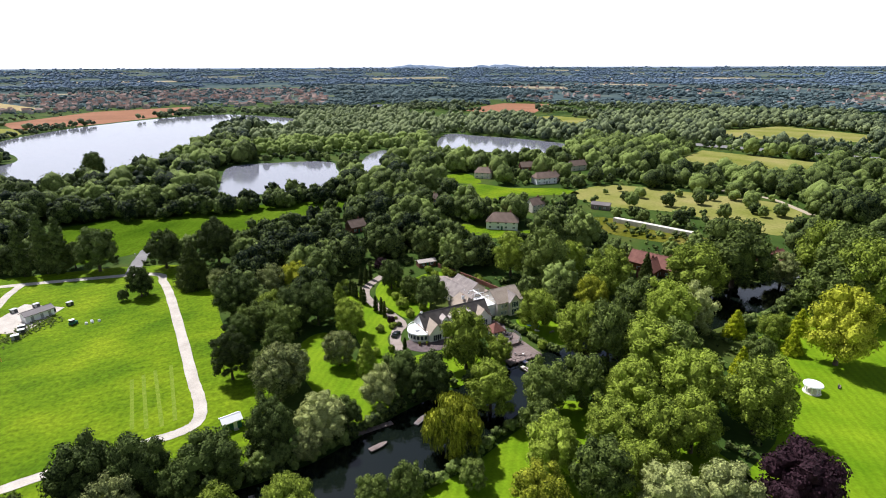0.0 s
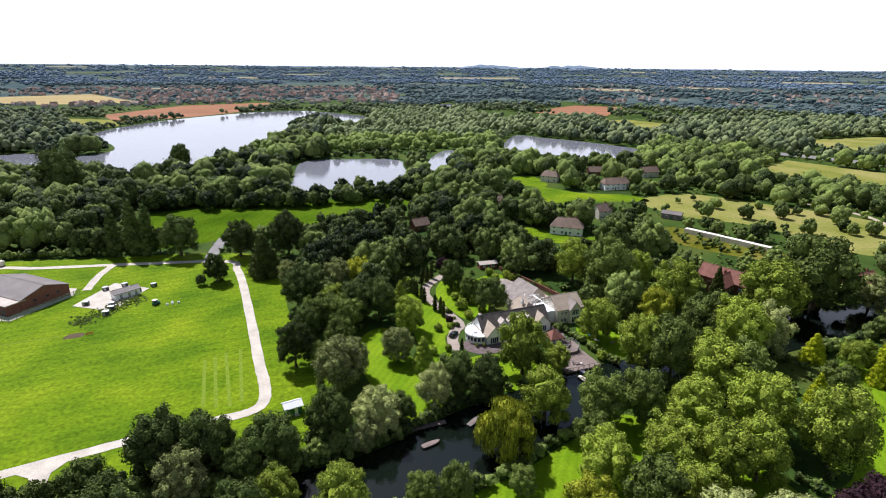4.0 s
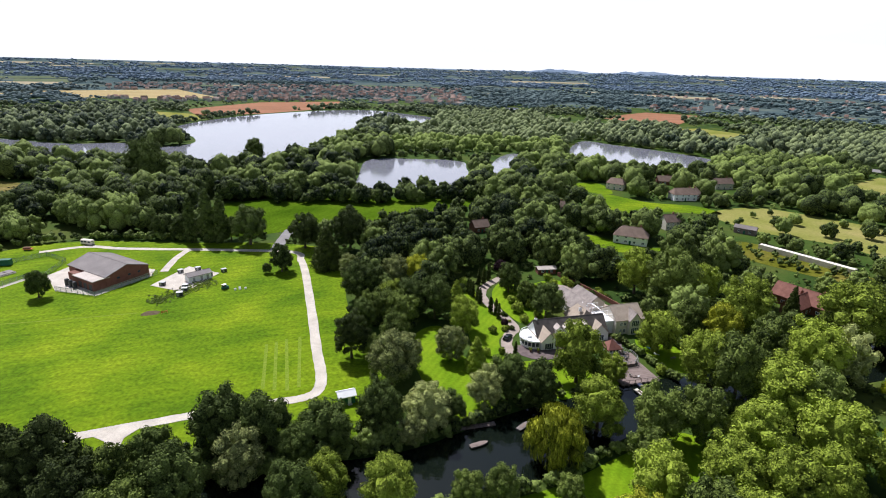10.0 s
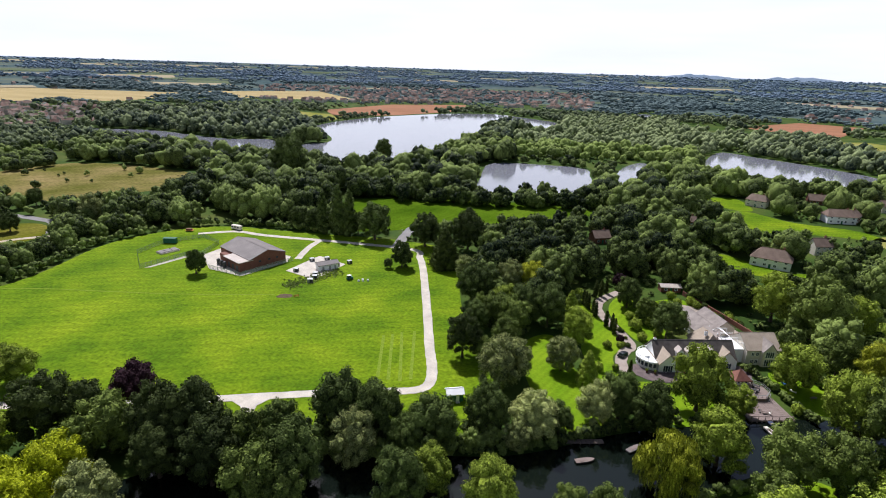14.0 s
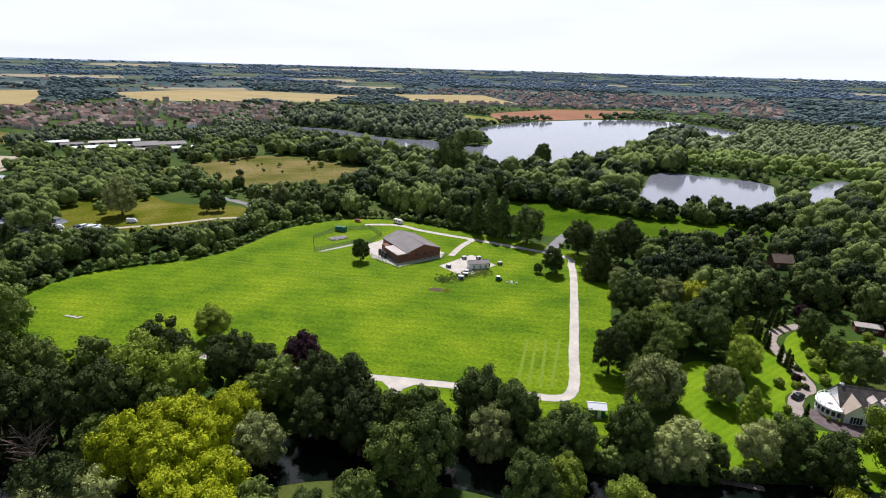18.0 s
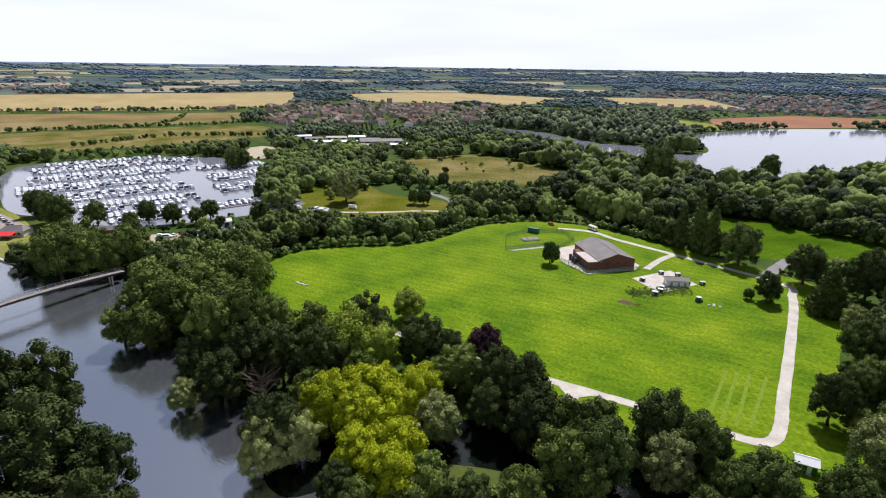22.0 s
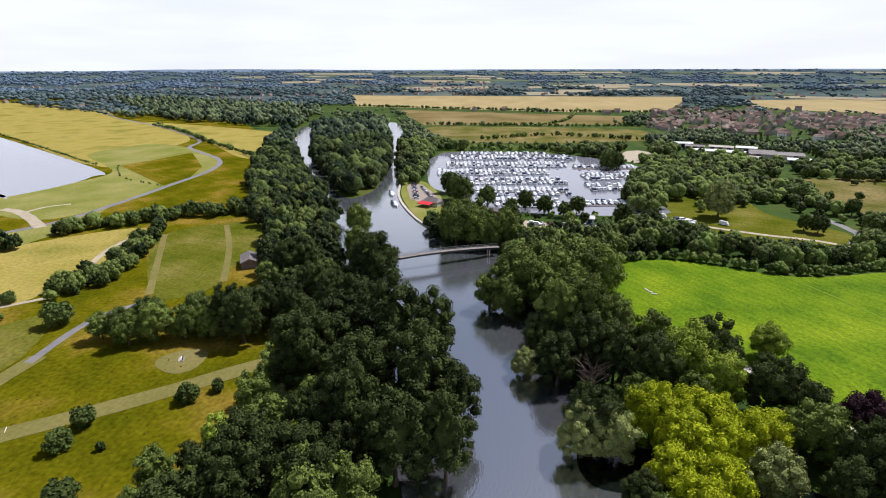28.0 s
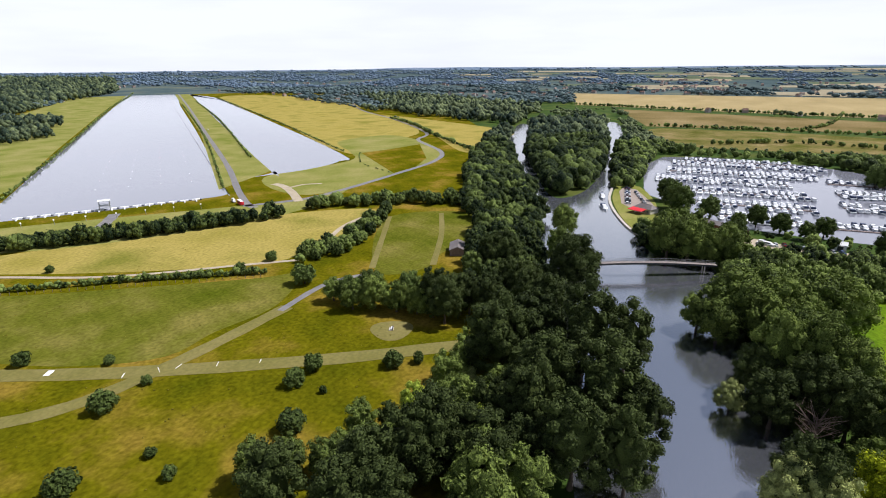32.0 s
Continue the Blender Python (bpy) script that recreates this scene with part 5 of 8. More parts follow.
PAINTS = [surface("silver_paint", [(0.42, 0.43, 0.45), (0.5, 0.51, 0.53)], 1.0, 4.0, 0.3, 0.0, 0.3), surface("black_paint", [(0.015, 0.015, 0.018), (0.03, 0.03, 0.035)], 1.0, 4.0, 0.25, 0.0),
          surface("blue_paint", [(0.03, 0.06, 0.16), (0.05, 0.09, 0.22)], 1.0, 4.0, 0.25, 0.0), surface("dark_red_paint", [(0.16, 0.015, 0.015), (0.22, 0.03, 0.03)], 1.0, 4.0, 0.25, 0.0)]
CARS = [make_car(M["gel"], "small white car in a parking bay"), make_car(PAINTS[0], "silver saloon car in a parking bay"), make_car(PAINTS[1], "black car in a parking bay"), make_car(PAINTS[2], "dark blue car in a parking bay"), make_car(PAINTS[3], "dark red car in a parking bay"), make_car(M["gel"], "white delivery van beside the road", True)]
CAR_USED = set()


def park(k, x, y, z, turn):
    m = pose(x, y, z, 0, 0, turn)
    if k in CAR_USED:
        return copy_thing(CARS[k], m)
    CAR_USED.add(k)
    CARS[k].matrix_basis = m
    return CARS[k]


for i in range(13):
    park(rng_b.randrange(5), -410 + i * 4.0, -52.5 + i * 0.55, 0.36, 100 + rng_b.uniform(-4, 4))
for i in range(7):
    park(rng_b.randrange(5), -398 + i * 5.5, -45 + i * 1.6, 0.36, 20 + rng_b.uniform(-4, 4))
for i in range(10):
    park(rng_b.randrange(5), -301 + rng_b.uniform(-1, 1) + i * 0.3, 34 + i * 4.0, 0.1, 10 + rng_b.uniform(-10, 10))
for x, y, t in ((-262.6, -296, 60), (-320, 108, 60), (-304, 138, 40), (-310, 104, 50)):
    park(5, x, y, 0.14, t)
park(2, 9, 162, 0.14, 60), park(1, -352, -408, 0.14, 50), park(0, -600, -690, 0.14, 50)
bus = tagged(empty("red_bus", -259, -286, 0.14, 60), "red and white minibus on the lake road", "bus")
slab("body", 0, 0, 0.4, 8.5, 2.4, 2.2, M["red"], bus, bevel=0.3)
slab("roof", 0, 0, 2.6, 8.2, 2.2, 0.25, M["white"], bus, bevel=0.1)
for u in (-3, -1, 1, 3):
    window(bus, u, -1.21, 1.3, 1.6, 0.9, 0, "dark_metal", 0)
for i in (-2.6, 2.6):
    for j in (-1.05, 1.05):
        slab("wheel", i, j, 0, 0.9, 0.28, 0.9, M["dark_metal"], bus, bevel=0.25)

# ---- the industrial estate and the village ----
for x, y, w, d, t, h, roof in ((-636, 233, 20, 10, 80, 5.5, "white"), (-583, 235, 26, 15, 72, 5.0, "white"), (-610, 265, 24, 12, 62, 5.0, "roof_pale"), (-600, 287, 20, 12, 66, 5.5, "white"), (-573, 258, 30, 16, 52, 5.0, "white"), (-541, 261, 26, 15, 50, 4.6, "roof_pale"), (-561, 298, 48, 26, 68, 5.0, "roof_grey"), (-579, 293, 22, 18, 68, 4.6, "roof_grey"), (-619, 240, 20, 18, 70, 4.6, "roof_grey"), (-522, 301, 22, 13, 66, 4.8, "white")):
    root = tagged(empty("warehouse", x, y, 0, t), "low industrial shed with a pale metal roof", "warehouse", "industrial sheds")
    gable(root, 0, 0, w, d, h - 1.2, h, 0, "dull_wall", roof, courses=3)
    for i in range(3):
        slab("loading_door", -w / 3 + i * w / 3, -d / 2 - 0.06, 0, 4.0, 0.12, 4.0, M["dark_metal"], root)
OPEN.append(np.array([(-665, 225), (-640, 280), (-560, 320), (-500, 315), (-480, 285), (-540, 215), (-610, 190)]))


def make_village_house(w, d, eave, ridge_z, wall_m, roof_m, label):
    root = tagged(empty("village_house", 0, 0), label, "house", "houses of the village")
    gable(root, 0, 0, w, d, eave, ridge_z, 0, wall_m, roof_m)
    for u in (-0.28, 0.28):
        window(root, u * w, -d / 2, 1.0, 1.4, 1.2, 0)
        window(root, u * w, -d / 2, 3.4, 1.3, 1.1, 0)
    slab("door", 0, -d / 2 - 0.04, 0, 1.0, 0.1, 2.1, M["dark_metal"], root)
    slab("chimney", w * 0.3, 0, ridge_z - 0.6, 0.9, 0.9, 1.8, M["brick"], root)
    return root


VILLAGE = [make_village_house(9, 8, 5, 8.2, "dull_wall", "roof_village", "brick house with a brown tile roof"), make_village_house(14, 8, 5, 8.4, "cream", "roof_village", "pair of pale houses with brown roofs"), make_village_house(10, 8, 5, 8.0, "white", "roof_village", "white house with a brown roof"),
           make_village_house(12, 8, 5, 8.2, "dull_wall", "roof_slate", "brick house with a dark roof")]
V_USED = set()
zone = np.array([(-868, 275), (-1160, 386), (-1195, 566), (-983, 790), (-760, 620), (-700, 545), (-665, 400), (-742, 300)], dtype=float)
count, tries = 0, 0
while count < 72 and tries < 4000:
    tries += 1
    x, y = rng_b.uniform(-1195, -665), rng_b.uniform(275, 790)
    if not inside(zone, x, y) or is_open(x, y, 4):
        continue
    k = rng_b.randrange(4)
    m = pose(x, y, 0, 0, 0, 70 + rng_b.choice([0, 90]) + rng_b.uniform(-12, 12))
    if k in V_USED:
        copy_thing(VILLAGE[k], m)
    else:
        V_USED.add(k)
        VILLAGE[k].matrix_basis = m
    OPEN.append(np.array([(x - 8, y - 7), (x + 8, y - 7), (x + 8, y + 7), (x - 8, y + 7)]))
    count += 1


def roofscape(name, a0, a1, d0, d1, n, seed, label):
    """A far town: many small pitched houses joined."""
    rng = random.Random(seed)
    v, f, tn = [], [], []
    for i in range(n):
        a, d = radians(rng.uniform(a0, a1)), rng.uniform(d0, d1)
        x, y = -d * math.sin(a), d * math.cos(a)
        if is_open(x, y, 5):
            continue
        w, q, h, r, t = rng.uniform(4, 9), rng.uniform(3.5, 5.0), rng.uniform(4.5, 6), rng.uniform(8, 10), rng.uniform(0, 3.14)
        c, s, z, b = math.cos(t), math.sin(t), land(x, y), len(v)
        for px, py, pz in ((-w, -q, 0), (w, -q, 0), (w, q, 0), (-w, q, 0), (-w, -q, h), (w, -q, h), (w, q, h), (-w, q, h), (-w, 0, r), (w, 0, r)):
            v.append((x + px * c - py * s, y + px * s + py * c, z + pz))
        f += [(b, b + 1, b + 5, b + 4), (b + 2, b + 3, b + 7, b + 6), (b + 1, b + 2, b + 6, b + 9, b + 5), (b + 3, b, b + 4, b + 8, b + 7), (b + 4, b + 5, b + 9, b + 8), (b + 6, b + 7, b + 8, b + 9)]
        tn += [0, 0, 0, 0, 1, 1]
    ob = mesh_ob(name, v, f, M["dull_wall"])
    ob.data.materials.append(M["dull_roof"])
    ob.data.polygons.foreach_set("material_index", tn)
    return tagged(ob, label, "town", kind="stuff")


roofscape("far_town", 3, 36, 1330, 2300, 620, 1, "brown roofs of a distant town among trees")
roofscape("east_town", -55, -14, 1400, 2600, 240, 2, "pale roofs of a distant town among trees")
roofscape("west_town", 88, 150, 1500, 3000, 420, 3, "scattered roofs of a distant village")
roofscape("farmsteads", 45, 95, 1000, 2800, 160, 4, "scattered farm buildings between fields")

roofscape("village_rows", 50, 73, 830, 1240, 230, 5, "crowded brick-red and brown village roofs")

# ---- rowing lake start ----
start = tagged(empty("start_pontoon", -171, -389, 0, 0), "white start pontoons across the head of the rowing lake", "pontoon")
sa, sb = Vector((0, 0, 0)), Vector((-259 + 171, -323 + 389, 0))
dirn = (sb - sa).normalized()
turn_s = math.degrees(math.atan2(dirn.y, dirn.x))
for i in range(15):
    p = sa.lerp(sb, (i + 0.5) / 15)
    slab("float", p.x, p.y, 0.05, 5.2, 1.6, 0.9, M["white"], start, turn=turn_s)
    slab("gap_plate", p.x + dirn.x * 3.3, p.y + dirn.y * 3.3, 0.05, 1.4, 1.2, 0.5, M["dark_metal"], start, turn=turn_s)
    slab("finger", p.x - dirn.y * -3.2, p.y + dirn.x * -3.2, 0.05, 0.8, 5.0, 0.6, M["white"], start, turn=turn_s)
tower = tagged(empty("start_tower", -211, -357, 0.05, turn_s), "open steel start tower over the pontoons", "tower")
for i in (-3, 3):
    for j in (-2, 2):
        slab("leg", i, j, 0, 0.3, 0.3, 6.5, M["steel"], tower, bevel=0.04)
slab("floor", 0, 0, 3.2, 6.6, 4.6, 0.25, M["steel"], tower)
slab("roof", 0, 0, 6.5, 7.2, 5.0, 0.3, M["white"], tower)
for j in (-2, 2):
    beam("brace", (-3, j, 0.3), (3, j, 3.2), 0.12, 0.12, M["steel"], tower)
    beam("rail", (-3, j, 4.3), (3, j, 4.3), 0.1, 0.1, M["steel"], tower)
ribbon("slipway", [(-176, -315), (-192, -328), (-207, -342)], 7, 0.13, M["asphalt"], "grey slipway down to the pontoons", "path")
for i in range(8):
    u = i / 7
    root = tagged(empty("lane_marker", -150 - 90 * u, -372 + 70 * u, 0.05), "slim grey lane marker post on the verge", "post", "lane marker posts")
    slab("post", 0, 0, 0, 0.25, 0.25, 2.6, M["steel"], root, bevel=0.05)
    slab("plate", 0, 0, 2.6, 0.9, 0.15, 0.9, M["white"], root)

# ---- things on the rough grass ----
paddock_hut = tagged(empty("field_shelter", -227, -110, 0.05, 22), "grey-roofed field shelter at the edge of the trees", "shelter")
gable(paddock_hut, 0, 0, 12.5, 7.5, 2.8, 4.4, 0, "timber", "roof_grey", courses=4)
slab("rear_roof", 3.0, 6.0, 0, 6.5, 3.0, 2.6, M["white"], paddock_hut, "pale lean-to")
ribbon("paddock_track", [(-190, -137), (-230, -156), (-272, -176)], 3, 0.11, M["mown"], "bare track inside the paddock", "path")
ribbon("paddock_cross", [(-205, -113), (-250, -130), (-292, -150)], 3, 0.115, M["mown"], "bare track across the paddock", "path")
ring_v, ring_f = [], []
for i in range(28):
    a = 2 * math.pi * i / 28
    for r in (0, 7.5 + 0.6 * math.sin(3 * a)):
        ring_v.append((-139.7 + r * math.cos(a), -96.9 + r * math.sin(a), 0.09 if r else 0.1))
for i in range(28):
    j = (i + 1) % 28
    ring_f.append((2 * i, 2 * i + 1, 2 * j + 1))
tagged(mesh_ob("mown_circle", ring_v, ring_f, M["mown"]), "mown grass circle round a memorial", "path", kind="structure")
memorial = tagged(empty("stone_bench", -140.2, -97.4, 0.1, 25), "low pale stone seat in a mown circle", "bench")
slab("base", 0, 0, 0, 2.6, 1.6, 0.2, M["concrete"], memorial)
slab("seat", 0, 0.2, 0.2, 2.2, 0.7, 0.4, M["white"], memorial)
slab("back", 0, 0.6, 0.2, 2.2, 0.2, 0.9, M["roof_grey"], memorial)
for x, y, t, w, d in ((-71.5, -178, 30, 3.0, 1.8), (-80.2, -156, 35, 2.6, 0.22), (-87, -149, 60, 3.6, 0.16), (-91, -145, 10, 2.8, 0.16), (-97, -135, 30, 2.8, 0.14), (-104, -124, 30, 2.4, 0.14)):
    ob = slab("course_board", x, y, 0.1, w, d, 0.12, M["white"], None, turn=t)
    tagged(ob, "flat white marker board lying on the mown grass", "marker board", "marker boards")
for x, y, t in ((-162, -55, 20), (-158, -52, 20)):
    root = tagged(empty("picnic_bench", x, y, 0.05, t), "weathered timber picnic bench", "bench", "picnic benches")
    slab("tabletop", 0, 0, 0.7, 1.8, 0.75, 0.06, M["timber"], root)
    for j in (-0.75, 0.75):
        slab("seat", 0, j, 0.42, 1.8, 0.3, 0.05, M["timber"], root)
    for i in (-0.6, 0.6):
        slab("leg", i, 0, 0, 0.1, 1.6, 0.42, M["timber"], root, bevel=0.02)
        slab("upright", i, 0, 0.42, 0.1, 0.5, 0.28, M["timber"], root, bevel=0.02)
post = tagged(empty("gate_posts", -166, -132, 0.05, 30), "pair of tall timber gate posts on the path", "gate")
for i in (-1.5, 1.5):
    slab("post", i, 0, 0, 0.3, 0.3, 4.0, M["timber"], post)

# ---- east lawn ----
temple = tagged(empty("garden_temple", 119, 111.5, 0.04, 0), "round white garden temple with a flat domed roof", "pavilion")


def disc(name, x, y, z0, z1, r0, r1, material, parent, n=24, label=""):
    v = [(x + r * math.cos(2 * math.pi * i / n), y + r * math.sin(2 * math.pi * i / n), z) for z, r in ((z0, r0), (z1, r1)) for i in range(n)]
    f = [tuple(range(n - 1, -1, -1)), tuple(range(n, 2 * n))] + [(i, (i + 1) % n, n + (i + 1) % n, n + i) for i in range(n)]
    return mesh_ob(name, v, f, material, parent, label)


disc("base", 0, 0, 0, 0.25, 2.3, 2.2, M["cream"], temple)
disc("roof", 0, 0, 2.3, 2.6, 2.5, 2.4, M["white"], temple)
disc("dome", 0, 0, 2.6, 2.85, 2.2, 1.2, M["white"], temple)
for i in range(8):
    a = math.pi * i / 4
    disc("column", 1.8 * math.cos(a), 1.8 * math.sin(a), 0.25, 2.3, 0.16, 0.14, M["white"], temple, 10)
stump = tagged(empty("stone_bench", 128, 112, 0.04, 40), "weathered garden seat on the lawn", "bench")
slab("seat", 0, 0, 0.4, 1.8, 0.6, 0.1, M["timber"], stump)
for i in (-0.7, 0.7):
    slab("leg", i, 0, 0, 0.15, 0.5, 0.4, M["timber"], stump, bevel=0.02)
slab("back", 0, 0.3, 0.5, 1.8, 0.08, 0.5, M["timber"], stump)
weir = tagged(empty("weir_bridge", 172, 187, 0, -40), "small grey footbridge over the backwater", "bridge")
slab("deck", 0, 0, 1.6, 12, 1.6, 0.25, M["steel"], weir)
for j in (-0.75, 0.75):
    beam("rail", (-6, j, 2.8), (6, j, 2.8), 0.08, 0.08, M["steel"], weir)
    for i in range(7):
        slab("post", -6 + 2 * i, j, 1.85, 0.08, 0.08, 0.95, M["steel"], weir, bevel=0.01)
for i in (-5, 0, 5):
    slab("pier", i, 0, -0.2, 0.5, 1.4, 1.8, M["concrete"], weir)
for x, y, t, c in ((66, 158, 20, "white"), (69, 155, 70, "canvas"), (71, 158, 120, "white"), (67, 152, 0, "canvas"), (74, 156, 40, "white")):
    root = tagged(empty("garden_chair", x, y, 0.06, t), "garden lounger on the sunny lawn", "chair", "garden chairs")
    slab("seat", 0, 0, 0.3, 1.3, 0.6, 0.08, M[c], root, bevel=0.02)
    slab("backrest", -0.75, 0, 0.38, 0.1, 0.6, 0.6, M[c], root, bevel=0.02)
    for i in (-0.5, 0.5):
        slab("leg", i, 0, 0, 0.06, 0.55, 0.3, M["timber"], root, bevel=0.01)
club = tagged(empty("sailing_club", -208, 455, 0, 20), "low clubhouse with a reddish roof at the lake", "building")
gable(club, 0, 0, 18, 8, 3.2, 5.4, 0, "white", "roof_red", courses=3)
slab("veranda", 0, -5.5, 0, 18, 3, 0.5, M["timber"], club)


# ---- trees ----
def ico(level):
    bm = bmesh.new()
    bmesh.ops.create_icosphere(bm, subdivisions=level, radius=1)
    bm.verts.ensure_lookup_table()
    v = np.array([x.co[:] for x in bm.verts])
    f = np.array([[q.index for q in x.verts] for x in bm.faces])
    bm.free()
    return v, f


ICO0 = ico(1)


def crown_arrays(seed, clumps, cards, card, flat=1.0, form="round", core=ICO0, lone=False, body=0.80):
    """One crown of radius about 1 round the origin: lumpy inner clumps and many small folded leaf sprays on them."""
    rng = np.random.default_rng(seed)
    cen, rad = [], []
    for i in range(clumps):
        u = (i + 0.5) / clumps
        if form in ("cone", "yew"):
            h = u * 2 - 1
            w = 0.62 * (1 - u) ** 0.8
            a = i * 2.4
            cen.append((w * math.cos(a), w * math.sin(a), h * 1.0))
            rad.append(0.14 + 0.28 * (1 - u))
        elif form == "column":
            a = i * 2.4
            w = 0.42 - 0.34 * u ** 4
            cen.append((w * math.cos(a), w * math.sin(a), (u * 2 - 1) * 3.1))
            rad.append(0.60 - 0.36 * u ** 3)
        else:
            z = 1 - 1.75 * u
            s = math.sqrt(max(0.0, 1 - z * z))
            a = i * 2.39996 + rng.uniform(-0.3, 0.3)
            r = min(1.9 / math.sqrt(clumps), 0.62) * rng.uniform(0.66, 1.22)
            k = rng.uniform(0.78, 1.15) - 0.72 * r
            cen.append((s * k * math.cos(a), s * k * math.sin(a), z * k * flat))
            rad.append(r)
    cen, rad = np.array(cen), np.array(rad)
    vs, fs, base = [], [], 0
    cv, cf = core
    for c, r in zip(cen, rad):
        wob = 1 + 0.13 * rng.standard_normal(len(cv))[:, None]
        vs.append(c + cv * wob * r * body)
        fs.append(cf + base)
        base += len(cv)
    if form == "round" and not lone:
        vs.append(cv * np.array([0.62, 0.62, 0.62 * flat]))
        fs.append(cf + base)
        base += len(cv)
    n = cards
    who = rng.choice(len(cen), n, p=rad ** 2 / (rad ** 2).sum())
    d = rng.standard_normal((n, 3))
    d[:, 2] += 0.35
    out = cen[who] / (np.linalg.norm(cen[who], axis=1)[:, None] + 1e-6)
    d = d / np.linalg.norm(d, axis=1)[:, None] + 0.55 * out
    d /= np.linalg.norm(d, axis=1)[:, None]
    pos = cen[who] + d * (rad[who] * rng.uniform(0.82, 1.12, n))[:, None]
    nor = d + 0.42 * rng.standard_normal((n, 3))
    nor /= np.linalg.norm(nor, axis=1)[:, None]
    t1 = np.cross(nor, rng.standard_normal((n, 3)))
    t1 /= np.linalg.norm(t1, axis=1)[:, None]
    t2 = np.cross(nor, t1)
    s = card * rng.uniform(0.6, 1.3, n)[:, None]
    if form == "weep":
        t1 = np.tile([0, 0, -1.0], (n, 1)) + 0.15 * rng.standard_normal((n, 3))
        t2 = np.cross(nor, t1)
        quad = np.stack([pos - t2 * s * 0.4, pos + t2 * s * 0.4, pos + t1 * s * 3 + t2 * s * 0.25, pos + t1 * s * 3.6 - t2 * s * 0.2], 1)
    else:
        quad = np.stack([pos - t1 * s, pos - t2 * s * 0.7 + nor * s * 0.25, pos + t1 * s * 0.9, pos + t2 * s * 0.7 + nor * s * 0.1], 1)
    q = np.arange(n)[:, None] * 4 + base
    fs.append(np.concatenate([q + [0, 1, 2], q + [0, 2, 3]]))
    vs.append(quad.reshape(-1, 3))
    return np.concatenate(vs), np.concatenate(fs)


def fast_mesh(name, v, f, material, tint=None, smooth=True):
    me = bpy.data.meshes.new(name)
    me.vertices.add(len(v))
    me.vertices.foreach_set("co", np.ascontiguousarray(v, dtype=np.float32).ravel())
    me.loops.add(3 * len(f))
    me.loops.foreach_set("vertex_index", np.ascontiguousarray(f, dtype=np.int32).ravel())
    me.polygons.add(len(f))
    me.polygons.foreach_set("loop_start", np.arange(0, 3 * len(f), 3, dtype=np.int32))
    if tint is not None:
        a = me.attributes.new("tint", "FLOAT", "POINT")
        a.data.foreach_set("value", np.ascontiguousarray(tint, dtype=np.float32))
    me.polygons.foreach_set("use_smooth", np.full(len(f), smooth, dtype=bool))
    me.materials.append(material)
    me.update()
    me.validate()
    return me


def trunk_mesh(name, height, radius, limbs, spread, seed):
    """A tapered, slightly bent trunk with a few limbs reaching into the crown."""
    rng = random.Random(seed)
    verts, faces = [], []

    def tube(a, b, r0, r1, bend):
        base, k, n = len(verts), 6, 4
        for i in range(n):
            u = i / (n - 1)
            p = a.lerp(b, u) + bend * math.sin(u * math.pi)
            r = (r0 + (r1 - r0) * u) * (1.35 if i == 0 and r0 == radius else 1)
            d = (b - a).normalized()
            s = d.orthogonal().normalized()
            t = d.cross(s)
            for j in range(k):
                w = 2 * math.pi * j / k
                verts.append(p + (s * math.cos(w) + t * math.sin(w)) * r)
        for i in range(n - 1):
            for j in range(k):
                faces.append((base + i * k + j, base + i * k + (j + 1) % k, base + (i + 1) * k + (j + 1) % k, base + (i + 1) * k + j))

    tube(Vector((0, 0, -0.05)), Vector((0, 0, height)), radius, radius * 0.55, Vector((0.06, 0.03, 0)) * height * 0.3)
    for i in range(limbs):
        w = 6.283 * i / limbs + rng.uniform(-0.3, 0.3)
        z0 = height * rng.uniform(0.6, 1.0)
        tube(Vector((0, 0, z0)), Vector((spread * math.cos(w), spread * math.sin(w), z0 + spread * rng.uniform(0.5, 1.0))), radius * 0.45, radius * 0.12, Vector((0, 0, 0.08)))
    me = bpy.data.meshes.new(name)
    me.from_pydata(verts, [], faces)
    me.materials.append(M["bark"])
    me.polygons.foreach_set("use_smooth", [True] * len(faces))
    return me


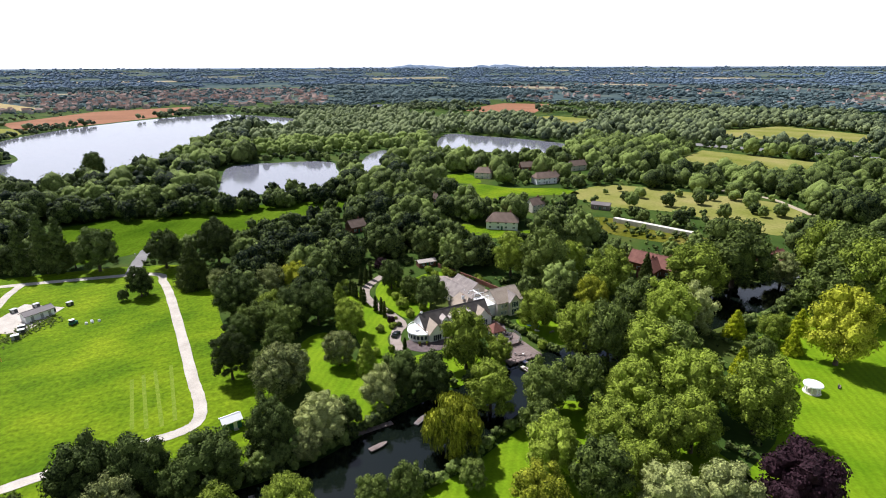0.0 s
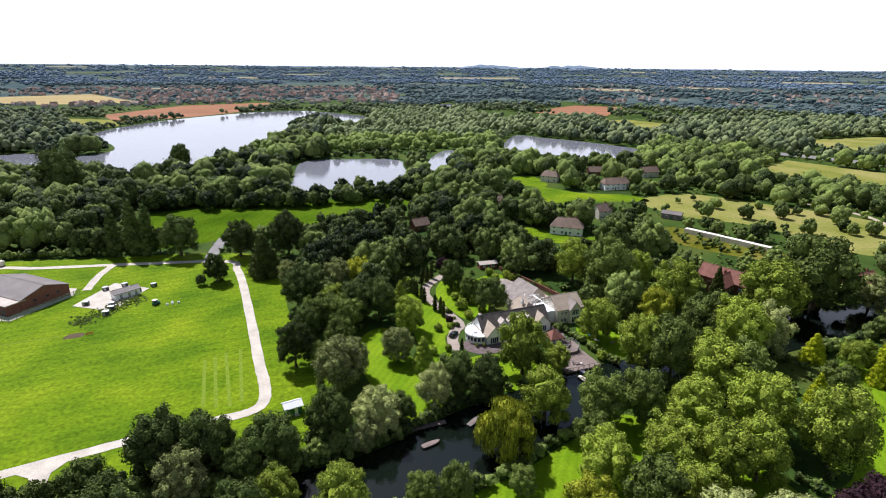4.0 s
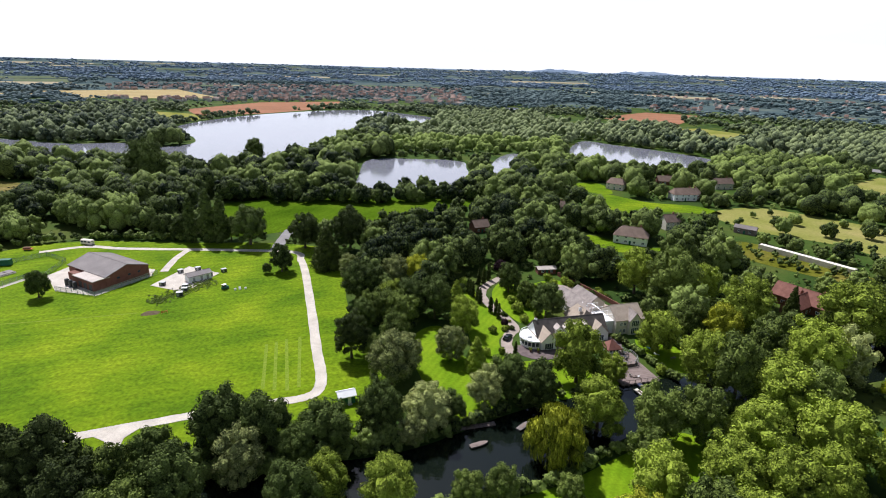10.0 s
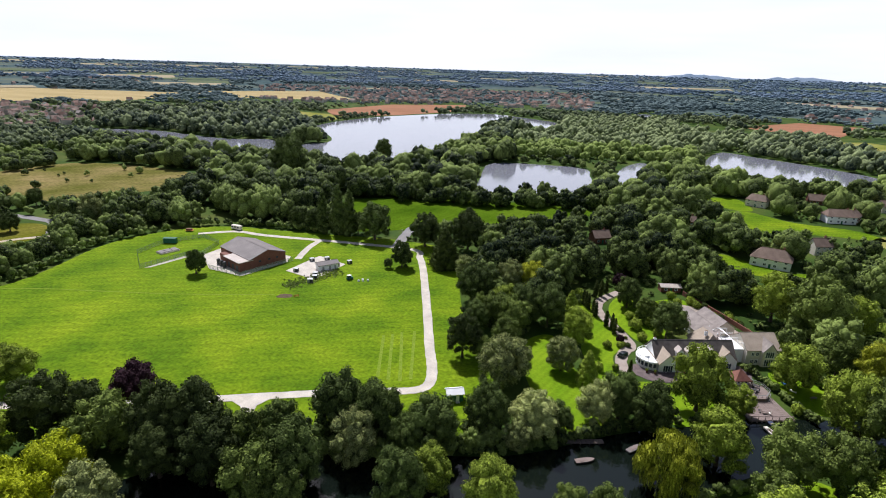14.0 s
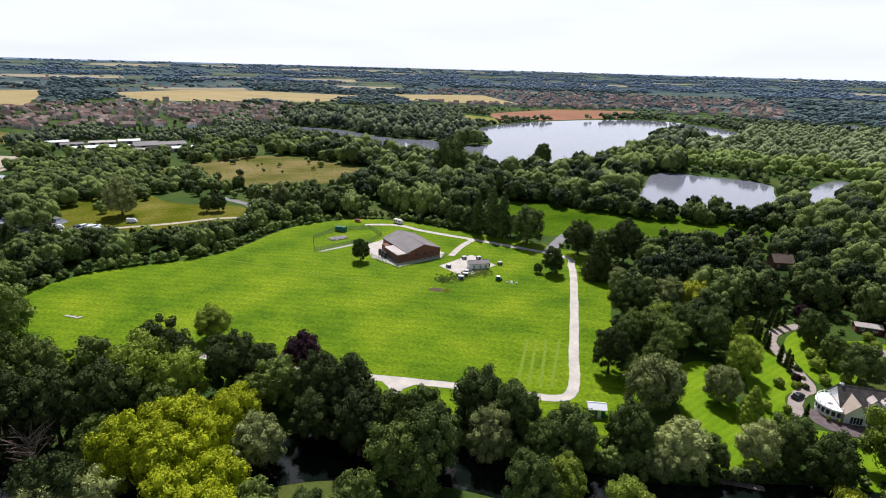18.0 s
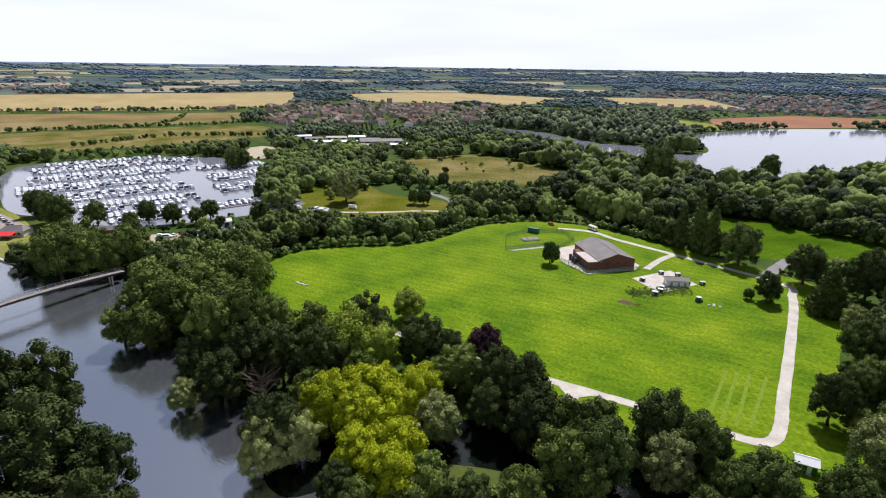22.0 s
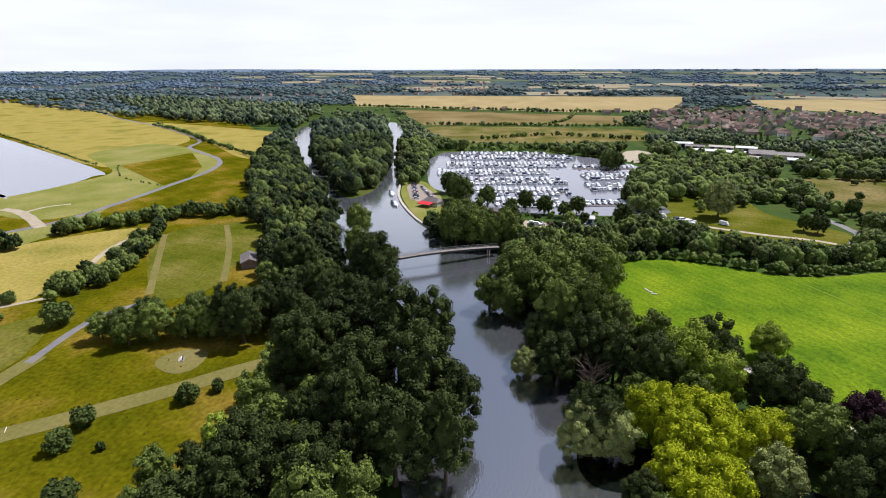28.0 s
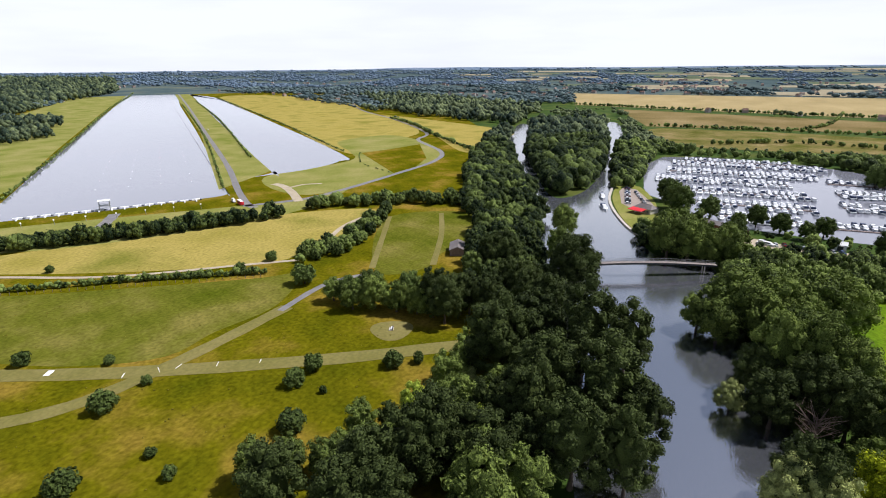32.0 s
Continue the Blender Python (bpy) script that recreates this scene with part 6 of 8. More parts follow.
# name, leaf, form, clumps, sprays, spray size, crown height ratio, centre height in radii, label
KINDS = {
    "dark": ("broadleaf_tree", "dark_leaf", "round", 46, 4200, 0.043, 1.2, 1.14, "dark green broadleaf tree with a dense rounded crown"),
    "oak": ("broadleaf_tree", "oak_leaf", "round", 40, 4200, 0.043, 1.2, 1.14, "fresh green broadleaf tree with a lumpy crown"),
    "pale": ("willow_tree", "pale_leaf", "round", 48, 4200, 0.040, 1.2, 1.14, "grey-green bushy willow tree"),
    "wood": ("woodland_tree", "copse_leaf", "round", 34, 2600, 0.055, 1.2, 1.14, "woodland tree with a dense green crown"),
    "lime": ("broadleaf_tree", "lime_leaf", "round", 42, 4400, 0.042, 1.2, 1.14, "yellow-green broadleaf tree in full leaf"),
    "gold": ("broadleaf_tree", "gold_leaf", "round", 46, 4800, 0.040, 1.15, 1.2, "tall tree with golden yellow leaves"),
    "purple": ("copper_beech", "purple_leaf", "round", 36, 3600, 0.046, 1.0, 1.1, "dark purple-leaved copper beech tree"),
    "willow": ("weeping_willow", "lime_leaf", "weep", 28, 4200, 0.055, 1.1, 1.15, "weeping willow with hanging yellow-green branches"),
    "bush": ("bush", "dark_leaf", "round", 16, 640, 0.13, 0.9, 0.75, "dark rounded bush in rough grass"),
    "willow_tall": ("willow_tree", "copse_leaf", "round", 54, 4400, 0.042, 1.5, 1.5, "tall olive-green willow leaning over the river"),
    # these two kinds wear the leaf colour with cloud shade in it
    "alder": ("alder_tree", "shaded_leaf", "round", 50, 4400, 0.042, 1.3, 1.3, "very dark green broadleaf, cloud shade put into its leaf colour"),
    "poplar": ("poplar_tree", "shaded_leaf", "round", 52, 4400, 0.044, 1.55, 1.6, "tall poplar on the river bank, cloud shade in its dark green"),
    "shrub": ("garden_shrub", "oak_leaf", "round", 13, 380, 0.17, 0.85, 0.7, "rounded green garden shrub in a bed"),
    "cypress": ("cypress", "fir_leaf", "column", 22, 700, 0.17, 1.0, 3.5, "slender dark green columnar cypress"),
    "fir": ("conifer", "fir_leaf", "cone", 34, 2000, 0.075, 1.0, 1.05, "tall dark conical conifer"),
    "yew": ("conifer", "fir_leaf", "yew", 44, 3600, 0.05, 1.0, 1.05, "broad dark spreading conifer"),
    "pillar": ("poplar_tree", "dark_leaf", "column", 30, 1500, 0.13, 1.0, 3.5, "dark columnar poplar tree"),
    "larch": ("conifer", "oak_leaf", "yew", 44, 3200, 0.05, 1.0, 1.05, "light green conical conifer in the garden"),
    "goldfir": ("conifer", "gold_leaf", "yew", 36, 2400, 0.06, 1.0, 1.05, "golden-leaved conical conifer on the lawn"),
}
VARIANTS = {}


def tree_variant(kind, k):
    """One of three built trees of a kind; the others are copies of it."""
    if (kind, k) not in VARIANTS:
        name, leaf, form, clumps, sprays, spray, flat, mid, label = KINDS[kind]
        root = empty(name, 0, 0)
        v, f = crown_arrays(17 * k + len(kind) * 5 + clumps, clumps, sprays, spray, flat, form)
        if form == "yew":
            v = v * np.array([1.0, 1.0, 1.15])
            mid = 1.2
        if form == "cone":
            v = v * np.array([1.0, 1.0, 1.75])
            mid = 1.85
        if form == "round":
            v = v / np.percentile(np.hypot(v[:, 0], v[:, 1]), 97)
            if flat > 1:
                v[:, 2] *= 1.04
        crown = new("crown", fast_mesh("crown", v + np.array([0, 0, mid]), f, M[leaf], smooth=False))
        crown.parent = root
        trunk = new("trunk", trunk_mesh("trunk", mid * 0.75, 0.07, 0 if form in ("cone", "column", "yew") else 5, 0.55, k))
        trunk.parent = root
        tagged(root, label, "bush" if kind in ("bush", "shrub") else "tree", "trees and shrubs")
        VARIANTS[kind, k] = [root, False]
    return VARIANTS[kind, k]


PLANTED = []


def plant(kind, x, y, r):
    k = random.randrange(3)
    slot = tree_variant(kind, k)
    m = pose(x, y, 0, 0, 0, random.uniform(0, 360)) @ Matrix.Diagonal((r * random.uniform(0.92, 1.10), r * random.uniform(0.92, 1.10), r * random.uniform(0.92, 1.12), 1))
    PLANTED.append((x, y, r))
    ob = copy_thing(slot[0], m) if slot[1] else slot[0]
    ob.matrix_basis, slot[1] = m, True
    return ob


def grove(kind, rows):
    for x, y, r in rows:
        plant(kind, x, y, r)


grove("dark", [(-349, -14, 8.5), (-384, -23, 7), (-335, 27, 5.6), (-326, 38, 5.1), (-318, 49, 4.2), (-296, 16, 5.6), (-494, 116, 7.2), (-485, 113, 6.7), (-487, 122, 6.8), (-294, 78, 6.2), (-286, 91, 6.6)])
grove("alder", [(-174, 26, 6.8), (-165, 24, 6.3), (-167, 33, 6.5), (-104, 22, 7.4)])
grove("dark", [(-177, 768, 7.1), (-177, 759, 6.3), (-169, 763, 6.4), (-245, 380, 6.7), (-237, 374, 7.8), (-235, 383, 6.8), (-115, 243, 9.2)])
grove("alder", [(-86, -43, 7.2), (-79, -37, 6.5), (-88, -34, 6.3), (-132, 18, 7), (-146, 15, 6.7), (-133, 34, 7.3), (-138, 27, 7.5), (-159, -89, 7.1), (-152, -82, 6.8), (-161, -80, 7.1), (-172, -46, 6.4), (-168, -55, 7.4), (-162, -47, 8), (-191, -45, 10.6), (-205, -84, 7.1), (-207, -75, 7), (-214, -81, 6.8), (-169, -71, 6.2), (-163, -77, 6)])
grove("dark", [(-362, -19, 7.1), (-343, 3, 6.3), (-326, 58, 5.6), (-323, 17, 4.3), (-327, 38, 5.2), (-405, -23, 4.9)])
grove("alder", [(-160, -69, 5.9), (-189, -60, 5.9), (-187, -69, 5.9), (-181, -63, 6.7), (-84, -52, 8), (-137, -46, 10.5), (-59, -61, 6.2), (-64, -54, 6), (-68, -61, 7.2), (-57, -76, 7.2), (-78, -54, 7.8), (-91, -69, 3.3), (-108, -41, 5.9), (-101, -46, 6.2), (-100, -38, 7.1)])
grove("wood", [(-269, -8, 9.8), (-267, -17, 8.8), (-258, -15, 9.1), (-260, -6, 9.2), (-259, 11, 8.5)])
grove("oak", [(-124, 59, 7.9), (-130, 52, 9.2), (-150, 85, 5.7)])
grove("wood", [(-267, 9, 7.9), (-265, 1, 7.4), (-257, 3, 7.6), (-229, -59, 7.8)])
grove("wood", [(-80, -40, 7.1), (-71, -37, 7.1), (-78, -31, 6.6)])
grove("wood", [(-197, 15, 10), (-186, 10, 10.4), (-181, 20, 9.7), (-191, 26, 9.7), (-194, 35, 9.8), (-196, 45, 8.4), (-206, 43, 9.6), (-204, 33, 8), (-184, 8, 5.8), (-183, 0, 6.2), (-176, 6, 6.8), (-274, -68, 8)])
grove("pale", [(-101, 19, 5.9), (-100, 26, 5.2), (-136, 9, 4.1)])
grove("wood", [(-184, 22, 6.4), (-177, 29, 7.2), (-186, 31, 7.5)])
grove("willow_tall", [(-159, 25, 7.9), (-150, 20, 8.1), (-150, 29, 8), (-152, 30, 6.2), (-147, 37, 7.1), (-155, 38, 6.4)])
grove("poplar", [(-123, -52, 9.1), (-135, -30, 10.4), (-141, -19, 8.8), (-110, -34, 8.9), (-110, -20, 9.6), (-109, -11, 7.2), (-90, -23, 8.3), (-92, -12, 7), (-99, -34, 7.4)])
grove("gold", [(-106, 36, 7.6), (-97, 40, 7), (-105, 45, 7.3), (-100, 58, 6.7), (-106, 51, 6.4), (-97, 49, 6.7), (-87, 35, 6.6), (-78, 37, 6.2), (-84, 43, 6.2)])
grove("wood", [(-75.1, 43.6, 5)])
grove("dark", [(-67, 49.7, 4.4)])
grove("wood", [(-61, 57, 4.7)])
grove("dark", [(-211, 470, 10), (-242, 361, 14.2)])
grove("dark", [(-163.9, 169.9, 4.6)])
grove("wood", [(-77, 29.1, 4.4)])
grove("wood", [(-72.8, 37.6, 4.2)])
grove("alder", [(-84, 28, 4.3)])
grove("dark", [(-72.3, 45, 3.8)])
grove("alder", [(-87, 242, 7.2), (-65, 243, 7.8)])
grove("dark", [(-86.7, 210.3, 5.3), (-92, 207, 2.2)])
grove("pale", [(-322, 141.9, 9.8)])
grove("dark", [(-293.9, 176.9, 4.4)])
grove("dark", [(-289.3, 181.7, 4.8)])
grove("pale", [(-266.6, 209.7, 6.9)])
grove("dark", [(-328.1, 224.2, 4.7)])
grove("dark", [(-363.7, 213.9, 4.9)])
grove("wood", [(-152.2, -130.7, 4.6), (-148.6, -119.4, 4.4), (-153, -112.1, 5.7), (-153.5, -102.9, 5.7), (-154.8, -94.7, 4.6)])
grove("dark", [(-154.8, -87.9, 3.3), (-160.3, -118.8, 5.4), (-162.3, -102.2, 6.1), (-160.3, -89.8, 6.4), (-153.4, -124, 4.9)])
grove("purple", [(7, 223, 3.1), (8, 171, 1.4), (80, 72, 7.6), (-108, 86, 6.5)])
grove("bush", [(-66, -144, 3.7), (-98, -105, 3.6), (-107, -105, 3.1), (-119, -84, 3.3), (-124, -78, 2.1), (-71, -191, 2.7), (-83, -166, 2.0), (-42, -122, 3.9), (-81, -92, 3.8), (-96, -82, 1.4), (-59, -116, 1.6), (-56, -106, 1.9), (-80, -145, 1.7), (-98, -95, 1.3), (-162, -153, 5.3), (-179, -187, 2.7), (-161, -189, 3.1), (-125, -269, 2.1)])
grove("shrub", [(13, 184, 2.4), (11, 192, 2.1), (16, 195, 2.6), (18, 188, 2.5), (27, 218, 2.1), (10, 206, 2.0), (8, 168, 1.3), (15, 176, 1.8), (12, 202, 1.8), (29, 211, 2.0), (34, 215, 2.1), (36, 212, 1.8), (20, 181, 1.8), (4, 166, 1.5), (7, 152, 1.4), (38, 134, 1.5), (36, 138, 1.2), (54, 146, 1.9), (56, 163, 1.6), (2, 150, 1.6)])
grove("cypress", [(-6, 199, 1.0), (-5, 197, 1.0), (-4, 195, 1.0), (-2, 192, 1.0), (-1, 189, 1.0), (3, 182, 1.0), (5, 180, 0.9), (6, 177, 0.9), (-2, 208, 1.1), (0, 210, 1.1), (2, 214, 1.1), (11, 151, 0.8)])
grove("yew", [(-69, 218, 7.8)])
grove("pillar", [(-144, 241, 3.5), (-136, 243, 3.8), (-130, 244, 3.5)])
grove("dark", [(-152, 247, 5.5), (-127, 248, 5), (-140, 252, 6), (-163, 246, 5)])
# garden, backwater and river-bank trees, each in its place
grove("oak", [(61, 209, 8.3), (123, 174, 11.1), (128, 138, 5.1), (91, 98, 8.3), (65, 110, 7), (54, 84, 5.7), (186, 185, 10.5)])
grove("wood", [(71, 198, 9.5), (145, 182, 12.7), (113, 125, 4.7), (86, 125, 7.6), (44, 114, 6.3), (39, 104, 4.8), (45, 83, 6.3), (186, 172, 11.3)])
grove("dark", [(-46, 185, 7.3), (-25, 175, 6.8), (-17, 174, 6.8), (-40, 164, 4.7), (-23, 108, 6.2), (-6, 115, 3.8), (8, 127, 5.9), (16, 124, 6.1), (-34, 99, 6.8), (10, 202, 5), (23, 180, 5.8)])
grove("alder", [(-91, 76, 7.1), (-83, 78, 7.9), (-74, 72, 6.3), (-86, 70, 5.8), (-110, 74, 6.5), (-118, 70, 7.3), (-134, 60, 8.3), (-124, 42, 7.3)])
grove("dark", [(-68, 88, 5.5), (-56, 96, 7.1), (-48, 97, 6.7)])
grove("dark", [(-39, 94, 4.8), (-57, 77, 6.7), (-34, 79, 5.9)])
grove("oak", [(-6, 165, 5.7), (28, 138, 7.7), (30, 116, 6.2), (-17, 88, 4.5), (90, 179, 8.7), (56, 159, 7.2), (95, 146, 8.6), (81, 108, 8), (38, 93, 5.8), (54, 97, 7), (63, 93, 6.8), (38, 139, 4.1), (-30, 86, 5.1), (-16, 82, 5.6)])
grove("pale", [(-56, 207, 4.8), (-36, 199, 6.1), (-9, 146, 4.9), (-24, 130, 6.7), (-21, 137, 5.3), (-12, 111, 6), (-15, 105, 3.6), (2, 122, 5.2), (106, 148, 7.5), (166, 181, 6.3), (56, 76, 6.3), (66, 74, 6.5), (-49, 89, 5.4), (-89, 56, 6.1)])
grove("oak", [(85, 203, 6.2), (78, 127, 8.7), (64, 141, 7.4), (72, 94, 6.7), (172, 149, 12.3)])
grove("wood", [(-34, 170, 5.9), (-27, 152, 4.9), (-33, 145, 3.5), (6, 89, 4), (-1, 88, 3.7), (16, 191, 3.9), (90, 156, 7.9), (70, 134, 8.3), (54, 115, 6.1), (159, 150, 9.9), (20, 91, 2.8), (-72, 80, 5.9), (-103, 73, 6.5), (-146, 49, 7.2), (-62, 70, 6.7), (-55, 70, 5.1)])
grove("lime", [(-27, 204, 6), (78, 165, 6.2), (137, 123, 9.4), (31, 79, 6)])
grove("poplar", [(-39, 143, 5.2)])
grove("larch", [(-10, 188, 3.8), (-1, 142, 4.1)])
grove("willow", [(18, 103, 6.1)])
grove("fir", [(112, 190, 3.6)])
grove("goldfir", [(119, 144, 3.8), (129, 131, 3.6), (142, 143, 3.8), (104, 121, 3.7)])

grove("pillar", [(-664, 306, 1.6), (-672, 318, 1.6), (-681, 328, 1.6), (-681, 335, 1.6), (-684, 343, 1.6), (-671, 344, 1.6), (-603, 315, 1.6), (-652, 349, 1.6), (-634, 351, 1.6), (-626, 352, 1.6), (-617, 352, 1.6), (-609, 352, 1.6), (-586, 345, 1.6), (-572, 341, 1.6), (-558, 336, 1.6)])


def beds(pts, n, size, seed):
    """Garden shrubs scattered over a bed."""
    rng = random.Random(seed)
    poly = np.array(pts, dtype=float)
    (x0, y0), (x1, y1) = poly.min(0), poly.max(0)
    done = 0
    while done < n:
        x, y = rng.uniform(x0, x1), rng.uniform(y0, y1)
        if inside(poly, x, y):
            plant(rng.choice(["shrub", "shrub", "bush"]), x, y, rng.uniform(*size))
            done += 1


beds([(13, 178), (24, 188), (27, 204), (18, 208), (13, 196)], 26, (0.8, 1.7), 51)
beds([(6, 172), (13, 166), (10, 176), (8, 186)], 8, (0.6, 1.1), 52)
beds([(-14, 176), (-2, 172), (-4, 200), (-12, 214)], 12, (1.0, 2.2), 53)
beds([(28, 128), (38, 130), (36, 140), (30, 138)], 7, (0.6, 1.2), 54)
beds([(30, 212), (46, 200), (54, 188), (58, 190), (44, 214)], 12, (0.8, 1.6), 55)

# a half-dead tree by the river: bare grey-brown limbs among the leaves
M["dead_wood"] = surface("dead_wood", [(0.16, 0.115, 0.085), (0.27, 0.20, 0.155)], 1.0, 9.0, stretch=(3, 3, 0.6))
dead_tree = tagged(empty("dead_tree", -126.5, 26.5, 0, 30), "half-dead tree with bare brown branches at the water", "tree")
for k, (ox, oy, h, sp) in enumerate(((0, 0, 7.5, 5.5), (1.6, -1.2, 6.0, 4.5), (-1.4, 1.0, 8.5, 4.8))):
    limb = new("trunk", trunk_mesh("trunk", h, 0.30, 11, sp, 40 + k))
    limb.data.materials[0] = M["dead_wood"]
    limb.parent, limb.location = dead_tree, (ox, oy, 0)
twigs_v, twigs_f, rng_d = [], [], random.Random(14)
for i in range(90):
    a, z0 = rng_d.uniform(0, 6.283), rng_d.uniform(5, 11)
    o = Vector((rng_d.uniform(1.5, 5) * math.cos(a), rng_d.uniform(1.5, 5) * math.sin(a), z0))
    e = o + Vector((rng_d.uniform(-1.6, 1.6), rng_d.uniform(-1.6, 1.6), rng_d.uniform(0.2, 2.0)))
    b = len(twigs_v)
    twigs_v += [o + Vector((0.05, 0, 0)), o + Vector((-0.03, 0.05, 0)), o + Vector((-0.03, -0.05, 0)), e]
    twigs_f += [(b, b + 1, b + 3), (b + 1, b + 2, b + 3), (b + 2, b, b + 3)]
mesh_ob("twigs", twigs_v, twigs_f, M["dead_wood"], dead_tree)

# ---- woods ----
WOODS = {"near": [], "mid": [], "far": []}


def wood(pts, gap=9.5, size=(4.2, 7.0), clear=2.5, seed=1, low=0.0, bright=0.0, east=0.0):
    """Fills an outline with trees, leaving open land, water and planted trees free."""
    rng = random.Random(seed)
    poly = np.array([tuple(p) for p in pts], dtype=float)
    x0, y0 = poly.min(0)
    x1, y1 = poly.max(0)
    y = y0
    while y < y1:
        x = x0
        while x < x1:
            px, py = x + rng.uniform(-0.4, 0.4) * gap, y + rng.uniform(-0.4, 0.4) * gap
            r = rng.uniform(*size)
            if rng.random() < low:
                r *= 0.5
            x += gap
            if inside(poly, px, py) and (clear < -20 or not is_open(px, py, max(0.0, clear + 0.3 * r))):
                d = math.hypot(px, py)
                if d > 200 and clear > 0:          # low growth along the near edge of clearings and water
                    if is_open(px * 1.05, py * 1.05):
                        r *= 0.35
                    elif is_open(px * 1.11, py * 1.11):
                        r *= 0.62
                if d < 420 and any((px - a) ** 2 + (py - b) ** 2 < (0.55 * (r + c)) ** 2 for a, b, c in PLANTED):
                    continue
                WOODS["near" if d < 190 else "mid" if d < 650 else "far"].append((px, py, r, min(1.5, rng.random() ** 1.4 + bright + (east if px > 30 else 0.0))))
        y += gap


# pale young wood beyond the ponds
wood([(-105, 560), (-140, 760), (-100, 1010), (60, 1120), (170, 820), (80, 620), (10, 570)], 10.5, (2.4, 7.2), seed=9, bright=0.65, low=0.2)
OPEN.append(np.array([(-105.0, 560), (-140, 760), (-100, 1010), (60, 1120), (170, 820), (80, 620), (10, 570)]))
# gardens and hedgerow trees beyond the house
wood([(52, 250), (70, 240), (150, 232), (320, 246), (520, 340), (640, 560), (420, 500), (120, 470), (60, 440), (40, 330)], 11.5, (3.4, 8.4), 1.0, seed=71, bright=0.0, low=0.35)
wood([(52, 250), (70, 240), (150, 232), (320, 246), (520, 340), (640, 560), (420, 500), (120, 470), (60, 440), (40, 330)], 8.0, (0.8, 2.4), 0.5, seed=72, bright=0.2)
OPEN.append(np.array([(52.0, 250), (70, 240), (150, 232), (320, 246), (520, 340), (640, 560), (420, 500), (120, 470), (60, 440), (40, 330)]))
# right-hand woods round the house and beyond
# cloud shade west and sunshine east of x = 30 go into the tint
wood([(-60, 236), (-45, 170), (-22, 118), (0, 128), (30, 140), (60, 138), (110, 160), (175, 200), (320, 230), (520, 330), (700, 560), (700, 900), (-700, 900), (-700, 560), (-450, 345), (-280, 345), (-262, 250), (-150, 246), (-100, 252)], 11.0, (3.6, 8.6), seed=2, bright=-0.12, east=0.30)
# dark belt behind the narrow field
wood([(-172, 327), (-124, 328), (-82, 333), (-29, 353), (0, 363), (0, 375), (-30, 368), (-85, 348), (-130, 344), (-178, 346)], 7.0, (3.8, 5.6), -40.0, seed=88, bright=-0.4)
# belt between the meadow and the marsh
wood([(-262, 40), (-248, 90), (-232, 140), (-240, 195), (-215, 240), (-262, 262), (-300, 200), (-300, 110), (-285, 45)], 8.5, (3.5, 6.0), 1.0, seed=3)
# shrubs in the marsh and the van field
wood([(-430, 215), (-430, 330), (-335, 340), (-300, 310), (-335, 250), (-385, 205)], 26.0, (0.6, 3.0), -40.0, seed=41)
wood([(-360, 130), (-385, 176), (-331, 170), (-312, 120)], 17.0, (1.2, 3.0), -40.0, seed=42)
wood([(143, 345), (182, 368), (221, 345), (262, 300), (240, 268), (214, 248), (190, 292), (156, 314)], 21.0, (2.0, 4.8), -40.0, seed=43)
wood([(124, 268), (134, 284), (144, 274), (160, 252), (168, 238), (152, 242)], 5.0, (0.8, 1.9), -40.0, seed=83, bright=0.1)
# east bank
wood([(160, 192), (190, 202), (330, 232), (440, 200), (440, 110), (275, 105), (265, 162), (195, 175), (172, 170)], 10.5, (4.4, 7.0), 1.0, seed=44)
# marina, lanes and estate
wood([(-600, -50), (-700, -95), (-690, 120), (-640, 170), (-520, 165), (-480, 158), (-570, 92), (-590, 80)], 11.0, (3.5, 6.0), 1.0, seed=11)
wood([(-430, -64), (-430, -44), (-470, -42), (-580, -48), (-690, -88), (-640, -92), (-520, -58)], 8.0, (3.5, 5.5), 0.5, seed=13)
wood([(-322, 8), (-300, -22), (-262, -8), (-240, 20), (-235, 60), (-262, 75), (-270, 110), (-295, 100), (-285, 60), (-288, 30)], 8.0, (3.2, 5.4), 1.0, seed=14)
wood([(-700, 468), (-640, 470), (-490, 405), (-345, 390), (-300, 356), (-345, 372), (-441, 360), (-640, 415)], 9.5, (2.4, 4.4), 1.0, seed=15)
wood([(-303, -36), (-269, -28), (-255, 11), (-288, 14), (-304, -14)], 7.5, (3.2, 5.0), -40.0, seed=81, bright=-0.1)
wood([(-407, -65), (-414, -50), (-519, -49), (-657, -46), (-728, -80), (-674, -95), (-531, -83)], 9.0, (3.2, 5.2), -40.0, seed=82, bright=-0.25)
wood([(-456, 125), (-469, 156), (-390, 187), (-358, 170), (-368, 147), (-367, 130), (-329, 110), (-330, 91), (-387, 102)], 8.0, (2.6, 5.4), -40.0, seed=86)
wood([(-524, 176), (-458, 187), (-354, 203), (-302, 219), (-329, 225), (-395, 222), (-499, 205)], 7.5, (2.2, 4.6), -40.0, seed=87, bright=-0.1)
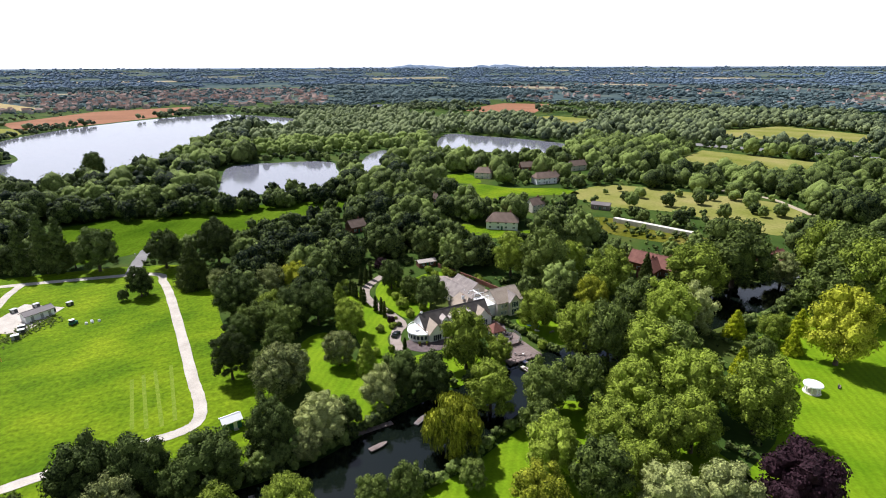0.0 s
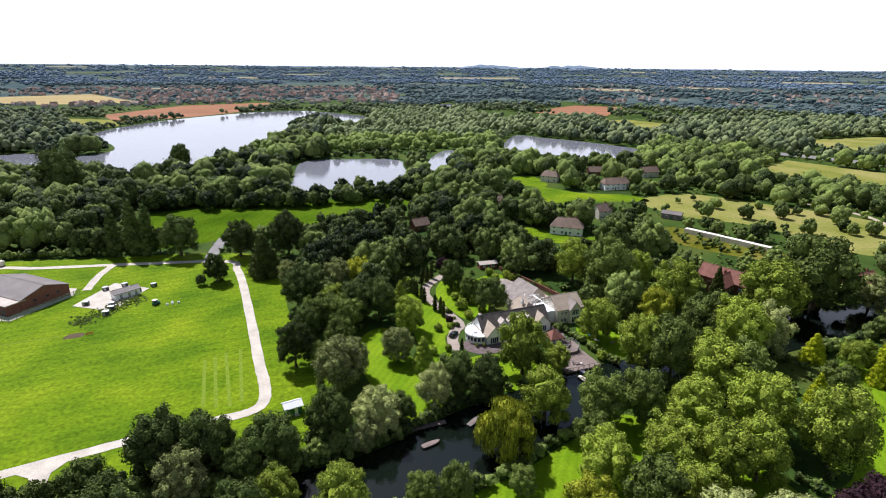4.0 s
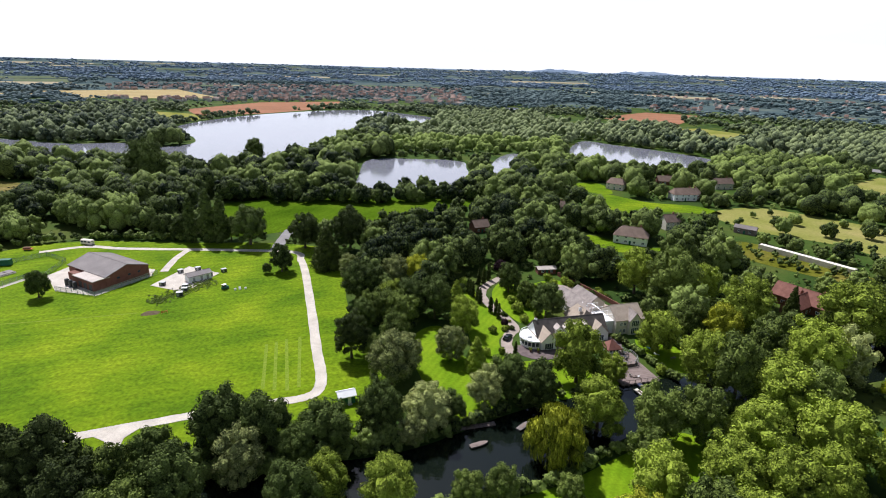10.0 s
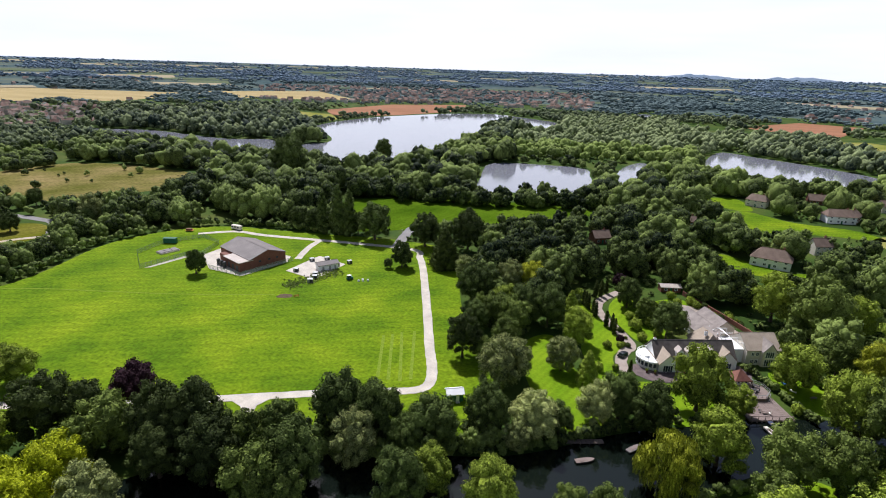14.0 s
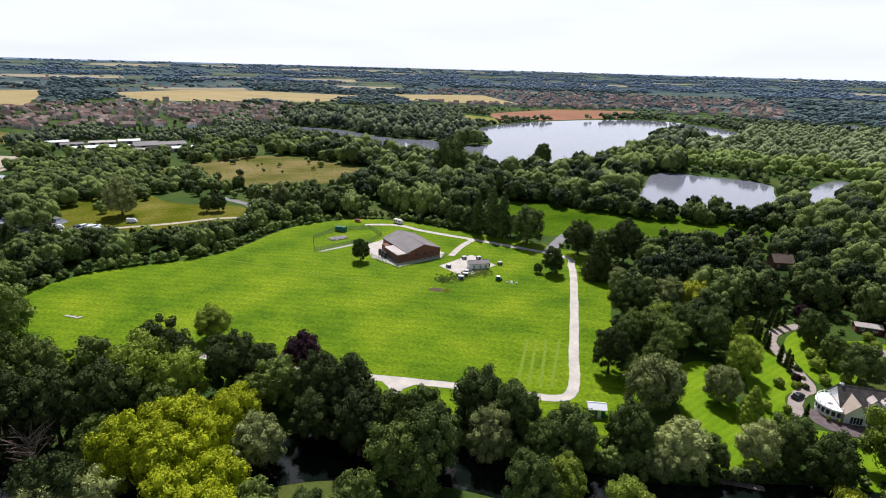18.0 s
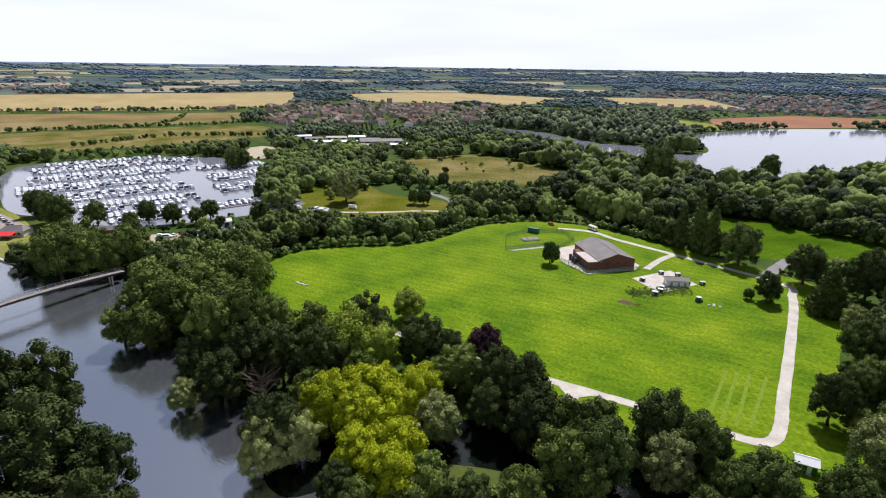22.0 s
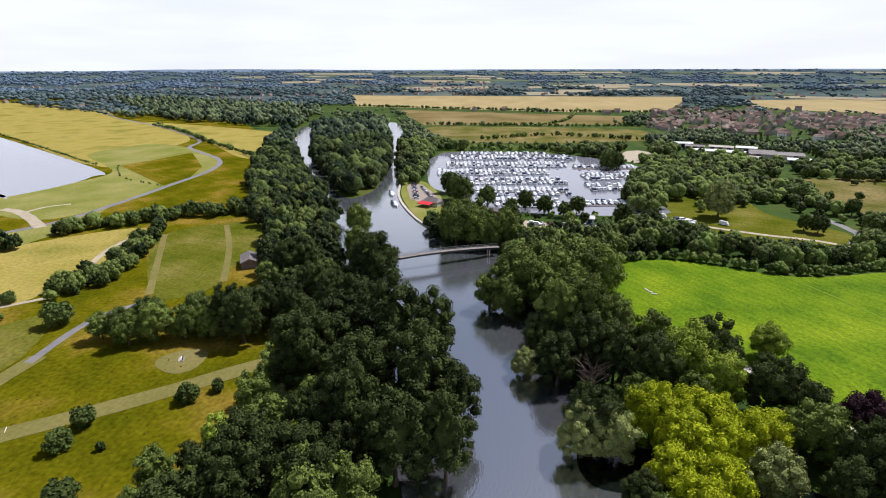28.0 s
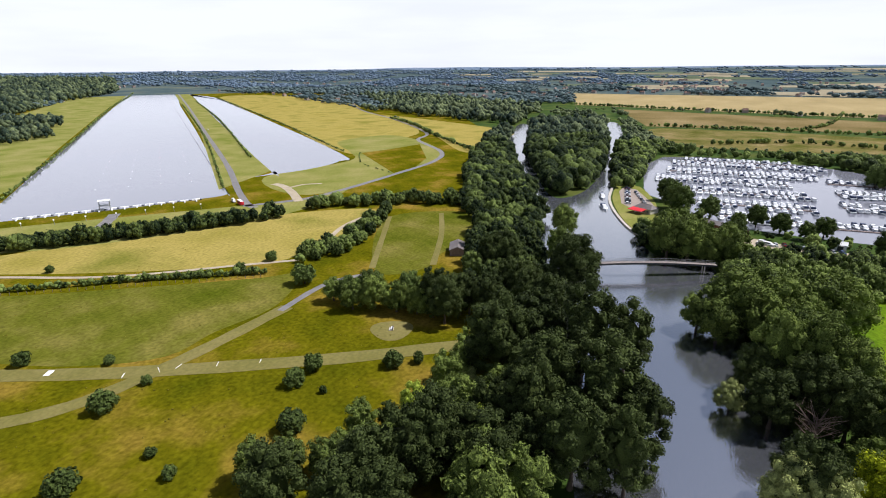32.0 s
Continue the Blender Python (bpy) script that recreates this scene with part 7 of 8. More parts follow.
# scrub belts round the industrial estate, the marsh and the marina
wood([(-559, 213), (-544, 251), (-507, 273), (-444, 240), (-450, 219), (-495, 193)], 9.0, (3.4, 5.2), -40.0, seed=61)
wood([(-500, 285), (-501, 367), (-435, 321), (-443, 254)], 8.5, (3.2, 5.0), -40.0, seed=62)
wood([(-608, 368), (-613, 414), (-518, 362), (-521, 319)], 9.0, (3.2, 5.0), -40.0, seed=63)
wood([(-749, 462), (-819, 603), (-535, 399), (-613, 425), (-684, 440)], 10.0, (3.5, 5.5), -40.0, seed=64)
wood([(-543, 158), (-535, 189), (-469, 204), (-417, 210), (-396, 239), (-355, 225), (-358, 168), (-386, 122), (-493, 149)], 8.0, (2.6, 4.8), -40.0, seed=65)
wood([(-699, 210), (-706, 248), (-587, 212), (-549, 172)], 9.0, (3.5, 5.5), -40.0, seed=66)
wood([(-749, 263), (-774, 335), (-673, 305), (-651, 280), (-672, 238)], 9.5, (3.5, 5.5), -40.0, seed=67)
wood([(-665, 291), (-636, 325), (-633, 368), (-568, 332), (-604, 301)], 9.0, (2.8, 4.4), -40.0, seed=68)
wood([(-868, 275), (-1160, 386), (-1195, 566), (-983, 790), (-760, 620), (-700, 545), (-665, 400), (-742, 300)], 30.0, (1.5, 3.4), 1.0, seed=69)
wood([(-322, 40), (-316, 114), (-300, 135), (-268, 182), (-240, 164), (-247, 126), (-264, 91), (-266, 46), (-285, 30)], 8.0, (2.6, 4.6), 1.0, seed=70)
wood([(-340, 352), (-280, 345), (-258, 290), (-300, 225), (-360, 190), (-300, 200), (-262, 262), (-262, 345)], 8.5, (3.0, 5.0), 0.5, seed=17)
# tree rows by the rowing lake and the paddock
wood([(-130, -335), (-182, -291), (-211, -269), (-246, -243), (-242, -235), (-207, -258), (-178, -280), (-126, -325)], 4.6, (2.2, 4.4), -6.0, seed=18, bright=-0.5)
wood([(-262, -238), (-272, -226), (-304, -184), (-318, -132), (-330, -135), (-316, -192), (-284, -240)], 5.5, (2.2, 4.4), -6.0, seed=19)
wood([(-181, -174), (-190, -166), (-206, -158), (-238, -165), (-267, -171), (-283, -184), (-239, -177), (-208, -177), (-194, -180)], 5.5, (2.0, 4.2), -6.0, seed=20, bright=-0.1)
wood([(-1477, -1007), (-947, -543), (-871, -388), (-822, -271), (-1191, -335), (-1339, -585), (-1586, -892)], 13.0, (5.0, 9.0), -6.0, seed=22, low=0.3, bright=-0.2)
wood([(-400, -900), (-620, -1100), (-500, -1100), (-300, -950)], 13.0, (5.5, 8.0), -6.0, seed=23, bright=-0.35)
wood([(-700, -1250), (-950, -1500), (-800, -1600), (-560, -1300)], 14.0, (5.5, 8.0), -6.0, seed=24, bright=-0.35)
wood([(-567, -1179), (-620, -1081), (-542, -956), (-469, -967)], 13.0, (5.0, 8.0), -40.0, seed=73, bright=-0.35)
wood([(-458, -963), (-502, -930), (-453, -823), (-370, -787)], 12.0, (4.5, 7.0), -40.0, seed=74, bright=-0.35)
wood([(-1775, -3555), (-2023, -2951), (-1416, -2052), (-1074, -1776), (-855, -1553), (-595, -1234)], 25.0, (8.0, 13.0), -40.0, seed=75, bright=-0.35)
# river banks
wood([(-53, -97), (-62, -90), (-72, -84), (-83, -77), (-95, -70), (-114, -64), (-130, -59), (-80, -39)], 7.5, (3.0, 5.0), 0.5, seed=76)
wood([(-262, 2), (-200, 14), (-195, 42), (-230, 60), (-300, 100), (-330, 60), (-330, 10), (-300, -25)], 8.5, (3.8, 6.2), 1.5, seed=4, bright=-0.1)
wood([(-225, 32), (-150, 42), (-110, 80), (-102, 60), (-104, 38), (-165, 24)], 9.0, (4.5, 6.5), 1.0, seed=5, bright=-0.2)
wood([(-60, -20), (-110, -28), (-160, -42), (-215, -60), (-340, -100), (-445, -148), (-570, -195), (-760, -262), (-755, -275), (-646, -254), (-454, -200), (-305, -140), (-267, -116), (-215, -105), (-150, -72), (-110, -62), (-60, -52)], 8.5, (4.0, 6.2), -1.5, seed=6, bright=-0.45)
wood([(-370, -98), (-372, -88), (-400, -80), (-475, -84), (-630, -106), (-900, -152), (-830, -254), (-690, -208), (-540, -168), (-440, -130)], 9.0, (5.0, 8.5), -5.0, seed=7, bright=-0.55)


def hedge(pts, gap, r, seed):
    """A row of low shrubs along a line."""
    rng = random.Random(seed)
    line = curve_points(pts, 8, False)
    for a, b in zip(line, line[1:]):
        n = max(1, int((b - a).length / gap))
        for i in range(n):
            p = a.lerp(b, (i + rng.random()) / n)
            rr = r * rng.uniform(0.7, 1.25)
            WOODS["mid"].append((p.x + rng.uniform(-0.5, 0.5), p.y + rng.uniform(-0.5, 0.5), rr, rng.random()))


hedge([(-85, -300), (-102, -264), (-135, -221), (-165, -176)], 1.6, 1.5, 31)
hedge([(112, 170), (128, 180), (142, 187), (165, 192), (185, 195)], 4, 2.6, 37)
hedge([(118, 146), (146, 157), (168, 171), (190, 177)], 4, 2.4, 38)
hedge([(45, 168), (50, 158), (55, 148), (58, 142)], 1.0, 1.1, 39)
hedge([(59, 171), (67, 161), (70, 150)], 1.6, 1.5, 40)
hedge([(-28, 80), (0, 88), (17, 96), (35, 110), (50, 122), (70, 130)], 1.5, 1.5, 84)
hedge([(-60, 88), (-34, 97), (-13, 106), (9, 122), (27, 132), (36, 137)], 1.5, 1.3, 85)
hedge([(-863, -524), (-769, -426), (-661, -338), (-595, -277), (-533, -224)], 5, 2.4, 32)
hedge([(-112, 82), (-75, 92), (-45, 98), (-24, 110)], 1.7, 1.9, 47)
hedge([(-105, 74), (-72, 85), (-44, 92), (-20, 105)], 1.7, 2.2, 48)
hedge([(-228, 42), (-244, 85), (-225, 135), (-233, 188), (-207, 233), (-150, 243)], 2.6, 2.0, 45)
hedge([(-200, -455), (-400, -706), (-930, -1385), (-1440, -2005)], 5, 1.5, 49)
hedge([(-292, -336), (-572, -672), (-1015, -1236)], 5, 1.3, 50)
hedge([(-416, -428), (-760, -842), (-1140, -1330)], 5, 1.3, 51)
hedge([(-484, -358), (-764, -712), (-1330, -1455)], 5, 1.2, 52)
hedge([(-490, -342), (-430, -300), (-397, -246)], 5, 0.8, 46)
hedge([(-1200, 215), (-900, 120), (-880, -80)], 5, 2.4, 33)
hedge([(-880, 0), (-870, 230), (-1040, 300)], 5, 2.4, 34)
hedge([(-690, 0), (-740, 100), (-690, 210)], 5, 2.6, 35)
hedge([(-1330, -300), (-1150, 213), (-1165, 390)], 5, 2.6, 36)


def merge(name, rows, archetypes, material, label, category="woodland", tall=1.0, wide=1.0):
    """Many far trees joined to one mesh, each turned, sized and tinted on its own."""
    vs, fs, ts, base = [], [], [], 0
    rng = np.random.default_rng(5)
    for x, y, r, tint in rows:
        v, f = archetypes[rng.integers(len(archetypes))]
        a = rng.uniform(0, 6.283)
        c, s = math.cos(a) * r, math.sin(a) * r
        h = r * rng.uniform(0.95, 1.25) * tall
        z = land(x, y)
        if wide != 1.0:          # drawn out along the skyline
            a = math.atan2(y, x) + math.pi / 2
            v = v * np.array([wide, 1.0, 1.0])
            c, s = math.cos(a) * r, math.sin(a) * r
        w = np.column_stack([v[:, 0] * c - v[:, 1] * s + x, v[:, 0] * s + v[:, 1] * c + y, (v[:, 2] + 0.95) * h + z])
        vs.append(w)
        fs.append(f + base)
        ts.append(np.full(len(v), 0.62 * max(tint, 0.0) ** 1.3 - (0.1 if tint < 0 else 0.0), dtype=np.float32))
        base += len(v)
    if not vs:
        return None
    ob = new(name, fast_mesh(name, np.concatenate(vs), np.concatenate(fs), material, np.concatenate(ts)))
    return tagged(ob, label, category, kind="stuff")


MID = [crown_arrays(100 + i, 17, 270, 0.074, 1.0, "round", ICO0, body=0.92) for i in range(6)]
FURTHER = [crown_arrays(150 + i, 10, 84, 0.088, 0.95, "round", ICO0, body=1.0) for i in range(6)]
FAR = [crown_arrays(200 + i, 3, 5, 0.18, 0.9, "round", ICO0, True, 1.05) for i in range(6)]
# the nearest of the woods are trees of their own
near = sorted(WOODS["near"], key=lambda w: math.hypot(w[0], w[1]))
for x, y, r, u in near[:60]:
    plant("wood" if u < 0.6 else "oak" if u < 0.85 else "pale", x, y, r)
mid_all = near[60:] + WOODS["mid"]
small = [w for w in mid_all if w[2] < 2.6]
mid_all = [w for w in mid_all if w[2] >= 2.6]
BUSHY = [crown_arrays(170 + i, 6, 80, 0.14, 0.9, "round", ICO0, body=0.92) for i in range(6)]
LITTLE = [crown_arrays(180 + i, 3, 10, 0.22, 0.9, "round", ICO0, True, 1.0) for i in range(6)]
merge("near_shrubs", [w for w in small if math.hypot(w[0], w[1]) < 265], BUSHY, M["wood_leaf"], "hedges and shrubs along the field edges", "shrubs")
merge("further_shrubs", [w for w in small if math.hypot(w[0], w[1]) >= 265], LITTLE, M["wood_leaf"], "hedges and low scrub between the fields", "shrubs")
NEAR = [crown_arrays(120 + i, 24, 620, 0.064, 1.0, "round", ICO0, body=0.88) for i in range(6)]
merge("near_woodland", [w for w in mid_all if math.hypot(w[0], w[1]) < 265], NEAR, M["wood_leaf"], "leafy green woodland round the gardens and river")
merge("woodland", [w for w in mid_all if 265 <= math.hypot(w[0], w[1]) < 380], MID, M["wood_leaf"], "dense mixed green woodland")
merge("further_woodland", [w for w in mid_all if math.hypot(w[0], w[1]) >= 380], FURTHER, M["wood_leaf"], "mixed green woodland round the lakes")
# low growth under and between the trees of the gardens and banks
rng_u = random.Random(77)
scrub = []
for i in range(2600):
    x, y = rng_u.uniform(-125, 200), rng_u.uniform(55, 265)
    if not is_open(x, y, 1.2) and noise.noise(Vector((x / 14, y / 14, 9.0))) > -0.25:
        scrub.append((x, y, rng_u.uniform(0.5, 1.7), rng_u.random()))
for i in range(420):      # rank weeds on the slope below the pad
    u, v = rng_u.uniform(-14, 14), rng_u.gauss(0, 2.6)
    scrub.append((-115.9 + u * 0.45 + v * 0.9, 183.8 + u * 0.89 - v * 0.45, rng_u.uniform(0.18, 0.42), 0.4 + rng_u.random()))
SCRUB = [crown_arrays(500 + i, 3, 20, 0.34, 0.8, "round", ICO0) for i in range(5)]
merge("undergrowth", scrub, SCRUB, M["wood_leaf"], "low green undergrowth beneath the trees", "undergrowth", 0.75)
merge("far_woodland", WOODS["far"], FAR, M["hazed_far_leaf"], "dark far woodland")


# ---- the far country ----
def far_field(a, d, w, deep, material, turn=0.0):
    """A far field seen edge on, draped on the rising land."""
    a = radians(a)
    c = Vector((-d * math.sin(a), d * math.cos(a)))
    out, side = c.normalized(), Vector((-c.normalized().y, c.normalized().x))
    verts, n = [], 4
    for i in range(n + 1):
        for j in range(2):
            p = c + side * w * (i / n - 0.5) + out * (deep * (j - 0.5) + turn * w * (i / n - 0.5))
            verts.append((p.x, p.y, land(p.x, p.y) + 0.6 + d / 4000))
    faces = [(2 * i, 2 * i + 1, 2 * i + 3, 2 * i + 2) for i in range(n)]
    ob = mesh_ob("far_field", verts, faces, material)
    OPEN.append(np.array([(verts[0][0], verts[0][1]), (verts[1][0], verts[1][1]), (verts[-1][0], verts[-1][1]), (verts[-2][0], verts[-2][1])]))
    return tagged(ob, "distant farm field between hedges", "field", kind="structure")


rng_f = random.Random(8)
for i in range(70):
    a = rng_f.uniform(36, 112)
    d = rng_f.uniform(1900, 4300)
    far_field(a, d, rng_f.uniform(140, 420) * d / 2500, rng_f.uniform(80, 220), M[rng_f.choice(["hazed_straw", "hazed_straw", "hazed_green"])], rng_f.uniform(-0.2, 0.2))
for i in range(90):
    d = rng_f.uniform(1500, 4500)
    far_field(rng_f.uniform(-60, 36), d, rng_f.uniform(120, 420) * d / 2500, rng_f.uniform(50, 130), M[rng_f.choice(["hazed_straw", "hazed_green"])], rng_f.uniform(-0.2, 0.2))


def ring_woods(a0, a1, d0, d1, share, seed, scale=260.0):
    """Distant woods and hedgerows between two bearings (degrees left of +y): patches by a broad noise, rows by field edges."""
    rng = random.Random(seed)
    d, rows = d0, []
    while d < d1:
        step = d / 150
        n = int(radians(a1 - a0) * d / step)
        for i in range(n):
            a = radians(a0) + radians(a1 - a0) * (i + rng.random()) / n
            e = d * rng.uniform(0.985, 1.015)
            x, y = -e * math.sin(a), e * math.cos(a)
            patch = noise.noise(Vector((x / scale, y / scale, seed))) + 0.5 * noise.noise(Vector((x / 90, y / 90, seed)))
            hedge = abs(math.sin(x / 97 + 0.7 * math.sin(y / 260))) < 0.07 or abs(math.sin(y / 123 + 0.6 * math.sin(x / 300))) < 0.10
            bearing = math.degrees(a)
            town = (3 < bearing < 36 and 1200 < e < 2350) or (-55 < bearing < -14 and 1400 < e < 2600 and patch < 0.1)
            if (inside(zone, x, y) or (50 < bearing < 73 and 830 < e < 1240)) and rng.random() < 0.8:
                continue
            if town and rng.random() < 0.55:
                continue
            if (patch > share or (hedge and rng.random() < 0.8)) and not is_open(x, y, 3):
                size = step * rng.uniform(0.7, 1.2) * (0.6 if town else 1.0)
                rows.append((x, y, min(size, 13.0) if patch > share else min(size * 0.6, 8.0), rng.random() * 0.8))
        d *= 1.022
    return rows


far_rows = ring_woods(-62, 38, 820, 4600, -0.10, 3) + ring_woods(38, 54, 700, 4600, -0.12, 4) + ring_woods(54, 106, 700, 4600, 0.12, 4) + ring_woods(106, 165, 1000, 4600, -0.05, 5)
DISTANT = [crown_arrays(300 + i, 2, 2, 0.25, 0.8, "round", ICO0, True) for i in range(6)]
for v, f in DISTANT:
    v[:] = (v - v.mean(0)) / np.abs(v[:, :2]).max()
# each ring of woods takes a bluer, paler leaf colour for haze
merge("far_country_trees", [r for r in far_rows if math.hypot(r[0], r[1]) < 1250], DISTANT, M["hazed_far_leaf"], "distant woods and hedgerows", tall=0.85, wide=1.15)
merge("skyline_trees", [r for r in far_rows if math.hypot(r[0], r[1]) >= 2500], DISTANT, M["hazed_skyline_leaf"], "woods along the skyline, haze in their faint blue-green", tall=0.6, wide=1.6)
merge("remote_trees", [r for r in far_rows if 1250 <= math.hypot(r[0], r[1]) < 2500], DISTANT, M["hazed_remote_leaf"], "remote woods towards the horizon, haze in their blue-green", tall=0.62, wide=1.4)


# low hills on the skyline, their blue is haze put into the colour
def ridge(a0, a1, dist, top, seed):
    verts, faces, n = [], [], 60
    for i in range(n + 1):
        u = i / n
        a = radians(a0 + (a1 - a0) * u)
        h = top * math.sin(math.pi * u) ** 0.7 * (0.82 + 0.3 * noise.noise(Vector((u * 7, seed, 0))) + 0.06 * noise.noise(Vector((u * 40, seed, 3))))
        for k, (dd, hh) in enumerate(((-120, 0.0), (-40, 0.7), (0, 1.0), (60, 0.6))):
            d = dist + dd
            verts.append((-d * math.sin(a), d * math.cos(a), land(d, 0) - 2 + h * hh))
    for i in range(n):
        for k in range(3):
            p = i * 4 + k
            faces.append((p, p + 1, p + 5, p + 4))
    tagged(mesh_ob("backdrop", verts, faces, M["hazed_hill"], smooth=True), "low wooded hills on the horizon, haze in their blue", "hills", kind="structure")


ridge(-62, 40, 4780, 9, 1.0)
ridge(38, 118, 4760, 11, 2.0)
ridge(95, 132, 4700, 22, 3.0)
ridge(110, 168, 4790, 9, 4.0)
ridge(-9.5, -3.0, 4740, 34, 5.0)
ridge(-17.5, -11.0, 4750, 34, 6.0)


# grass tussocks on the rough ground near by
rng_t = random.Random(61)
tufts = []
while len(tufts) < 700:
    x, y = rng_t.uniform(-175, -20), rng_t.uniform(-260, -45)
    if noise.noise(Vector((x / 18, y / 18, 2.0))) > -0.05 and not any(inside(p, x, y) for p in OPEN):
        tufts.append((x, y, rng_t.uniform(0.12, 0.32), 0.5 + rng_t.random() * 0.6))
TUFT = [crown_arrays(400 + i, 1, 6, 0.6, 0.6, "round", ICO0) for i in range(4)]
merge("grass_tussocks", tufts, TUFT, M["tuft"], "tussocks of olive rough grass", "grass", 0.7)


# ---- small things ----
def chair(x, y, z, turn, colour, label):
    root = tagged(empty("garden_chair", x, y, z, turn), label, "chair", "garden chairs")
    slab("seat", 0, 0, 0.40, 0.55, 0.55, 0.07, M[colour], root, bevel=0.02)
    slab("backrest", 0, 0.27, 0.47, 0.55, 0.06, 0.55, M[colour], root, bevel=0.02)
    for i in (-0.23, 0.23):
        for j in (-0.23, 0.23):
            slab("leg", i, j, 0, 0.05, 0.05, 0.40, M["dark_metal"], root, bevel=0.01)


def table(x, y, z, turn, w, d, label, colour="timber"):
    root = tagged(empty("garden_table", x, y, z, turn), label, "table", "garden tables")
    slab("tabletop", 0, 0, 0.70, w, d, 0.05, M[colour], root, bevel=0.02)
    for i in (-w / 2 + 0.12, w / 2 - 0.12):
        for j in (-d / 2 + 0.12, d / 2 - 0.12):
            slab("leg", i, j, 0, 0.07, 0.07, 0.70, M["timber"], root, bevel=0.01)


def lounger(x, y, turn, colour, label):
    root = tagged(empty("sun_lounger", x, y, 0.05, turn), label, "lounger", "loungers on the lawn")
    slab("mattress", 0, 0, 0.30, 1.3, 0.65, 0.10, M[colour], root, bevel=0.04)
    slab("backrest", 0.85, 0, 0.34, 0.55, 0.65, 0.42, M[colour], root, bevel=0.1)
    for i in (-0.5, 0.5):
        for j in (-0.26, 0.26):
            slab("leg", i, j, 0, 0.06, 0.06, 0.30, M["steel"], root, bevel=0.01)


M["blue_cloth"] = surface("blue_cloth", [(0.03, 0.14, 0.42), (0.05, 0.2, 0.5)], 1.0, 8.0)
M["pale_cloth"] = surface("pale_cloth", [(0.62, 0.62, 0.60), (0.74, 0.74, 0.72)], 1.0, 8.0)
for x, y, t, c, s in ((55.2, 165.5, 20, "pale_cloth", "pale cushioned lounger on the lawn"), (56.6, 163.4, 15, "pale_cloth", "pale cushioned lounger on the lawn"), (57.2, 160.4, 70, "blue_cloth", "blue lounger on the lawn"),
                      (54.6, 161.8, 130, "blue_cloth", "blue lounger beside the hedge"), (56.2, 157.6, 160, "pale_cloth", "pale lounger at the lawn's edge")):
    lounger(x, y, t, c, s)
table(60.5, 155.5, 0.05, 30, 1.8, 0.8, "plain timber picnic table on the lawn")
c20, s20 = math.cos(radians(20)), math.sin(radians(20))


def by_house(u, v):
    """A place given along and across the white house."""
    return 28 + u * c20 - v * s20, 164 + u * s20 + v * c20


for u, v, n in ((11.2, -17.6, 4), (12.6, -15.2, 3), (9.0, -18.4, 3)):
    x, y = by_house(u, v)
    table(x, y, 1.6, 20, 1.0, 1.0, "dark square table on the upper deck", "dark_metal")
    for k in range(n):
        a = 6.283 * k / n + u
        chair(x + 0.95 * math.cos(a), y + 0.95 * math.sin(a), 1.6, math.degrees(a) - 90, "dark_metal", "dark metal chair on the upper deck")
for u, v in ((5.6, -22.0), (8.8, -26.4)):
    x, y = by_house(u, v)
    table(x, y, 0.75, 10, 1.4, 0.8, "weathered timber table on the lower deck")
for i, (u, v) in enumerate(((4.6, -21.4), (6.6, -22.8), (7.8, -25.8), (9.9, -27.0))):
    x, y = by_house(u, v)
    chair(x, y, 0.75, 80 * i, "pale_cloth", "pale chair on the lower deck")
x, y = by_house(13.6, -20.9)
parasol = tagged(empty("parasol", x, y, 0.75), "closed white parasol on the deck", "parasol")
disc("base", 0, 0, 0, 0.12, 0.35, 0.32, M["dark_metal"], parasol)
disc("pole", 0, 0, 0.12, 2.4, 0.03, 0.03, M["steel"], parasol, 8)
disc("canopy", 0, 0, 1.0, 2.5, 0.22, 0.05, M["pale_cloth"], parasol, 10)

# white balustrade round the bay's flat roof
balcony = tagged(empty("balcony_rail", 28, 164, 0, 20), "white balustrade round the flat roof of the bay", "railing")
pts = [(-11.3 + 4.5 * math.cos(math.pi * (0.5 + i / 10)), 0.2 + 4.5 * math.sin(math.pi * (0.5 + i / 10))) for i in range(11)]
for p, q in zip(pts, pts[1:]):
    beam("rail", (*p, 3.85), (*q, 3.85), 0.10, 0.08, M["white"], balcony)
    beam("lower_rail", (*p, 3.2), (*q, 3.2), 0.07, 0.06, M["white"], balcony)
for p in pts:
    slab("post", p[0], p[1], 2.95, 0.12, 0.12, 0.95, M["white"], balcony, bevel=0.02)

# flower pots on the terrace
for i, (u, v) in enumerate(((-14.6, -5.2), (-12.4, -6.0), (-3.2, -5.6), (2.0, -5.0), (6.4, -4.6))):
    x, y = by_house(u, v)
    pot = tagged(empty("flower_pot", x, y, 0.1), "terracotta pot with a clipped green plant", "plant pot", "pots on the terrace")
    disc("pot", 0, 0, 0, 0.6, 0.28, 0.38, M["roof_red"], pot, 14)
    v1, f1 = crown_arrays(600 + i, 5, 60, 0.25, 1.0, "round", ICO0)
    ob = new("plant", fast_mesh("plant", v1 * 0.5 + np.array([0, 0, 0.95]), f1, M["oak_leaf"]))
    ob.parent = pot

# marker buoys of the racing lanes
for k in range(4):
    for i in range(7):
        d = 40 + i * 38
        x, y = -225 - 18 * k + 0.0 * i - d * 0.617, -395 + 14 * k - d * 0.787
        buoy = tagged(empty("lane_buoy", x, y, 0.05), "small white lane marker buoy on the lake", "buoy", "buoys of the racing lanes")
        disc("float", 0, 0, 0, 0.35, 0.42, 0.30, M["gel"], buoy, 10)
        disc("stub", 0, 0, 0.35, 0.7, 0.06, 0.06, M["red"], buoy, 6)

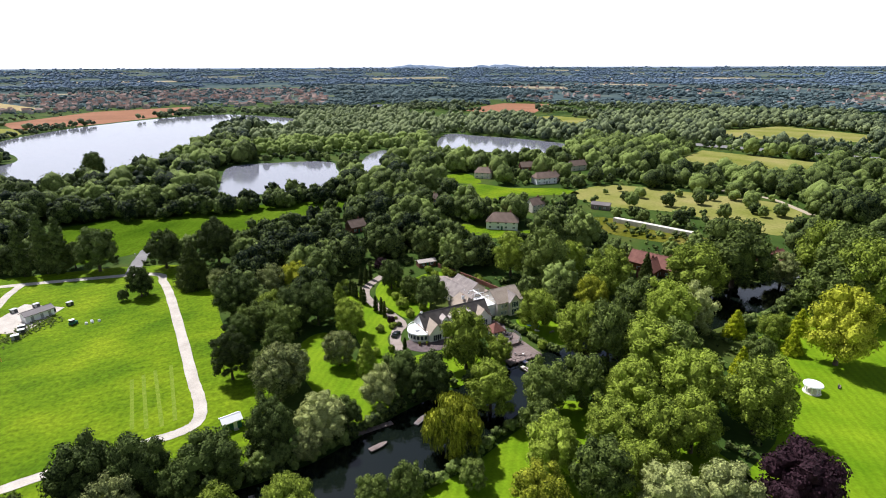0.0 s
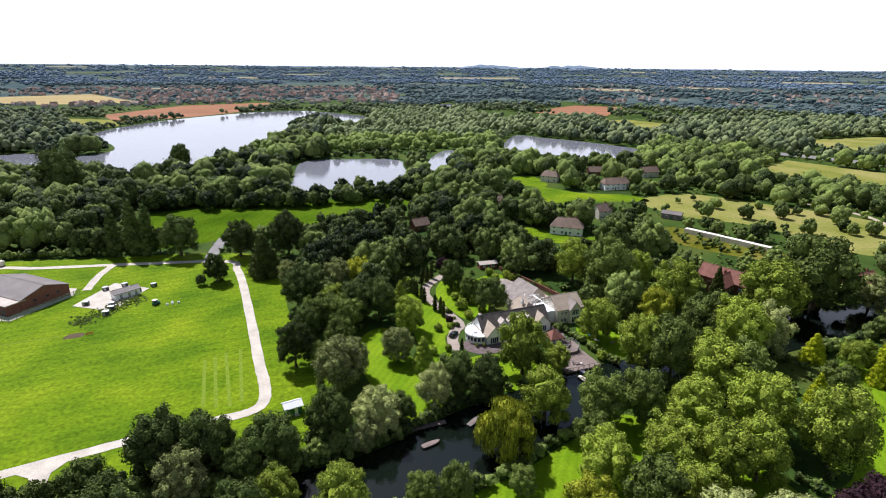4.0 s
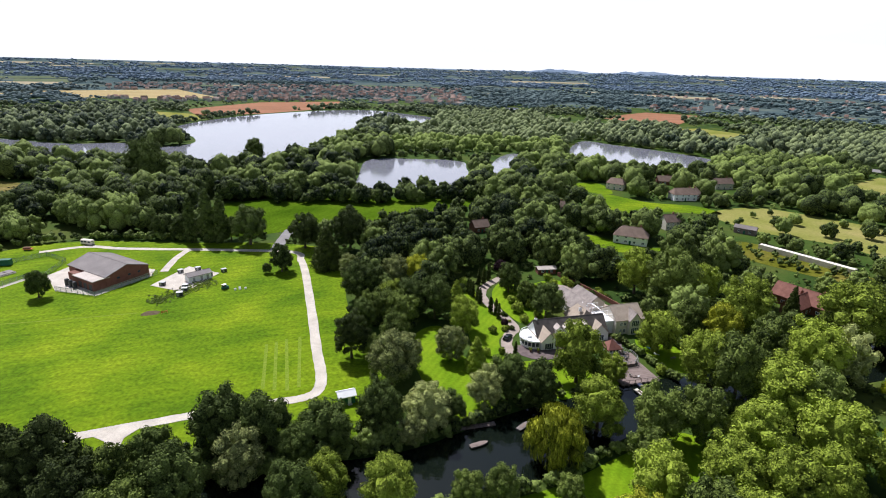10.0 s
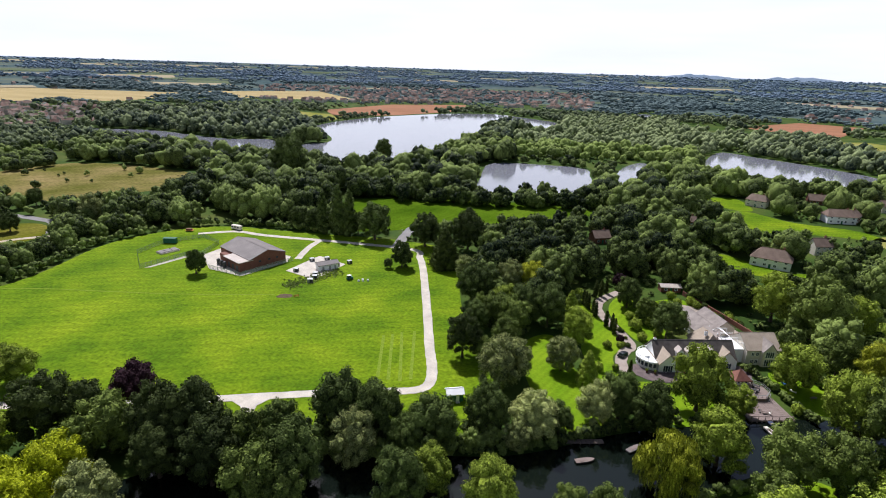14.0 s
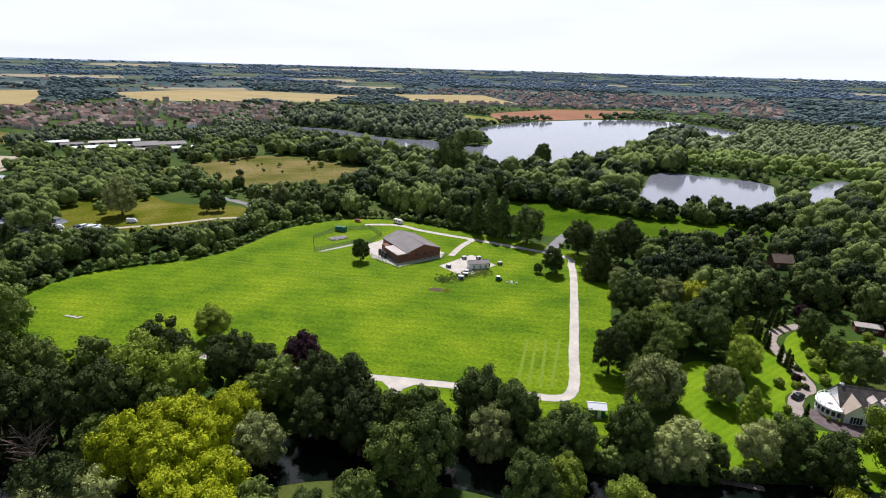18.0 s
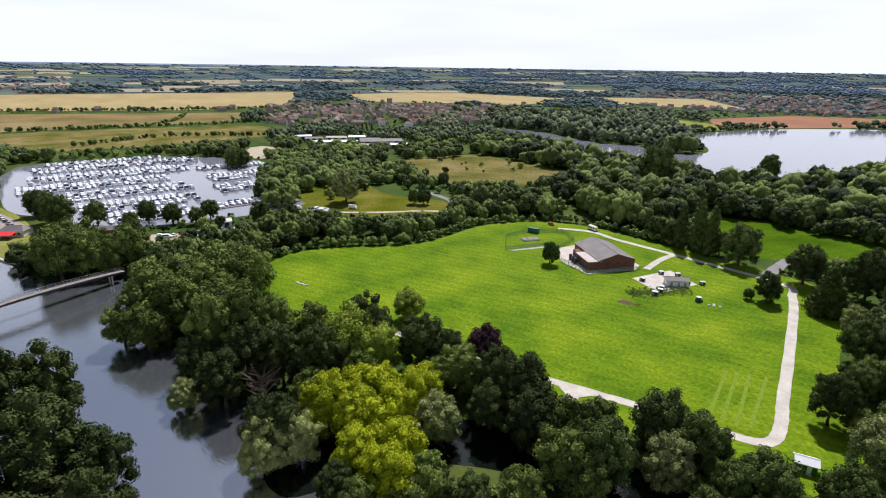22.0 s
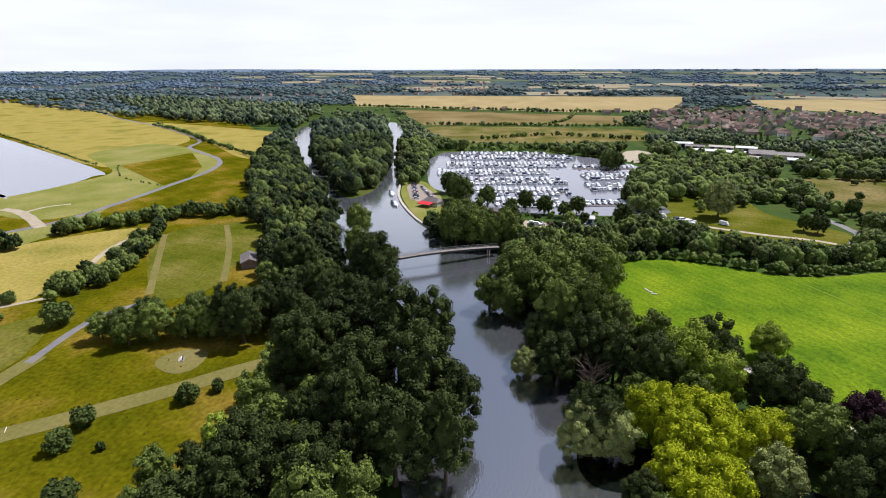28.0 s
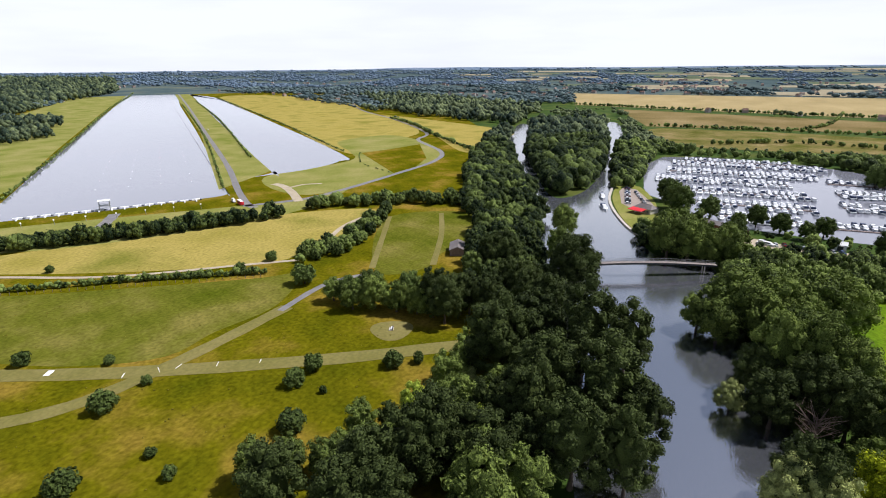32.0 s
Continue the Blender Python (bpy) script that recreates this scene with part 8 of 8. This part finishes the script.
# fence posts along the pasture path
for i in range(34):
    u = i / 33
    x, y = -98 - 62 * u, -262 + 86 * u
    post = tagged(empty("fence_post", x, y, 0, 37), "weathered timber fence post beside the path", "post", "posts of the pasture fence")
    slab("shaft", 0, 0, 0, 0.16, 0.16, 1.25, M["timber"], post, bevel=0.02)
    slab("cap", 0, 0, 1.25, 0.2, 0.2, 0.05, M["timber"], post, bevel=0.01)

# things left beside the works
sheet("dug_patch", [(-118.8, 161.1), (-113.8, 162.9), (-114.8, 165.7), (-118.8, 164.6)], 0.062, M["earth"], "small dug patch of bare earth", "ground", steps=3)
barrier = tagged(empty("work_barrier", -111.8, 164.1, 0.05, 35), "orange folding barrier beside a dug patch", "barrier")
for i in (-0.9, 0.9):
    slab("leg", i, 0, 0, 0.12, 0.8, 0.1, M["orange"], barrier, bevel=0.02)
    slab("upright", i, 0, 0.1, 0.1, 0.1, 1.0, M["orange"], barrier, bevel=0.02)
for z in (0.35, 0.75):
    slab("board", 0, 0, z, 2.0, 0.08, 0.25, M["orange"], barrier, bevel=0.02)
skip = tagged(empty("storage_container", -204.5, 198.6, 0.04, 20), "dark green storage container under the trees", "container")
slab("body", 0, 0, 0.15, 6.0, 2.4, 2.4, M["green_paint"], skip, bevel=0.06)
slab("lid", 0, 0, 2.55, 6.1, 2.5, 0.1, M["green_paint"], skip, bevel=0.02)
for i in range(8):
    slab("rib", -2.6 + i * 0.74, -1.22, 0.25, 0.16, 0.08, 2.2, M["green_paint"], skip, bevel=0.02)
digger = tagged(empty("trailer", -210.1, 217.8, 0.04, 15), "rusty orange trailer with a load beside the road", "trailer")
slab("bed", 0, 0, 0.6, 4.0, 1.9, 0.3, M["orange"], digger)
slab("load", -0.2, 0, 0.9, 3.0, 1.6, 0.7, M["brick"], digger, bevel=0.3)
for i in (-0.8, 0.8):
    for j in (-0.85, 0.85):
        slab("wheel", i, j, 0, 0.65, 0.2, 0.65, M["dark_metal"], digger, bevel=0.18)

# stone slabs lying in the meadow
for i in range(3):
    stone = mesh_ob("stone_slab", [(sx * (0.9 + 0.15 * i), sy * 0.5, sz) for sz in (0.0, 0.22 + 0.04 * i) for sx, sy in ((-1, -1), (1, -1), (0.9, 1), (-1, 0.92))],
                    [(3, 2, 1, 0), (4, 5, 6, 7), (0, 1, 5, 4), (1, 2, 6, 5), (2, 3, 7, 6), (3, 0, 4, 7)], M["concrete"])
    stone.matrix_basis = pose(-204.6 + 2.3 * i, 64.8 + 0.8 * i, 0.02, 0, 0, 20 + 25 * i)
    tagged(stone, "pale stone slab lying in the grass", "stone", "slabs in the meadow")

# dark work pontoons at the marina's edge
for i in range(4):
    pont = tagged(empty("work_pontoon", -332 - 4.5 * i, 107 + 1.2 * i, 0.0, 75), "dark floating work pontoon", "pontoon", "work pontoons")
    slab("float", 0, 0, 0.0, 9.0, 2.6, 0.6, M["dark_metal"], pont, bevel=0.1)
    slab("planking", 0, 0, 0.6, 8.8, 2.4, 0.08, M["timber"], pont, bevel=0.02)
    for j in (-4.0, 4.0):
        slab("bollard", j, 0.9, 0.68, 0.25, 0.25, 0.4, M["dark_metal"], pont, bevel=0.05)
